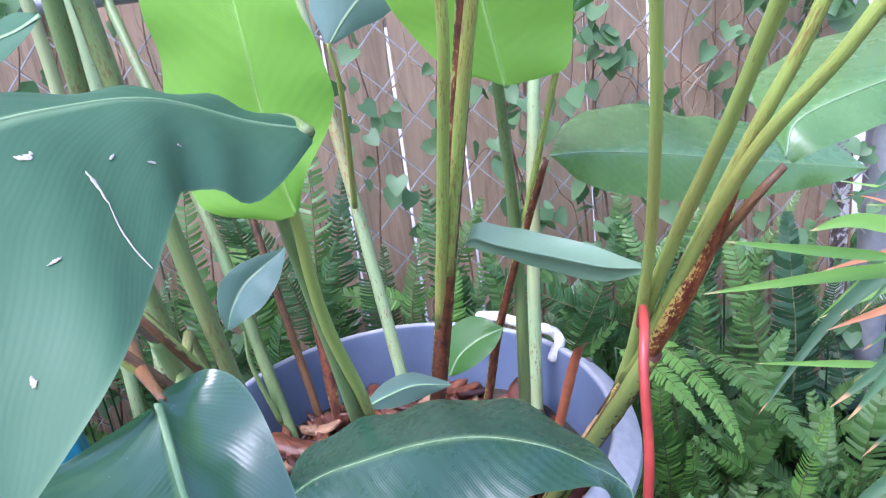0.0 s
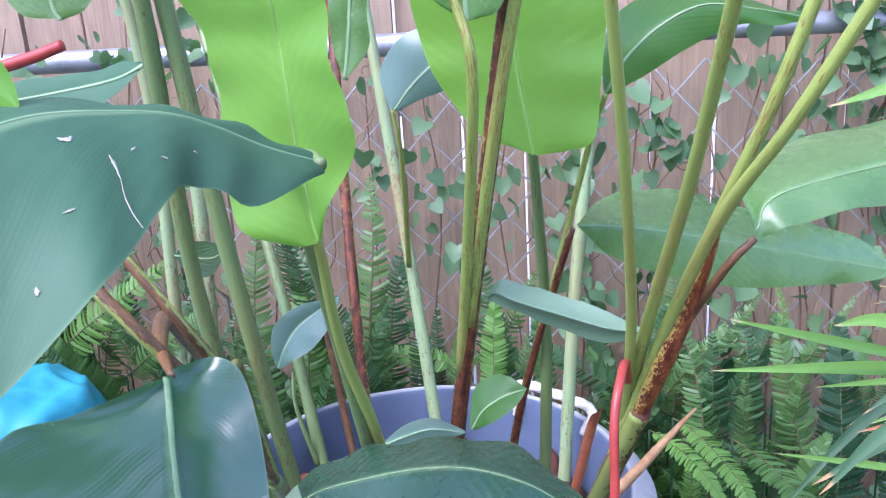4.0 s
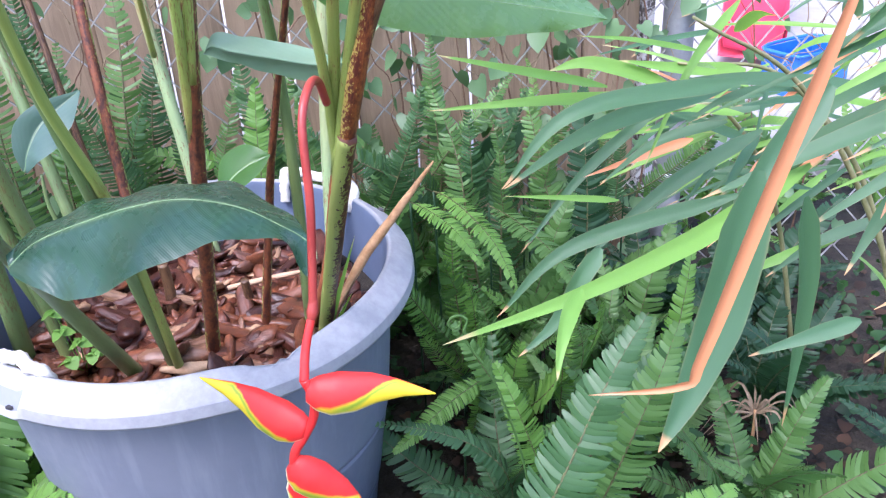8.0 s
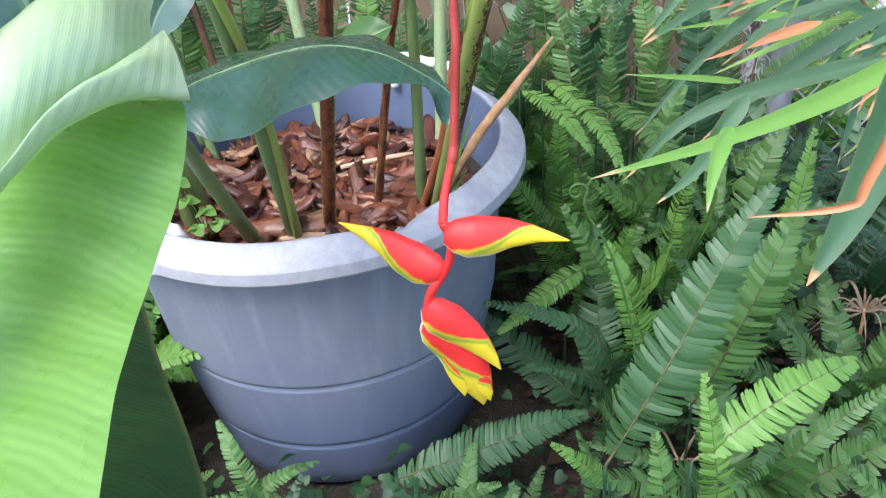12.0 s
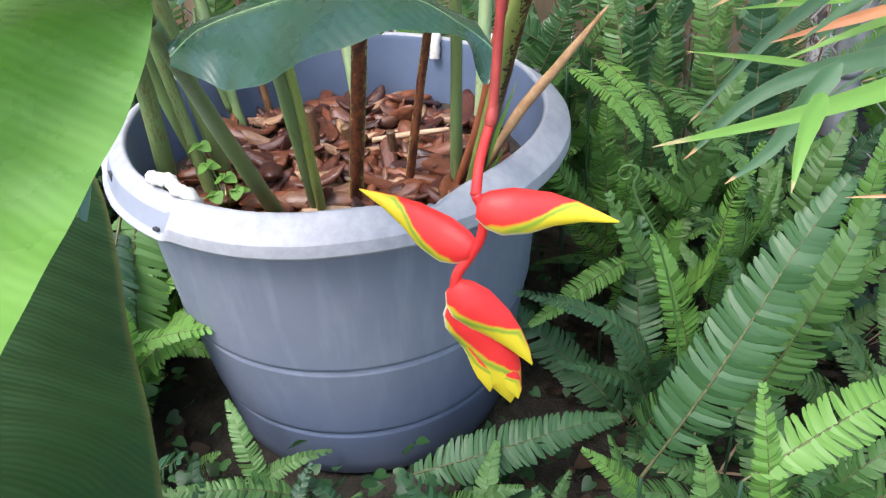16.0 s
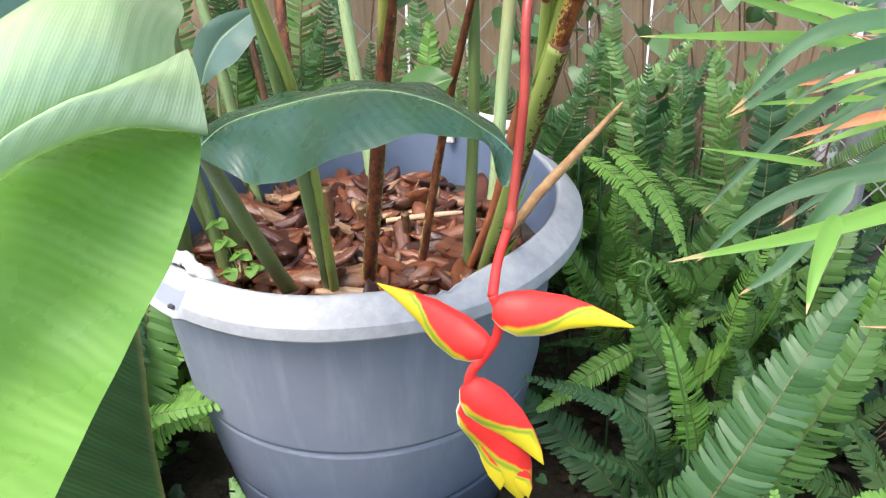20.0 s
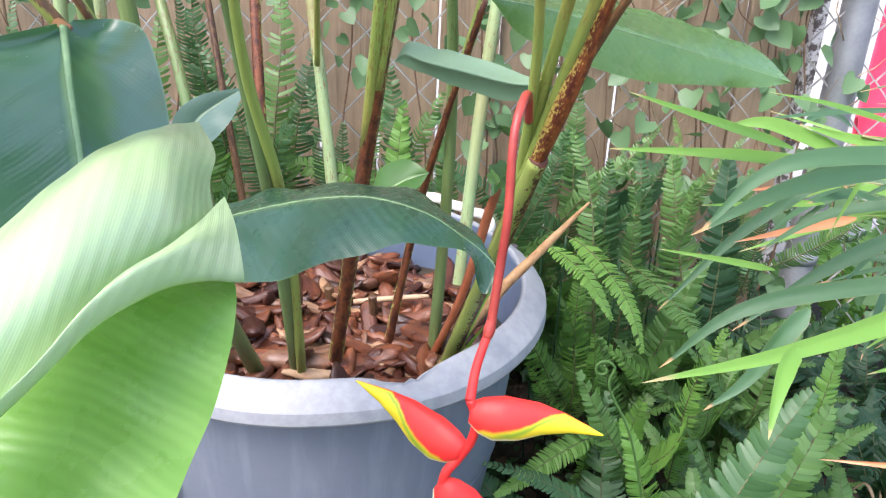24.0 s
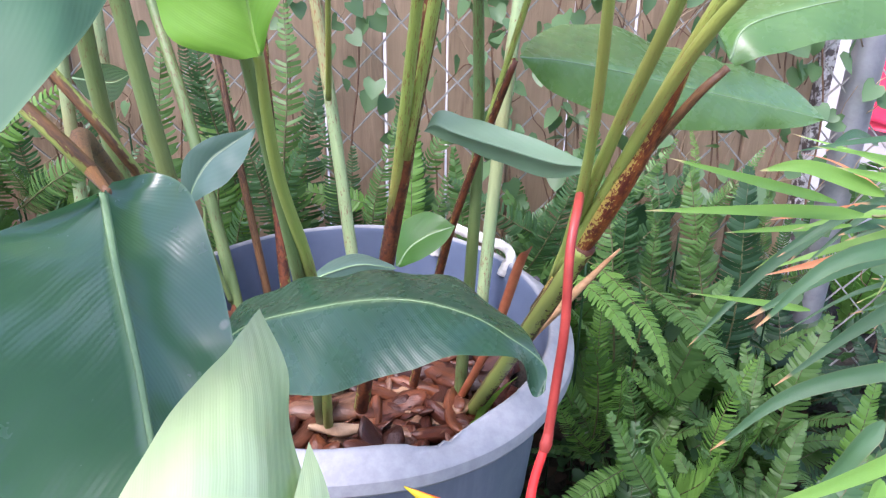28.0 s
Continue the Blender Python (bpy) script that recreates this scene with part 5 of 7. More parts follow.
def flower(parent):
    pts = [(0.190, -0.375, 0.725), (0.186, -0.398, 0.748), (0.180, -0.425, 0.752), (0.174, -0.445, 0.735), (0.173, -0.455, 0.69), (0.170, -0.46, 0.655), (0.166, -0.468, 0.617),
           (0.158, -0.478, 0.593), (0.1545, -0.488, 0.574)]
    ped = tube("flower_stem", pts[:7], [0.0030, 0.0028, 0.0031], RED, parent, 12, "dull red hanging flower stem", 60)
    tube("node", [(0.1668, -0.4665, 0.6225), (0.1652, -0.469, 0.6150), (0.1640, -0.471, 0.6105)], [0.0031, 0.0040, 0.0029], RED, ped, 12, n=8)
    tube("flower_stem", pts[6:], [0.0028, 0.0030, 0.0033], RED_WAX, parent, 12, "bright red lower flower stem", 24)
    z = [(0.1545, -0.488, 0.575), (0.159, -0.490, 0.562), (0.157, -0.490, 0.545), (0.149, -0.490, 0.530), (0.1415, -0.491, 0.519), (0.139, -0.492, 0.505)]
    tube("zigzag_stem", z, [0.0032, 0.0032, 0.0036], RED_WAX, parent, 12, "red zigzag flower stem", 40)
    bract((0.155, -0.489, 0.567), (0.240, -0.497, 0.557), 0.000, 0.0310, parent, -0.5)
    bract((0.152, -0.490, 0.536), (0.078, -0.438, 0.553), 0.002, 0.0310, parent, 0.5)
    bract((0.139, -0.493, 0.512), (0.188, -0.506, 0.455), -0.001, 0.0310, parent, -0.45, blunt=0.3)
    bract((0.143, -0.490, 0.500), (0.174, -0.500, 0.416), -0.003, 0.0390, parent, -0.3, material=YOUNG_BRACT, blunt=1.0)
    bract((0.149, -0.494, 0.480), (0.160, -0.504, 0.430), 0.000, 0.0190, parent, -0.7, material=YOUNG_BRACT, blunt=1.0)
    bract((0.157, -0.494, 0.468), (0.179, -0.505, 0.424), -0.001, 0.0200, parent, -0.4, material=YOUNG_BRACT, blunt=1.0)


heliconias()

# the clump behind on the other side
def back_clump():
    s = thing("heliconia_clump", "second heliconia clump in the ground by the fence", "plant")
    for k, (pts, r, mt) in enumerate((
            ([(-0.40, 0.3, 0.0), (-0.34, 0.26, 0.5), (-0.33, 0.26, 0.85), (-0.34, 0.24, 1.2)], 0.011, STEM_PALE),
            ([(-0.43, 0.3, 0.0), (-0.40, 0.28, 0.5), (-0.385, 0.27, 0.85), (-0.42, 0.26, 1.2)], 0.010, STEM_PALE))):
        tube("stalk", pts, [r, r * 0.9, r * 0.7], mt, s, 12, n=40, wobble=0.08)
    leaf_blade(FAR_LEFT_A, MID_LEAF, s, "", 0.004, 0.12, 30, 7, 21.0)
    leaf_blade(FAR_LEFT_B, DARK_LEAF, s, "bluish drooping leaf", 0.004, 0.12, 40, 8, 22.0)
    tube("flower_stem", [(-0.476, 0.050, 0.915), (-0.445, 0.050, 0.921), (-0.412, 0.050, 0.929), (-0.379, 0.050, 0.939)], [0.008, 0.0065], RED, s, 10, "red flower stem")


back_clump()

# ---------------- bark in the tub ----------------
def chip_material(name, island=False):
    mt, nt, b = nodes_of(name)
    obj = coords(nt, "Object")
    n1 = noise_tex(nt, 90, 5, 0.65, obj)
    if island:
        rnd = nt.nodes.new("ShaderNodeNewGeometry").outputs["Random Per Island"]
    else:
        rnd = nt.nodes.new("ShaderNodeObjectInfo").outputs["Random"]
    mp = nt.nodes.new("ShaderNodeMapping")
    mp.inputs["Scale"].default_value = (30, 160, 160)
    nt.links.new(obj, mp.inputs[0])
    grain = noise_tex(nt, 1.5, 4, 0.6, mp.outputs[0])
    base = ramp(nt, rnd, [(0.0, (0.030, 0.010, 0.007)), (0.30, (0.090, 0.025, 0.013)), (0.62, (0.215, 0.068, 0.026)), (0.84, (0.140, 0.058, 0.038)), (0.96, (0.42, 0.25, 0.14))])
    col = mixc(nt, ramp(nt, grain, [(0.40, (0, 0, 0)), (0.75, (0.9, 0.9, 0.9))]), base, (0.034, 0.011, 0.007))
    col = mixc(nt, ramp(nt, n1, [(0.62, (0, 0, 0)), (0.85, (1, 1, 1))]), col, (0.30, 0.115, 0.048))
    nt.links.new(col, b.inputs["Base Color"])
    b.inputs["Roughness"].default_value = 0.38
    bump(nt, b, mth(nt, "ADD", n1, grain), 0.7, 0.003)
    return mt


CHIP = chip_material("bark_chip")
CHIP_LAYER = chip_material("bark_chip_layer", True)


def bark():
    bed = thing("bark_mulch", "reddish-brown husks and bark chips filling the tub", "mulch")
    n = 40
    verts, faces = [(0, 0, 0.322)], []
    for i in range(1, 11):
        for k in range(n):
            a, r = 2 * math.pi * k / n, 0.228 * i / 10
            verts.append((r * math.cos(a), r * math.sin(a), 0.318 + 0.012 * noise.noise((r * 20 * math.cos(a), r * 20 * math.sin(a), 2)) + 0.012 * (r * math.sin(a) / 0.23)))
    for k in range(n):
        faces.append((0, 1 + k, 1 + (k + 1) % n))
    for i in range(9):
        for k in range(n):
            a, b = 1 + i * n + k, 1 + i * n + (k + 1) % n
            faces.append((a, a + n, b + n, b))
    put("bed", mesh_of("bed", verts, faces), SOIL, bed, "dark soil under the bark")
    rng = random.Random(11)
    shells = []
    for k in range(12):
        ln, wd, hi, bend, tw = rng.uniform(0.030, 0.058), rng.uniform(0.009, 0.0165), rng.uniform(0.0020, 0.0042), rng.uniform(-0.22, 0.35), rng.uniform(-0.35, 0.35)
        hollow = k % 3 != 0
        nu, nv = 8, 7
        v, f = [], []
        for i in range(nu + 1):
            s = -1 + 2 * i / nu
            e = math.sqrt(max(0.0, 1 - abs(s) ** 4)) * 0.80 + 0.20
            for j in range(nv):
                a = 2 * math.pi * j / nv
                y, z = wd / 2 * e * math.cos(a), hi * e * math.sin(a)
                if hollow:
                    # a peeled shell: its edges bend down round a hollow
                    z = z * 0.6 - 0.26 * wd * math.cos(a) ** 2 * e
                z += bend * ln * (s * s) * 0.5 + 0.0012 * noise.noise((s * 3, a, k))
                y, z = y * math.cos(tw * s) - z * math.sin(tw * s), y * math.sin(tw * s) + z * math.cos(tw * s)
                v.append((s * ln / 2, y, z))
        for i in range(nu):
            for j in range(nv):
                a, b = i * nv + j, i * nv + (j + 1) % nv
                f.append((a, b, b + nv, a + nv))
        f += [tuple(range(nv))[::-1], tuple(nu * nv + j for j in range(nv))]
        me = mesh_of("chip", v, f)
        me.materials.append(CHIP)
        shells.append(me)
    verts, faces = [], []
    for i in range(900):
        r, a = 0.196 * math.sqrt(rng.random()), rng.uniform(0, 2 * math.pi)
        m = np.array(pose(r * math.cos(a), r * math.sin(a), 0.314 + rng.uniform(0, 0.012) + 0.052 * r * math.sin(a), rng.gauss(0, 20), rng.gauss(0, 18), rng.uniform(0, 360)))
        me = shells[i % 12]
        o = len(verts)
        verts += [m[:3, :3] @ np.array(v.co) * 1.4 + m[:3, 3] for v in me.vertices]
        faces += [tuple(j + o for j in p.vertices) for p in me.polygons]
    tagged(put("chip_layer", mesh_of("chip_layer", verts, faces), CHIP_LAYER, bed, "lower layer of bark chips"), kind="stuff")
    for i in range(295):
        r, a = 0.196 * math.sqrt(rng.random()), rng.uniform(0, 2 * math.pi)
        x, y = r * math.cos(a), r * math.sin(a)
        z = 0.322 + rng.uniform(0, 0.018) + 0.012 * (y / 0.23)
        sc = rng.uniform(1.2, 2.35)
        m = pose(x, y, z, rng.gauss(0, 24), rng.gauss(0, 13), rng.uniform(0, 360)) @ Matrix.Diagonal((sc, sc, sc, 1))
        put("chip", shells[i % 12], None, bed, m=m)
    st = thing("wood_splinter", "pale broken stick lying on the bark", "stick")
    tube("splinter", [(0.03, 0.045, 0.350), (0.08, 0.052, 0.353), (0.128, 0.056, 0.356)], [0.0035, 0.0045, 0.003], PALEWOOD, st, 5, wobble=0.3)
    st = thing("wood_splinter", "flat pale bark flake by the rim", "stick")
    tube("splinter", [(-0.035, -0.115, 0.345), (0.0, -0.125, 0.347), (0.03, -0.12, 0.348)], [0.003, 0.008, 0.004], PALEWOOD, st, 6, wobble=0.3)


PALEWOOD = simple("pale_wood", (0.42, 0.27, 0.16), (0.6, 0.43, 0.28), 60, 0.7, 0.5, 0.002)
bark()

# ---------------- ferns ----------------
FERN = small_leaf_material("fern_green", (0.046, 0.118, 0.030), (0.132, 0.255, 0.070), (0.13, 0.33, 0.05), 0.27, 0.44, 0.8)
FERN_LIGHT = small_leaf_material("fern_young_green", (0.095, 0.22, 0.038), (0.175, 0.335, 0.068), (0.22, 0.5, 0.065), 0.3, 0.46, 0.7)
# Two darker copies of the fern green, with shade put into the colour.
FERN_SHADE = small_leaf_material("fern_shade_green", (0.028, 0.082, 0.030), (0.072, 0.160, 0.056), (0.07, 0.22, 0.04), 0.2, 0.44, 0.8)
FERN_DIM = small_leaf_material("fern_dim_green", (0.012, 0.042, 0.018), (0.030, 0.084, 0.036), (0.05, 0.17, 0.03), 0.2, 0.5, 0.7)


def frond_mesh(half, pairs, arch, seed, flop=0.15, ragged=0.08, broad=0.56):
    """A sword fern frond one metre long from the root along y; pinnae on both sides of the rachis."""
    rng = random.Random(seed)
    verts, faces = [], []

    def mid(s):
        return np.array([0.03 * noise.noise((s * 2, seed, 0)), s * (1 - 0.12 * arch * s), arch * 1.25 * (s - s * s) - 0.12 * arch * s ** 3])

    c = np.array([mid(s) for s in np.linspace(0, 1, 25)])
    v, f, _ = tube_data(c, [0.0055, 0.004, 0.0012], 4, False)
    verts += v
    faces += f
    ribs = len(f)
    for i in range(pairs):
        s = 0.07 + 0.925 * (i / pairs)
        p, q = mid(s), mid(min(1.0, s + 0.01))
        t = q - p
        t /= np.linalg.norm(t) + 1e-9
        up = np.array([0, -t[2], t[1]])
        size = half * min(1.0, (s / 0.22) ** 0.7) * min(1.0, ((1.02 - s) / 0.55)) ** 0.62
        for sd in (-1, 1):
            if rng.random() < ragged * 0.4:
                continue
            sweep = rng.gauss(0.10, 0.06) + 0.30 * s
            out = np.array([sd, 0, 0]) * math.cos(0.25) + t * sweep + up * rng.gauss(0.03, 0.06)
            out /= np.linalg.norm(out)
            ln = size * rng.uniform(1 - ragged, 1 + ragged * 0.6)
            w = 0.92 / pairs * broad
            tilt = rng.uniform(-0.30, 0.55)
            bow = rng.gauss(0.16, 0.06)
            o = len(verts)
            for k, (a, wl, wu) in enumerate(((0.0, 0.75, 1.15), (0.30, 0.95, 0.98), (0.76, 0.98, 0.90), (0.96, 0.66, 0.58))):
                dn = up * (-flop * a * a * ln) + t * bow * a * a * ln
                b0 = p + out * ln * a + dn
                side = t * math.cos(tilt) + up * math.sin(tilt)
                verts.append(b0 - side * w * wl)
                verts.append(b0 + up * 0.10 * w)
                verts.append(b0 + side * w * wu)
            verts.append(p + out * ln * 1.0 + t * (w * 0.2 + bow * ln) + up * (-flop * ln))
            for k in range(3):
                a = o + 3 * k
                faces += [(a, a + 1, a + 4, a + 3), (a + 1, a + 2, a + 5, a + 4)]
            a = o + 9
            faces += [(a, a + 1, a + 3), (a + 1, a + 2, a + 3)]
    me = mesh_of("frond", verts, faces)
    me.polygons.foreach_set("material_index", [1] * ribs + [0] * (len(faces) - ribs))
    return me


RACHIS = simple("fern_rachis", (0.07, 0.065, 0.025), (0.14, 0.15, 0.055), 30, 0.6, 0.2, 0.001)
FRONDS = {}
for key, material in (("mid", FERN), ("light", FERN_LIGHT), ("shade", FERN_SHADE), ("dim", FERN_DIM)):
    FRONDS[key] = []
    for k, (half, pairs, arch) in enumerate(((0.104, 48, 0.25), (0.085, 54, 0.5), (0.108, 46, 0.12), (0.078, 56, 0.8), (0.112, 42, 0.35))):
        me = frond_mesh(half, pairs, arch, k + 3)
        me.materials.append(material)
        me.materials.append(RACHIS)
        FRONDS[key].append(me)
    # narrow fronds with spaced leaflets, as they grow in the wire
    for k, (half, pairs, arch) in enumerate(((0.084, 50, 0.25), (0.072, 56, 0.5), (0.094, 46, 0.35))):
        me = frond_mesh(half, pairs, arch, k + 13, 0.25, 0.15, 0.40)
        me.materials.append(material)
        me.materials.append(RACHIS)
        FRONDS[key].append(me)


def place(base, tip, up):
    """Pose and scale that carry a unit frond from base to tip."""
    b, t = Vector(base), Vector(tip)
    y = (t - b)
    ln = y.length
    y.normalize()
    x = y.cross(Vector(up))
    x.normalize()
    z = x.cross(y)
    return Matrix.Translation(b) @ Matrix((x, y, z)).transposed().to_4x4() @ Matrix.Diagonal((ln, ln, ln, 1))


def fern(x, y, count, size, seed, key="mid", z=0.0, lean=(0, 0), spread=1.0, label="bushy sword fern growing in the ground"):
    rng = random.Random(seed)
    th = thing("fern", label, "fern", "sword ferns round the tub")
    th.matrix_basis = pose(x, y, z)
    for i in range(count):
        a = 2 * math.pi * (i + rng.random()) / count
        ln = size * rng.uniform(0.6, 1.1)
        el = rng.uniform(0.35, 1.25)
        d = Vector((math.cos(a) * math.cos(el) * spread + lean[0], math.sin(a) * math.cos(el) * spread + lean[1], math.sin(el)))
        d.normalize()
        up = Vector((-d.x * d.z - 0.2 * math.sin(a), -d.y * d.z - 0.25, 1 - d.z * d.z + 0.15))
        b = Vector((rng.uniform(-0.02, 0.02), rng.uniform(-0.02, 0.02), 0.0))
        put("frond", FRONDS[key][rng.randrange(5)], None, th, m=place(b, b + d * ln, up))
    return th


def lone_frond(base, tip, up, key="mid", k=0, label="single sword fern frond beside the tub", stalk_to=None):
    th = thing("fern", label, "fern", "sword ferns round the tub")
    b = Vector(base)
    foot = Vector(stalk_to) if stalk_to else Vector((b.x, b.y, 0.0))
    th.matrix_basis = Matrix.Translation(foot)
    put("frond", FRONDS[key][k], None, th, m=place(b - foot, Vector(tip) - foot, up))
    if (b - foot).length > 0.03:
        v, f, _ = tube_data(spline([(0, 0, 0), (b - foot) * 0.6 + Vector((0, 0, 0.01)), b - foot], 8), [0.0018], 5)
        put("rachis_foot", mesh_of("rachis_foot", v, f), FERN_DIM, th)
    return th


def ferns():
    lone_frond((0.350, 0.390, 0.248), (0.357, 0.420, 0.571), (0.1, -1.0, 0.1), "mid", 5, "long slender fern frond against the wire")
    lone_frond((0.515, 0.400, 0.332), (0.521, 0.430, 0.514), (0.1, -1.0, 0.1), "light", 6, "long slender fern frond against the wire")
    lone_frond((0.285, -0.44, 0.27), (0.445, -0.36, 0.515), (-0.6, -1.0, 0.2), "shade", 0, "long dark green fern frond beside the tub")
    lone_frond((0.384, -0.20, 0.13), (0.575, -0.20, 0.385), (-0.4, -0.8, 0.5), "shade", 2, "long dark green fern frond beside the tub")
    lone_frond((0.43, -0.25, 0.15), (0.52, -0.26, 0.43), (-0.3, -0.9, 0.4), "mid", 4)
    lone_frond((0.387, -0.20, 0.18), (0.337, -0.184, 0.352), (0.1, -0.9, 0.4), "light", 4, "short fresh green fern frond beside the tub")
    lone_frond((0.33, -0.53, 0.365), (0.505, -0.444, 0.385), (-0.15, -0.45, 0.9), "light", 4, "fresh bright green fern frond")
    lone_frond((0.352, -0.50, 0.25), (0.344, -0.51, 0.44), (0.1, -0.9, 0.35), "light", 1, "young fern frond with drooping leaflets")
    lone_frond((0.315, -0.50, 0.24), (0.305, -0.52, 0.39), (0.1, -0.9, 0.35), "mid", 4)
    lone_frond((0.36, -0.02, 0.205), (0.212, -0.10, 0.16), (0.0, -0.5, 0.85), "light", 0)
    lone_frond((0.06, -0.26, 0.075), (0.33, -0.20, 0.105), (0.0, -0.6, 0.8), "shade", 0, "dark green fern frond lying along the tub foot")
    lone_frond((-0.215, -0.09, 0.38), (-0.292, -0.13, 0.02), (0.1, -1.0, 0.2), "mid", 2, stalk_to=(-0.30, 0.02, 0.0))
    lone_frond((-0.245, -0.10, 0.34), (-0.325, -0.15, 0.03), (0.0, -1.0, 0.2), "dim", 0, stalk_to=(-0.33, 0.0, 0.0))
    lone_frond((0.285, 0.16, 0.39), (0.375, 0.04, 0.335), (0.3, -0.5, 0.8), "light", 4)
    lone_frond((0.325, 0.21, 0.38), (0.42, 0.02, 0.295), (0.2, -0.6, 0.8), "light", 1)
    lone_frond((0.41, 0.22, 0.34), (0.50, -0.02, 0.30), (0.3, -0.5, 0.8), "mid", 0)
    lone_frond((0.405, 0.30, 0.08), (0.345, 0.37, 0.52), (0.1, -1.0, 0.1), "mid", 6)
    lone_frond((0.44, 0.33, 0.05), (0.46, 0.39, 0.50), (-0.1, -1.0, 0.1), "shade", 6)
    lone_frond((0.545, 0.28, 0.1), (0.49, 0.33, 0.50), (0.1, -1.0, 0.1), "mid", 5)
    lone_frond((0.58, 0.30, 0.1), (0.60, 0.36, 0.48), (0.0, -1.0, 0.1), "dim", 0)
    lone_frond((0.03, 0.34, 0.40), (-0.145, 0.36, 0.435), (0.0, -0.7, 0.7), "light", 2)
    lone_frond((0.00, 0.36, 0.38), (0.10, 0.33, 0.44), (0.0, -0.7, 0.7), "light", 1)
    lone_frond((0.066, 0.26, 0.36), (0.082, 0.33, 0.545), (0.1, -1.0, 0.2), "light", 2)
    lone_frond((0.155, 0.33, 0.34), (0.137, 0.36, 0.50), (0.1, -1.0, 0.2), "mid", 2)
    lone_frond((-0.108, 0.36, 0.25), (-0.116, 0.41, 0.73), (0.0, -1.0, 0.1), "mid", 6)
    lone_frond((-0.125, 0.38, 0.25), (-0.06, 0.42, 0.62), (0.0, -1.0, 0.1), "shade", 5)
    lone_frond((-0.30, 0.34, 0.25), (-0.285, 0.36, 0.66), (0.0, -1.0, 0.1), "mid", 5)
    lone_frond((-0.22, 0.36, 0.25), (-0.205, 0.38, 0.63), (0.0, -1.0, 0.1), "mid", 6)
    lone_frond((-0.17, 0.34, 0.3), (-0.24, 0.36, 0.56), (0.0, -1.0, 0.2), "light", 4)
    lone_frond((0.30, -0.40, 0.20), (0.238, -0.41, 0.275), (0.0, -0.7, 0.7), "light", 4, "short fresh green fern frond beside the tub")
    lone_frond((-0.09, -0.27, 0.05), (-0.14, -0.20, 0.155), (0.3, -0.9, 0.3), "mid", 4)
    lone_frond((-0.57, -0.05, 0.43), (-0.43, -0.11, 0.35), (0.2, -0.5, 0.8), "light", 4)
    lone_frond((-0.57, -0.12, 0.21), (-0.42, -0.15, 0.38), (-0.3, -0.9, 0.4), "mid", 4)
    lone_frond((-0.60, 0.0, 0.30), (-0.40, -0.10, 0.30), (0.0, -0.6, 0.8), "mid", 0)
    lone_frond((0.54, -0.10, 0.2), (0.605, -0.10, 0.43), (0.0, -1.0, 0.3), "light", 1)
    rng = random.Random(21)
    spots = [(0.42, 0.12), (0.55, -0.02), (0.36, -0.12), (0.50, -0.30), (0.68, -0.16), (0.62, 0.18), (0.80, 0.05), (0.40, 0.33), (0.55, 0.36), (0.72, 0.36), (0.68, -0.42),
             (0.95, -0.2), (0.42, -0.5), (0.90, 0.3), (0.25, -0.42), (0.12, -0.42)]
    for i, (x, y) in enumerate(spots):
        fern(x, y, 11, 0.30 if y > -0.35 else 0.24, 40 + i, "dim" if i in (6, 9, 11, 13) else ("shade" if i in (2, 12, 14) else "mid"))
    left = [(-0.42, 0.05), (-0.50, 0.22), (-0.38, 0.36), (-0.62, 0.36), (-0.60, 0.02), (-0.78, 0.2), (-0.45, -0.16), (-0.34, -0.30), (-0.95, 0.36), (-0.72, -0.15), (-0.16, -0.38)]
    for i, (x, y) in enumerate(left):
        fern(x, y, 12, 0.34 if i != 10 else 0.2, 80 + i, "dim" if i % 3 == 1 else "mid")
    for i, (x, y) in enumerate(((-0.34, 0.12), (-0.37, -0.04), (-0.32, 0.26), (-0.33, -0.14))):
        fern(x, y, 12, 0.36, 200 + i, "light" if i % 2 else "mid", 0.0, (0.05, -0.1))
    back = [(-0.24, 0.38), (-0.05, 0.40), (0.08, 0.39), (0.22, 0.39), (-0.15, 0.41), (0.30, 0.41)]
    for i, (x, y) in enumerate(back):
        fern(x, y, 8, 0.44, 120 + i, "mid" if i % 2 else "shade", 0.0, (0, -0.1), 0.5)

    for i in range(22):
        x, y = rng.uniform(0.27, 0.46), rng.uniform(-0.22, 0.26)
        b0 = (x + 0.05, y + 0.05, rng.uniform(0.02, 0.12))
        lone_frond(b0, (x + rng.uniform(-0.06, 0.16), y + rng.uniform(-0.14, 0.08), b0[2] + rng.uniform(0.16, 0.27)), (rng.gauss(0, 0.5), -0.8, 0.6), rng.choice(("mid", "light", "light")), rng.choice((0, 1, 2, 4, 5, 7)), "arching green fern frond beside the tub")
    for i, (x, y) in enumerate(((0.95, 0.62), (1.15, 0.70), (1.38, 0.62), (1.08, 1.0), (1.62, 0.85), (1.9, 0.7))):
        fern(x, y, 11, 0.34, 160 + i, "mid" if i % 2 else "light", 0.0, label="bushy sword fern beyond the chain link")
    for i in range(30):
        x, y, z = rng.uniform(-0.95, -0.36), rng.uniform(0.30, 0.42), rng.uniform(0.22, 0.52)
        lone_frond((x, y, z), (x + rng.gauss(0, 0.13), y - rng.uniform(0.02, 0.12), z + rng.uniform(0.12, 0.26)), (rng.gauss(0, 0.4), -1.0, 0.35), rng.choice(("mid", "light", "mid", "shade")), rng.choice((0, 5, 6, 7)), "green fern frond crowding against the fence")
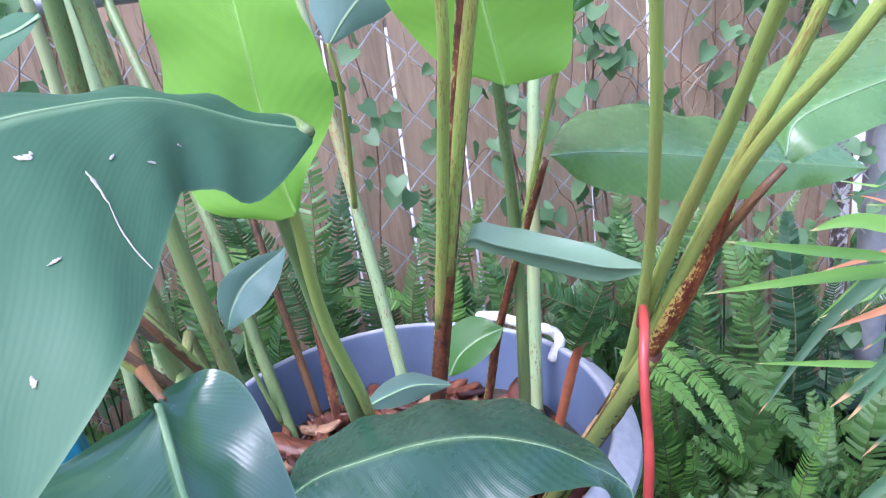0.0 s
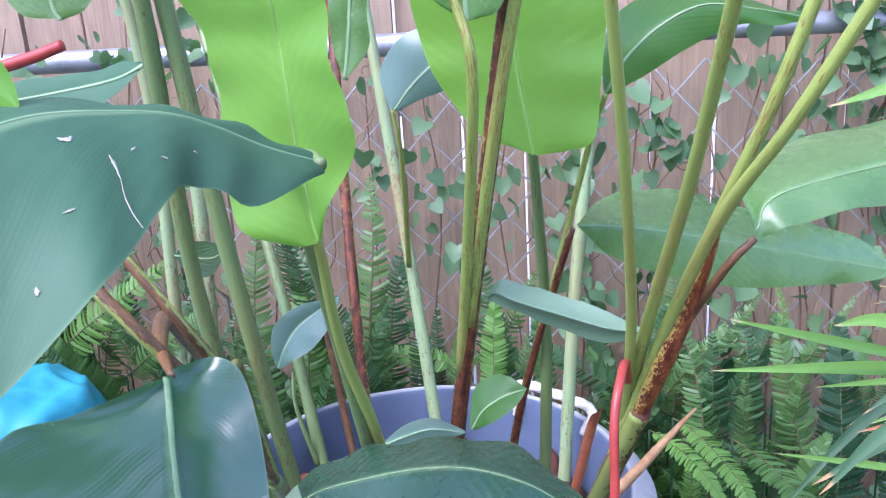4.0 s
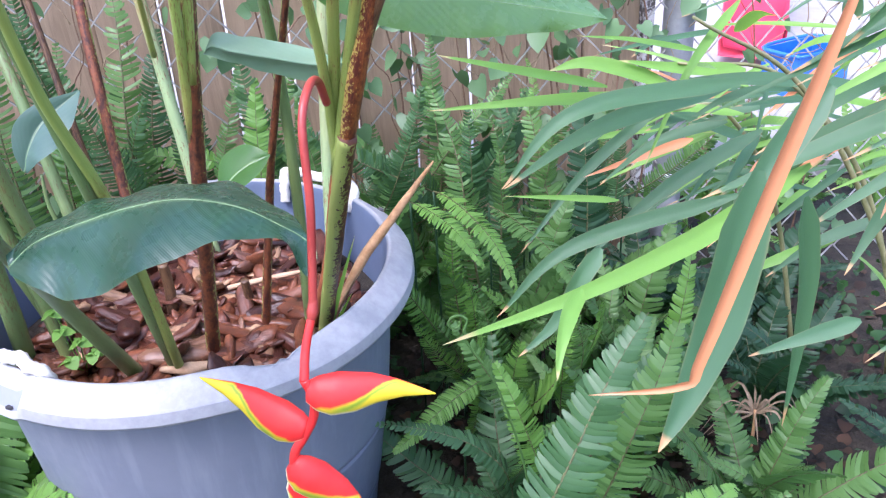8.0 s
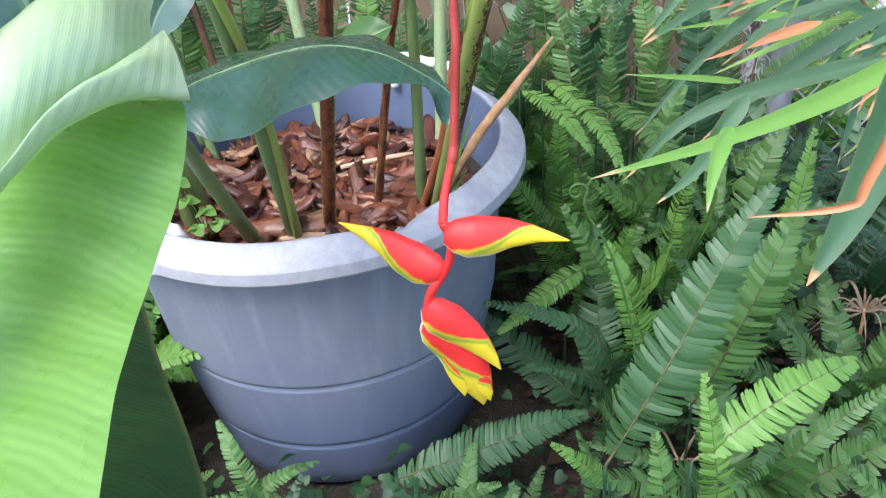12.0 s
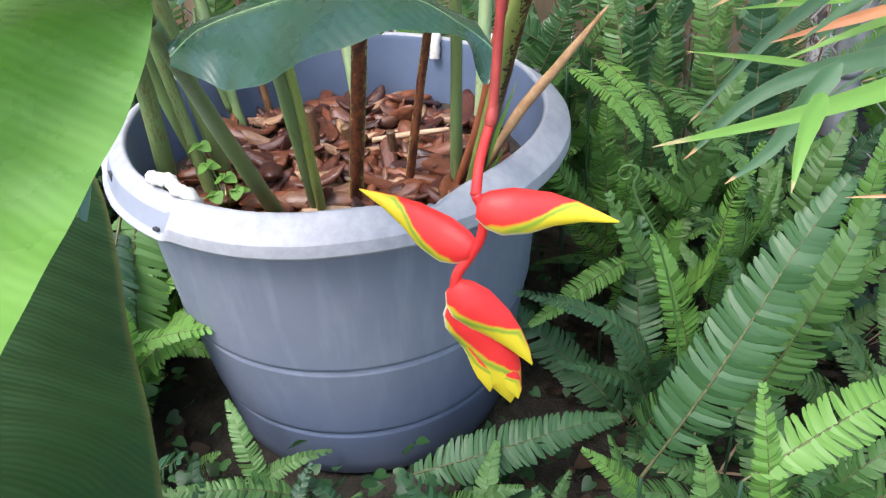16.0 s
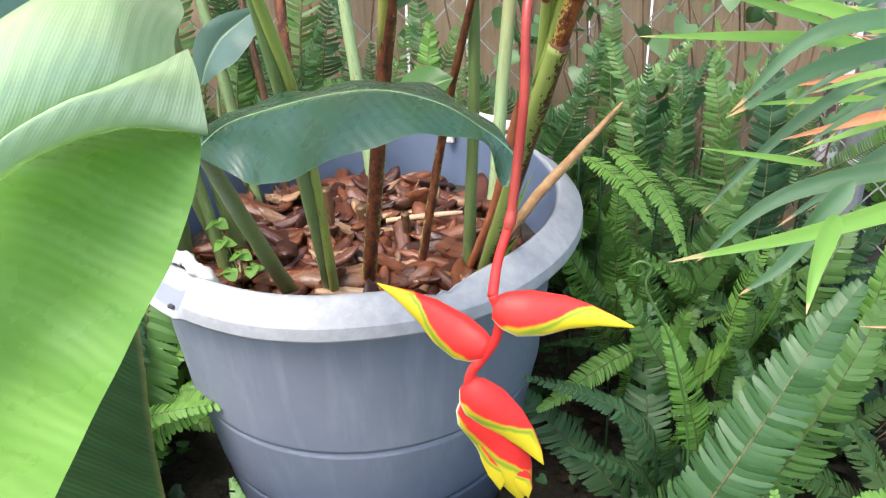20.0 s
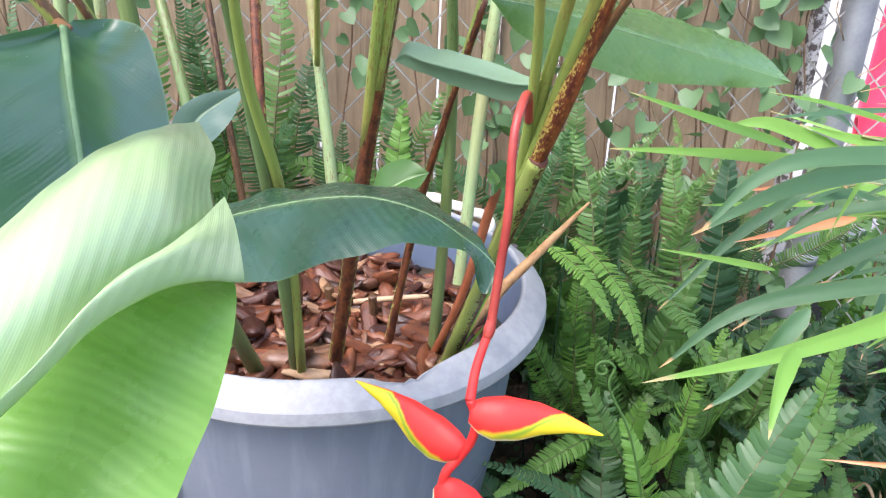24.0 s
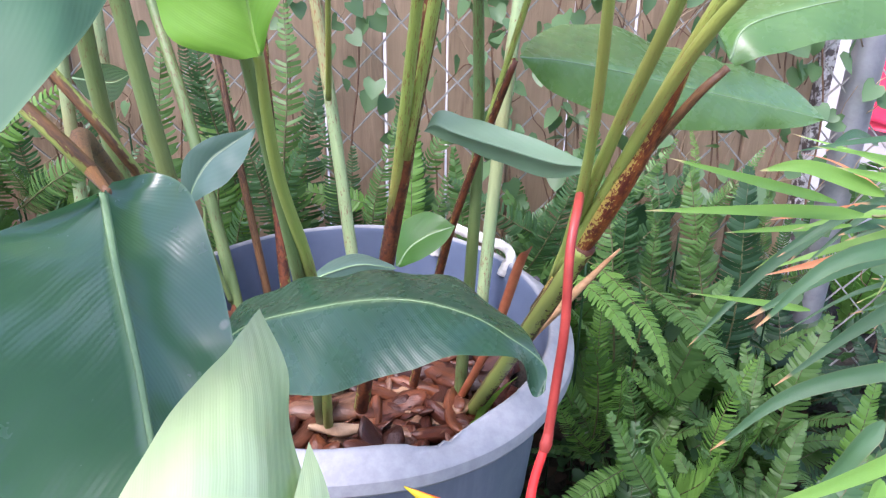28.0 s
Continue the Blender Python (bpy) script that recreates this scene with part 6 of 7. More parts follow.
    # fronds that stand and hang along the wire
    for i in range(64):
        x = rng.uniform(-1.05, 0.16) if i < 46 else rng.uniform(0.2, 0.72)
        z = rng.uniform(0.12, 0.42) if x < -0.1 else rng.uniform(0.08, 0.3)
        y = rng.uniform(0.33, 0.43)
        h = rng.uniform(0.20, 0.36) if x < 0.16 else rng.uniform(0.18, 0.28)
        lone_frond((x, y, z), (x + rng.gauss(0, 0.11), y + rng.uniform(-0.09, 0.01), z + h), (rng.gauss(0, 0.35), -1.0, 0.15), rng.choice(("mid", "mid", "shade", "shade")), rng.choice((5, 6, 6, 7)), "slender fern frond standing against the wire")


def pleated_leaf():
    """A broad strap leaf folded lengthwise into narrow pleats."""
    th = thing("strap_leaf_plant", "broad dark green pleated leaf by the fence", "plant")
    c = spline([(0.30, 0.425, 0.0), (0.375, 0.415, 0.26), (0.425, 0.405, 0.318), (0.470, 0.400, 0.365), (0.512, 0.398, 0.400)], 40)
    tang = np.gradient(c, axis=0)
    verts, faces, uvs = [], [], []
    m = 24
    for i in range(41):
        s = i / 40
        t = tang[i] / np.linalg.norm(tang[i])
        sd = np.cross(t, np.array([0.0, -1.0, 0.15]))
        sd /= np.linalg.norm(sd)
        w = 0.030 * min(1.0, max(0.06, (s - 0.32) / 0.25)) * min(1.0, (1.01 - s) / 0.3) ** 0.7
        for k in range(m + 1):
            u = -1 + 2 * k / m
            verts.append(c[i] + sd * w * u + np.array([0, -1.0, 0.2]) * w * (0.055 * (k % 2) + 0.12 * u * u))
            uvs.append((0.5 + 0.5 * u, s))
    for i in range(40):
        for k in range(m):
            a = i * (m + 1) + k
            faces.append((a, a + 1, a + m + 2, a + m + 1))
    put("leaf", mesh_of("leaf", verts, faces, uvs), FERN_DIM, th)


ferns()
pleated_leaf()

# ---------------- low growth and litter on the ground ----------------
def heart(size, cup=0.2, k=0):
    """Outline of a heart-shaped leaf, tip along y."""
    pts = [(0, 0), (0.30, -0.10), (0.50, 0.10), (0.48, 0.38), (0.28, 0.72), (0, 1.0), (-0.28, 0.72), (-0.48, 0.38), (-0.50, 0.10), (-0.30, -0.10)]
    v = [(0, 0.05, 0), (0, 0.35, 0), (0, 0.68, 0)] + [(x, y, cup * abs(x) + 0.06 * math.sin(y * 5 + k)) for x, y in pts[1:]]
    v = [(a * size, b * size, c * size) for a, b, c in v]
    f = [(0, 3, 4), (0, 4, 5, 1), (1, 5, 6, 2), (2, 6, 7), (2, 7, 8), (1, 2, 8, 9), (0, 1, 9, 10), (0, 10, 11)]
    return v, f


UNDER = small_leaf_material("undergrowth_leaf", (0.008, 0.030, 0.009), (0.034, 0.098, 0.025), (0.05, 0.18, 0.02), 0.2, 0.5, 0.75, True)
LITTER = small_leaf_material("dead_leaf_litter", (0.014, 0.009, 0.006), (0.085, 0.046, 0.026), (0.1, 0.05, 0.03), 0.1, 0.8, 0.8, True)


def scatter(name, label, category, count, material, zone, zr, size, seed, steep):
    rng = random.Random(seed)
    verts, faces = [], []
    hv, hf = heart(1.0)
    hv = np.array(hv)
    n = 0
    while n < count:
        x, y = rng.uniform(zone[0], zone[1]), rng.uniform(zone[2], zone[3])
        if math.hypot(x, y) < 0.25 or (math.hypot(x - 0.155, y + 0.93) < 0.3):
            continue
        if rng.random() > 0.35 + 0.9 * noise.noise((x * 5, y * 5, seed)):
            continue
        z = zr[0] + (zr[1] - zr[0]) * rng.random() ** 1.6
        m = np.array((pose(x, y, z, rng.gauss(0, steep), rng.gauss(0, steep), rng.uniform(0, 360)) @ Matrix.Scale(rng.uniform(*size), 4)))
        o = len(verts)
        verts += list(hv @ m[:3, :3].T + m[:3, 3])
        faces += [tuple(a + o for a in q) for q in hf]
        n += 1
    tagged(put(name, mesh_of(name, verts, faces), material), label, category, kind="stuff")


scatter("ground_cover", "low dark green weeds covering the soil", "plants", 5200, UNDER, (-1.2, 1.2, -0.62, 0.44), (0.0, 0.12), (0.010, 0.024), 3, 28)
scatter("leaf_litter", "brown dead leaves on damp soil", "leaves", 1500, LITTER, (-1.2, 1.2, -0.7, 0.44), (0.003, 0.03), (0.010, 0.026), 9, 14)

# ---------------- vines on the fence ----------------
VINE = small_leaf_material("vine_leaf", (0.055, 0.125, 0.055), (0.150, 0.255, 0.120), (0.13, 0.33, 0.08), 0.28, 0.42, 0.7)
TWIG = simple("vine_twig", (0.12, 0.06, 0.035), (0.26, 0.16, 0.10), 60, 0.8, 0.3, 0.001)
DRYVINE = simple("dry_vine", (0.22, 0.15, 0.09), (0.44, 0.34, 0.22), 60, 0.8, 0.3, 0.001)


def vines():
    hearts = []
    for k in range(4):
        v, f = heart(1.0, 0.15 + 0.1 * k, k)
        me = mesh_of("leaf", v, f)
        me.materials.append(VINE)
        hearts.append(me)
    rng = random.Random(31)
    runs = [(0.21, 0.45, 0.86, 28, 0.035), (0.34, 0.35, 0.8, 20, 0.04), (-0.46, 0.25, 0.95, 44, 0.12), (-0.64, 0.2, 0.9, 44, 0.12), (0.50, 0.10, 0.95, 48, 0.10), (0.58, 0.05, 1.05, 56, 0.10), (0.67, 0.08, 1.0, 56, 0.10), (0.73, 0.2, 1.05, 42, 0.08), (0.92, 0.05, 0.7, 26, 0.09), (1.08, 0.05, 0.6, 24, 0.10), (1.3, 0.05, 0.6, 24, 0.12), (0.40, 0.05, 0.72, 34, 0.07), (0.22, 0.3, 0.80, 30, 0.06), (0.10, 0.35, 0.86, 20, 0.06), (-0.02, 0.45, 0.92, 20, 0.06),
            (0.56, 0.5, 1.2, 30, 0.08), (0.68, 0.6, 1.25, 26, 0.08), (-0.12, 0.25, 0.85, 18, 0.06), (-0.30, 0.2, 0.9, 22, 0.08), (-0.5, 0.2, 0.95, 30, 0.1), (-0.7, 0.2, 0.95, 30, 0.1), (-0.95, 0.2, 1.0, 30, 0.12), (0.32, 0.10, 0.5, 16, 0.05), (0.30, 0.5, 0.95, 20, 0.06)]
    for x0, z0, z1, count, spread in runs:
        th = thing("climbing_vine", "heart-leaved green vine climbing the chain link", "vine", "vines on the fence")
        pts = [(x0 + spread * 0.6 * noise.noise((x0 * 9, z * 4, 1)), 0.452 + 0.008 * noise.noise((x0, z * 5, 4)), z) for z in np.linspace(0.0, z1, 9)]
        tube("vine_stem", pts, [0.0022, 0.0012], TWIG, th, 5, n=30)
        c = spline(pts, 60)
        for i in range(count):
            s = rng.random()
            z = z0 + (z1 - z0) * s
            p = c[min(60, int(60 * z / z1))]
            x = p[0] + rng.gauss(0, spread * 0.5)
            y = 0.445 - abs(rng.gauss(0, 0.014))
            size = rng.uniform(0.022, 0.044) * (0.8 if x0 < 0.3 else 0.95)
            put("leaf", hearts[rng.randrange(4)], None, th, m=pose(x, y, z + rng.gauss(0, 0.02), -62 + rng.gauss(0, 30), rng.gauss(0, 35), 180 + rng.gauss(0, 60)) @ Matrix.Diagonal((size, size, size, 1)))
    th = thing("dry_tendrils", "bare dry vine tendrils tangled in the chain link", "vine")
    for i in range(190):
        x, z = rng.choice((rng.uniform(-0.3, 0.5), rng.uniform(0.4, 0.8), rng.uniform(-1.0, -0.3), rng.uniform(0.82, 1.5))), rng.uniform(0.15, 0.75)
        pts = [(x, 0.455, z)]
        for k in range(5):
            x += rng.gauss(0, 0.02)
            z += rng.uniform(0.01, 0.06)
            pts.append((x, 0.452 + rng.gauss(0, 0.006), min(z, 0.95)))
        tube("tendril", pts, [0.0012, 0.0007], DRYVINE if i % 3 else TWIG, th, 4, n=16)


vines()

# ---------------- bamboo ----------------
def blade_material(name, a, b2, tip, glow, share):
    mt, nt, b = nodes_of(name)
    uv = coords(nt, "UV")
    sep = nt.nodes.new("ShaderNodeSeparateXYZ")
    nt.links.new(uv, sep.inputs[0])
    mp = nt.nodes.new("ShaderNodeMapping")
    mp.inputs["Scale"].default_value = (40, 1.2, 1)
    nt.links.new(uv, mp.inputs[0])
    lines = noise_tex(nt, 2.0, 3, 0.6, mp.outputs[0])
    n1 = noise_tex(nt, 25, 4, 0.6, coords(nt))
    info = nt.nodes.new("ShaderNodeObjectInfo")
    col = mixc(nt, mth(nt, "ADD", mth(nt, "MULTIPLY", lines, 0.6), mth(nt, "MULTIPLY", info.outputs["Random"], 0.4)), a, b2)
    end = ramp(nt, mth(nt, "ADD", sep.outputs[1], mth(nt, "MULTIPLY", n1, 0.12)), [(0.97, (0, 0, 0)), (1.03, (1, 1, 1))])
    col = mixc(nt, end, col, tip)
    side = ramp(nt, mth(nt, "ADD", mth(nt, "ABSOLUTE", mth(nt, "SUBTRACT", sep.outputs[0], 0.5)), mth(nt, "MULTIPLY", n1, 0.1)), [(0.5, (0, 0, 0)), (0.56, (1, 1, 1))])
    col = mixc(nt, mth(nt, "MULTIPLY", side, 0.2), col, tip)
    nt.links.new(col, b.inputs["Base Color"])
    b.inputs["Roughness"].default_value = 0.45
    bump(nt, b, lines, 0.25, 0.001)
    thin(nt, b, glow, share)
    return mt


BLADE = blade_material("bamboo_blade", (0.034, 0.094, 0.045), (0.072, 0.165, 0.070), (0.5, 0.3, 0.14), (0.12, 0.33, 0.06), 0.22)
BLADE_LIGHT = blade_material("bamboo_light_blade", (0.14, 0.31, 0.05), (0.21, 0.41, 0.08), (0.5, 0.42, 0.2), (0.30, 0.60, 0.07), 0.35)
BLADE_DRY = blade_material("bamboo_dry_blade", (0.52, 0.19, 0.07), (0.68, 0.30, 0.14), (0.62, 0.34, 0.18), (0.6, 0.25, 0.08), 0.25)
DRY_STRAW = simple("dry_straw", (0.13, 0.09, 0.05), (0.30, 0.22, 0.14), 60, 0.8, 0.3, 0.001)
CANE = simple("bamboo_cane", (0.16, 0.17, 0.06), (0.33, 0.31, 0.15), 30, 0.5, 0.2, 0.001)


def blade(pts, width, material, parent, facing=(0.0, -0.6, 0.8), fold=0.25, label=""):
    n, m = 22, 5
    c = spline(pts, n)
    tang = np.gradient(c, axis=0)
    verts, faces, uvs = [], [], []
    f0 = np.array(facing, dtype=float)
    for i in range(n + 1):
        s = i / n
        t = tang[i] / np.linalg.norm(tang[i])
        sd = np.cross(t, f0)
        sd /= np.linalg.norm(sd) + 1e-9
        up = np.cross(sd, t)
        w = width / 2 * min(1.0, (s / 0.16 + 0.12)) ** 0.7 * min(1.0, (1.005 - s) / 0.62) ** 0.8
        for k in range(m):
            u = -1 + 2 * k / (m - 1)
            verts.append(c[i] + sd * w * u + up * w * (fold * abs(u) + 0.12 * noise.noise((s * 5, u * 2 + c[0][0] * 30, c[0][2] * 20))))
            uvs.append((0.5 + 0.5 * u, s))
    for i in range(n):
        for k in range(m - 1):
            a = i * m + k
            faces.append((a, a + 1, a + m + 1, a + m))
    return put("leaf", mesh_of("leaf", verts, faces, uvs), material, parent, label)


def bamboo():
    th = thing("bamboo", "clump of slender bamboo with long arching leaves", "bamboo")
    canes = [[(0.95, -0.15, 0.0), (0.82, -0.18, 0.35), (0.66, -0.2, 0.62), (0.52, -0.22, 0.72)], [(0.9, -0.35, 0.0), (0.74, -0.42, 0.45), (0.58, -0.48, 0.72), (0.48, -0.52, 0.86)],
             [(1.0, -0.02, 0.0), (0.86, -0.05, 0.4), (0.7, -0.08, 0.6), (0.56, -0.1, 0.64)], [(0.8, -0.5, 0.0), (0.62, -0.58, 0.5), (0.48, -0.62, 0.8), (0.40, -0.65, 0.92)], [(1.05, 0.1, 0.0), (0.95, 0.05, 0.5), (0.86, 0.0, 0.85)],
             [(0.9, 0.12, 0.0), (0.80, 0.08, 0.35), (0.68, 0.02, 0.53), (0.6, 0.0, 0.55)]]
    for p in canes:
        tube("cane", p, [0.0045, 0.0032, 0.0015], CANE, th, 8, n=30)
    G, L, D = BLADE, BLADE_LIGHT, BLADE_DRY
    upper = [([(0.520, -0.440, 0.668), (0.430, -0.475, 0.642), (0.333, -0.520, 0.636), (0.240, -0.560, 0.639)], 0.0185, L),
             ([(0.493, -0.387, 0.715), (0.361, -0.405, 0.711), (0.305, -0.411, 0.661)], 0.017, G),
             ([(0.526, -0.300, 0.683), (0.396, -0.344, 0.673), (0.315, -0.370, 0.642)], 0.02, G),
             ([(0.484, -0.187, 0.638), (0.389, -0.205, 0.650), (0.278, -0.218, 0.656)], 0.016, L),
             ([(0.45, -0.2, 0.656), (0.355, -0.23, 0.69), (0.284, -0.248, 0.715)], 0.012, L),
             ([(0.400, -0.590, 0.740), (0.382, -0.603, 0.670), (0.363, -0.615, 0.628), (0.344, -0.626, 0.599)], 0.033, G),
             ([(0.492, -0.495, 0.745), (0.447, -0.51, 0.697), (0.414, -0.525, 0.643)], 0.024, G),
             ([(0.483, -0.5, 0.675), (0.494, -0.5, 0.599), (0.493, -0.5, 0.488)], 0.021, G),
             ([(0.352, -0.495, 0.652), (0.338, -0.500, 0.635), (0.318, -0.506, 0.606), (0.293, -0.515, 0.591)], 0.015, G)]
    lower = [([(0.322, -0.552, 0.660), (0.311, -0.568, 0.655), (0.302, -0.584, 0.646), (0.296, -0.598, 0.633)], 0.0125, L),
             ([(0.501, -0.380, 0.620), (0.366, -0.380, 0.590), (0.305, -0.380, 0.534)], 0.017, G),
             ([(0.502, -0.1, 0.486), (0.442, -0.1, 0.496), (0.37, -0.1, 0.507)], 0.01, L),
             ([(0.629, 0, 0.509), (0.565, 0, 0.493), (0.49, 0, 0.473)], 0.016, D),
             ([(0.465, -0.6, 0.648), (0.437, -0.6, 0.642), (0.402, -0.6, 0.634)], 0.012, G),
             ([(0.549, -0.1, 0.619), (0.466, -0.1, 0.648), (0.419, -0.1, 0.645)], 0.022, L),
             ([(0.637, -0.1, 0.625), (0.56, -0.1, 0.634), (0.495, -0.1, 0.649)], 0.02, L),
             ([(0.649, -0.1, 0.542), (0.6, -0.1, 0.566), (0.55, -0.1, 0.587)], 0.016, G),
             ([(0.39, -0.49, 0.908), (0.314, -0.5, 0.929), (0.263, -0.5, 0.92)], 0.014, L)]
    for p, w, mt in upper + lower:
        blade(p, w * 0.8, mt, th, (0.05, -0.75, 0.65), 0.3)
    blade([(0.392, -0.665, 0.86), (0.367, -0.66, 0.766), (0.345, -0.66, 0.686), (0.338, -0.658, 0.668), (0.300, -0.64, 0.655)], 0.0085, D, th, (0.2, -0.9, 0.3), 0.6, "bright orange dried bamboo leaf, bent over")
    rng = random.Random(77)
    for i in range(130):
        c = canes[rng.randrange(6)]
        s = spline(c, 20)[rng.randrange(9, 21)]
        far = rng.random() < 0.7
        ln = rng.uniform(0.12, 0.24)
        a = rng.gauss(math.pi, 0.75)
        b = np.array(s) + np.array([rng.uniform(0.0, 0.22), rng.uniform(0.0, 0.22) if far else 0.02, rng.uniform(-0.12, 0.03)])
        if b[1] < -0.42 and b[0] < 0.56:
            b[0] += 0.16
        d = np.array([math.cos(a), math.sin(a) * 0.7, rng.uniform(-0.5, 0.35)])
        q = b + d * ln * 0.55
        e = b + d * ln + np.array([0, 0, -0.25 * ln * rng.random()])
        if e[1] < -0.45 and e[0] < 0.45:
            continue
        mt = D if rng.random() < 0.08 else (L if rng.random() < 0.35 else G)
        blade([tuple(b), tuple(q), tuple(e)], rng.uniform(0.006, 0.016), mt, th, (rng.gauss(0, 0.4), -0.6, 0.75), 0.25)


bamboo()

# ---------------- tarpaulin bundle ----------------
def tarp():
    """A heap under a sheet: smooth stretched planes between creases, a hem that lies in folds on the ground."""
    th = thing("tarpaulin", "crumpled turquoise tarpaulin draped over a bundle", "tarpaulin")
    n, m = 120, 60
    verts, faces = [], []
    prof = [(0.0, 1.0), (0.35, 0.985), (0.72, 0.93), (0.92, 0.72), (1.0, 0.4), (1.02, 0.12), (1.10, 0.0)]
    for j in range(m + 1):
        s = j / m
        r0 = np.interp(s, np.linspace(0, 1, 7), [q[0] for q in prof])
        z0 = np.interp(s, np.linspace(0, 1, 7), [q[1] for q in prof])
        for i in range(n):
            a = 2 * math.pi * i / n
            c, e = math.cos(a), math.sin(a)
            crease = 1 - abs(noise.noise((c * 2.6 + 3, e * 2.6, s * 1.2)) * 2)
            fold = 1 + 0.14 * (crease - 0.6) * s + 0.12 * noise.noise((c * 1.4, e * 1.4, s * 2.0))
            x, y = 0.20 * r0 * fold * c, 0.17 * r0 * fold * e
            ridge = 0.035 * (0.5 - abs(noise.noise((x * 9, y * 9, 3)))) + 0.016 * (0.5 - abs(noise.noise((x * 24 + y * 9, y * 20, 5))))
            verts.append((x, y, max(0.0, 0.50 * z0 + ridge * (1 if z0 > 0.05 else 0))))
    for j in range(m):
        for i in range(n):
            a, b = j * n + i, j * n + (i + 1) % n
            faces.append((a, b, b + n, a + n))
    put("sheet", mesh_of("sheet", verts, faces), TARP, th)
    hem = [verts[(m - 14) * n + i] for i in range(0, n, 4)]
    v, f, _ = tube_data(np.array(hem + hem[:1]), [0.0035], 6, False)
    put("hem", mesh_of("hem", v, f), TARP, th, "rolled stitched hem")
    th.matrix_basis = pose(-0.60, 0.08, 0.0, 0, 0, 20)


tarp()

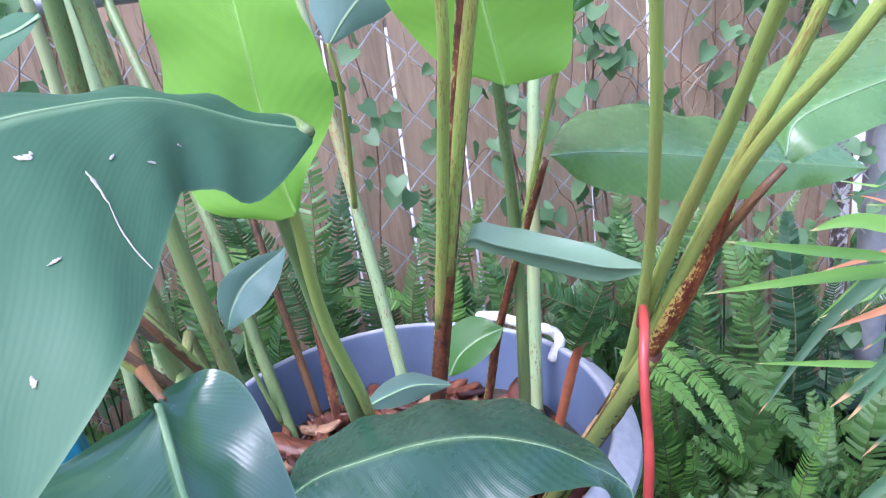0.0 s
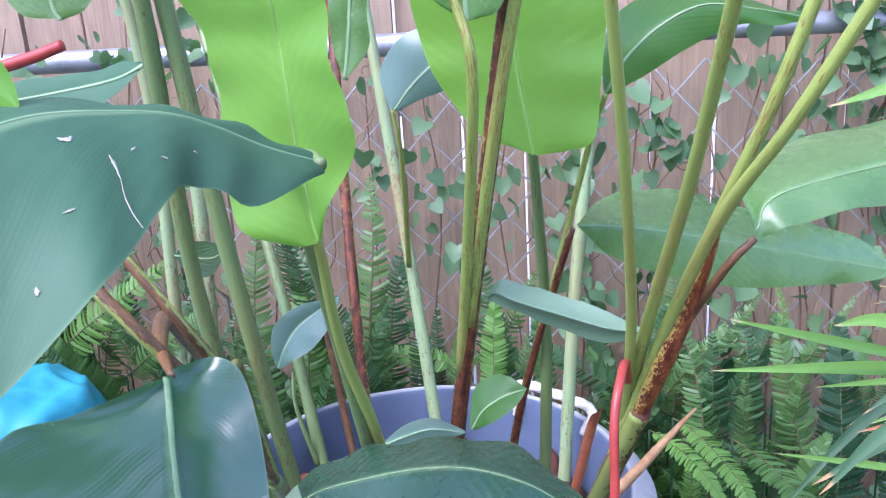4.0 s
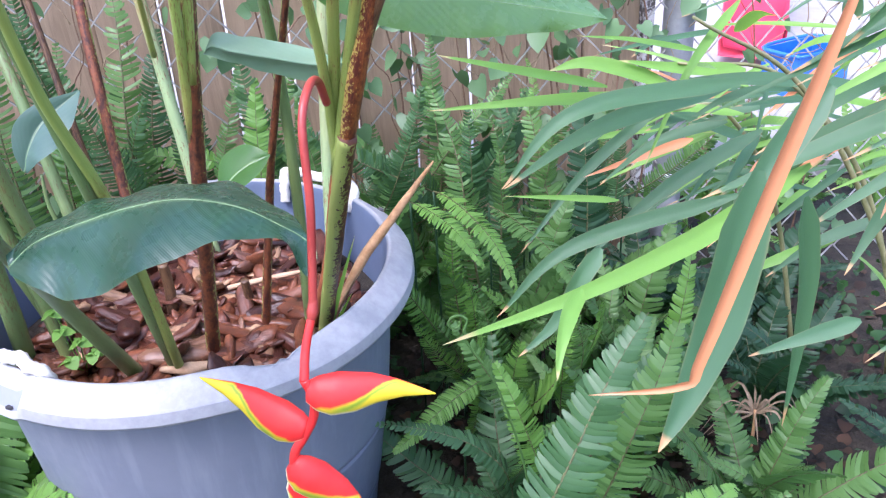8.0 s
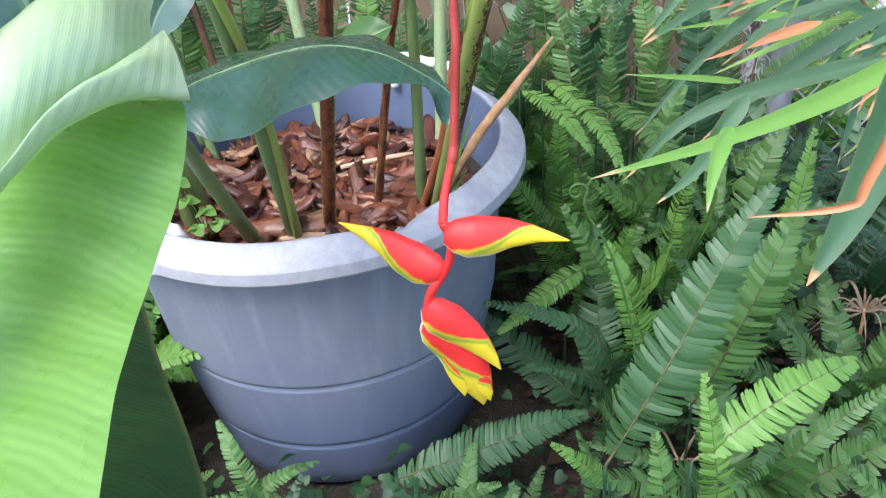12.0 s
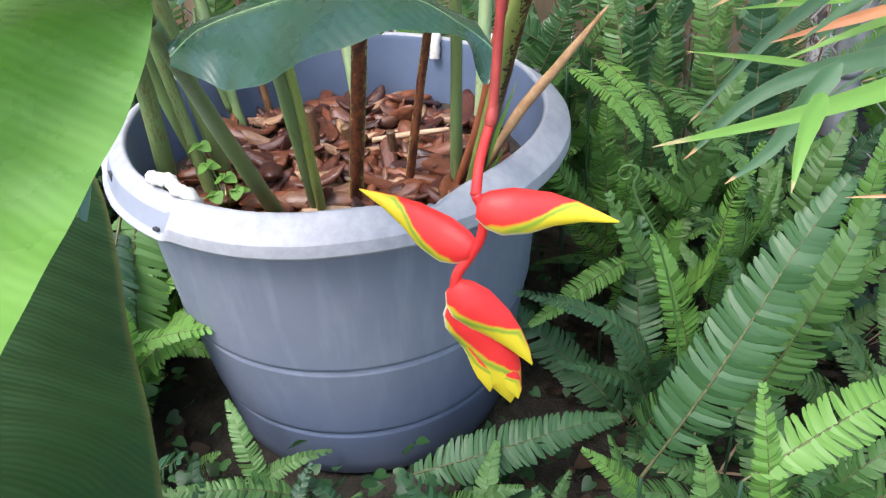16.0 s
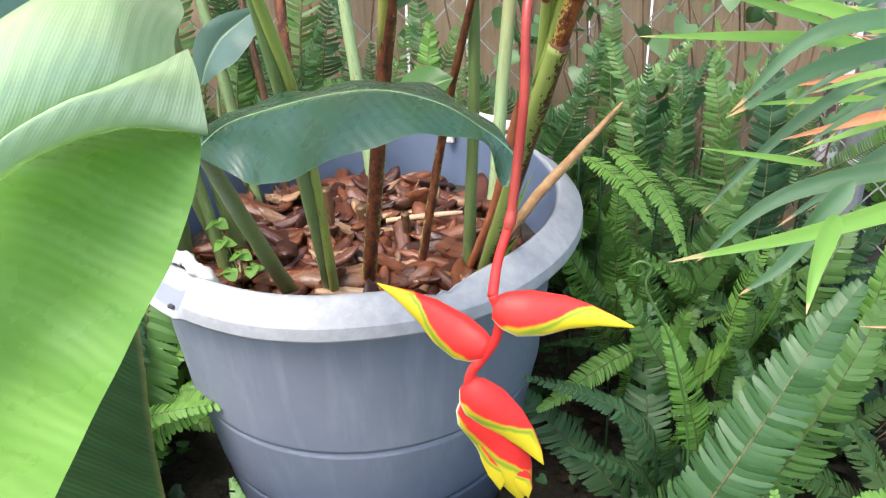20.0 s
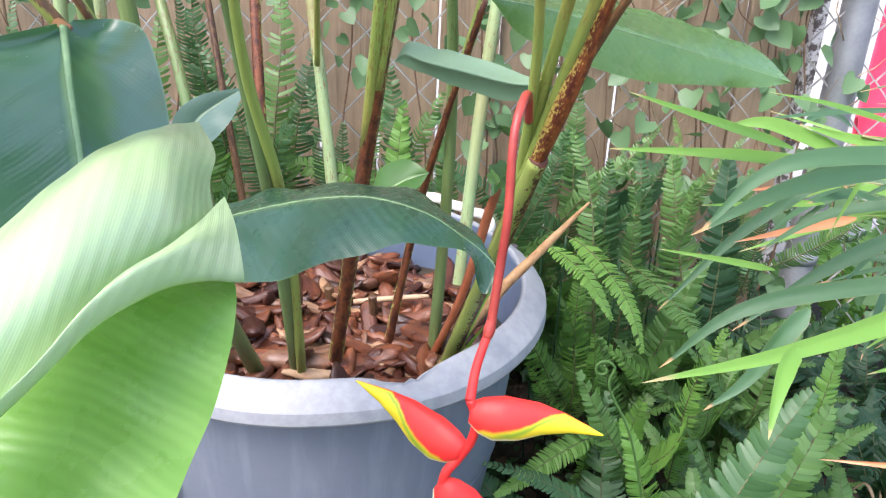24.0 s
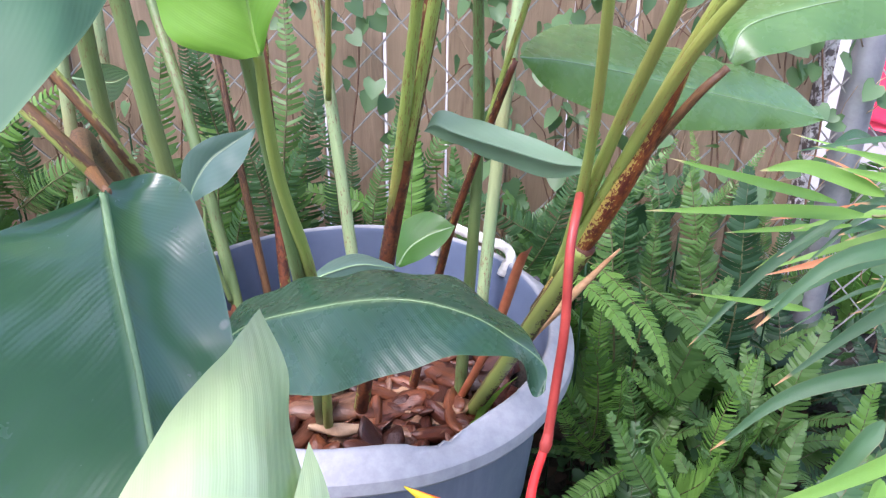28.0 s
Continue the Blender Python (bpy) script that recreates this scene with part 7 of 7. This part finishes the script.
# ---------------- small things ----------------
def small_things():
    sn = thing("seed_head", "small dried brown seed head on the ferns", "seed head")
    bm = bmesh.new()
    bmesh.ops.create_icosphere(bm, subdivisions=3, radius=0.011)
    for v in bm.verts:
        v.co *= 1 + 0.45 * noise.noise(v.co * 160)
    part("head", bm, DRY, sn)
    tube("stalk", [(0, 0.01, -0.33), (0.004, 0.006, -0.15), (0, 0, -0.006)], [0.0016], TWIG, sn, 5)
    sn.matrix_basis = pose(0.475, 0.40, 0.332)
    fd = thing("fern_fiddlehead", "pale green curled fern fiddlehead", "fern")
    pts = [(0.07, 0.03, 0), (0.062, 0.02, 0.2), (0.03, 0.005, 0.34), (0.0, 0, 0.405)]
    for i in range(14):
        a = i * 0.55
        r = 0.010 * (1 - i / 17)
        pts.append((0.0 - 0.008 + r * math.cos(a), 0.0, 0.425 + r * math.sin(a)))
    tube("crozier", pts, [0.0014, 0.0012, 0.0012], FERN, fd, 6, n=80)
    fd.matrix_basis = pose(0.29, -0.30, 0.055)
    # fallen twigs and a dry tuft under the bamboo
    rng = random.Random(8)
    for i in range(16):
        x, y, an = rng.uniform(0.05, 0.62), rng.uniform(-0.42, -0.15), rng.uniform(0, math.pi)
        if math.hypot(x, y) < 0.27:
            continue
        tw = thing("fallen_twig", "dry pale twig lying on the leaf litter", "twig", "twigs on the ground")
        ln = rng.uniform(0.04, 0.09)
        tube("twig", [(-ln * math.cos(an), -ln * math.sin(an), 0.012), (0.004, 0.003, 0.02), (ln * math.cos(an), ln * math.sin(an), 0.014)], [0.0022, 0.0018, 0.001], PALEWOOD if i % 3 else DRYVINE, tw, 5, n=10, wobble=0.3)
        tw.matrix_basis = pose(x, y, 0.012)
    dt = thing("dry_tuft", "dry straw-coloured tuft of dead bamboo leaves", "plant")
    for i in range(22):
        an, ln = rng.uniform(0, 2 * math.pi), rng.uniform(0.03, 0.11)
        blade([(0, 0, 0.10), (ln * 0.5 * math.cos(an), ln * 0.5 * math.sin(an), 0.10 + rng.uniform(-0.02, 0.03)), (ln * math.cos(an), ln * math.sin(an), 0.10 - rng.uniform(0.02, 0.10))], rng.uniform(0.0018, 0.0045), DRY_STRAW, dt)
    tube("stem", [(0, 0, 0), (0.003, 0.002, 0.06), (0, 0, 0.105)], [0.003, 0.002], DRY, dt, 6)
    dt.matrix_basis = pose(0.736, -0.050, 0.0)
    # short fronds at the tub's foot
    for i in range(12):
        an = radians(rng.uniform(215, 335))
        x, y = 0.27 * math.cos(an), 0.27 * math.sin(an)
        lone_frond((x, y, 0.01), (x + rng.uniform(-0.09, 0.09), y - rng.uniform(0.02, 0.08), rng.uniform(0.06, 0.12)), (rng.gauss(0, 0.4), -0.6, 0.8), rng.choice(("mid", "dim")), rng.choice((0, 2, 4)), "short fern frond at the foot of the tub")
    for i in range(46):
        x, y = rng.uniform(-0.36, 0.42), rng.uniform(-0.46, -0.255)
        an = rng.uniform(0, 2 * math.pi)
        ln = rng.uniform(0.10, 0.20)
        z0 = rng.uniform(0.01, 0.05)
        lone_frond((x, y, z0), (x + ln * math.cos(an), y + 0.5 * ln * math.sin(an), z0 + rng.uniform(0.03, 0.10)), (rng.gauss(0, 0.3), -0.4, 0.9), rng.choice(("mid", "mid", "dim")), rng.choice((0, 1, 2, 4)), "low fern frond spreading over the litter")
    # clover and grass blades in the tub
    cl = thing("clover_seedling", "small green clover seedling growing in the bark", "plant")
    for k, (x, y, z) in enumerate(((-0.125, -0.075, 0.372), (-0.145, -0.07, 0.385), (-0.11, -0.09, 0.362), (-0.135, -0.095, 0.36), (-0.155, -0.05, 0.40))):
        tube("stem", [(-0.13, -0.07, 0.325), ((x - 0.13) / 2, y, 0.35), (x, y, z)], [0.0008], FERN_LIGHT, cl, 4, n=6)
        for j in range(3):
            v, f = heart(0.017, 0.1, j)
            put("leaflet", mesh_of("leaflet", v, f), FERN_LIGHT, cl, m=pose(x, y, z, -20, 10, 120 * j + 30 * k))
    gr = thing("grass_tuft", "thin green grass blades growing in the tub", "grass")
    for p, w in (([(0.150, -0.085, 0.325), (0.172, -0.12, 0.41), (0.200, -0.17, 0.515)], 0.007), ([(0.145, -0.09, 0.325), (0.160, -0.13, 0.37), (0.168, -0.20, 0.415)], 0.010), ([(0.155, -0.08, 0.325), (0.175, -0.1, 0.38), (0.19, -0.14, 0.43)], 0.005)):
        blade(p, w, BLADE_LIGHT, gr, (0, -1, 0.3))


small_things()
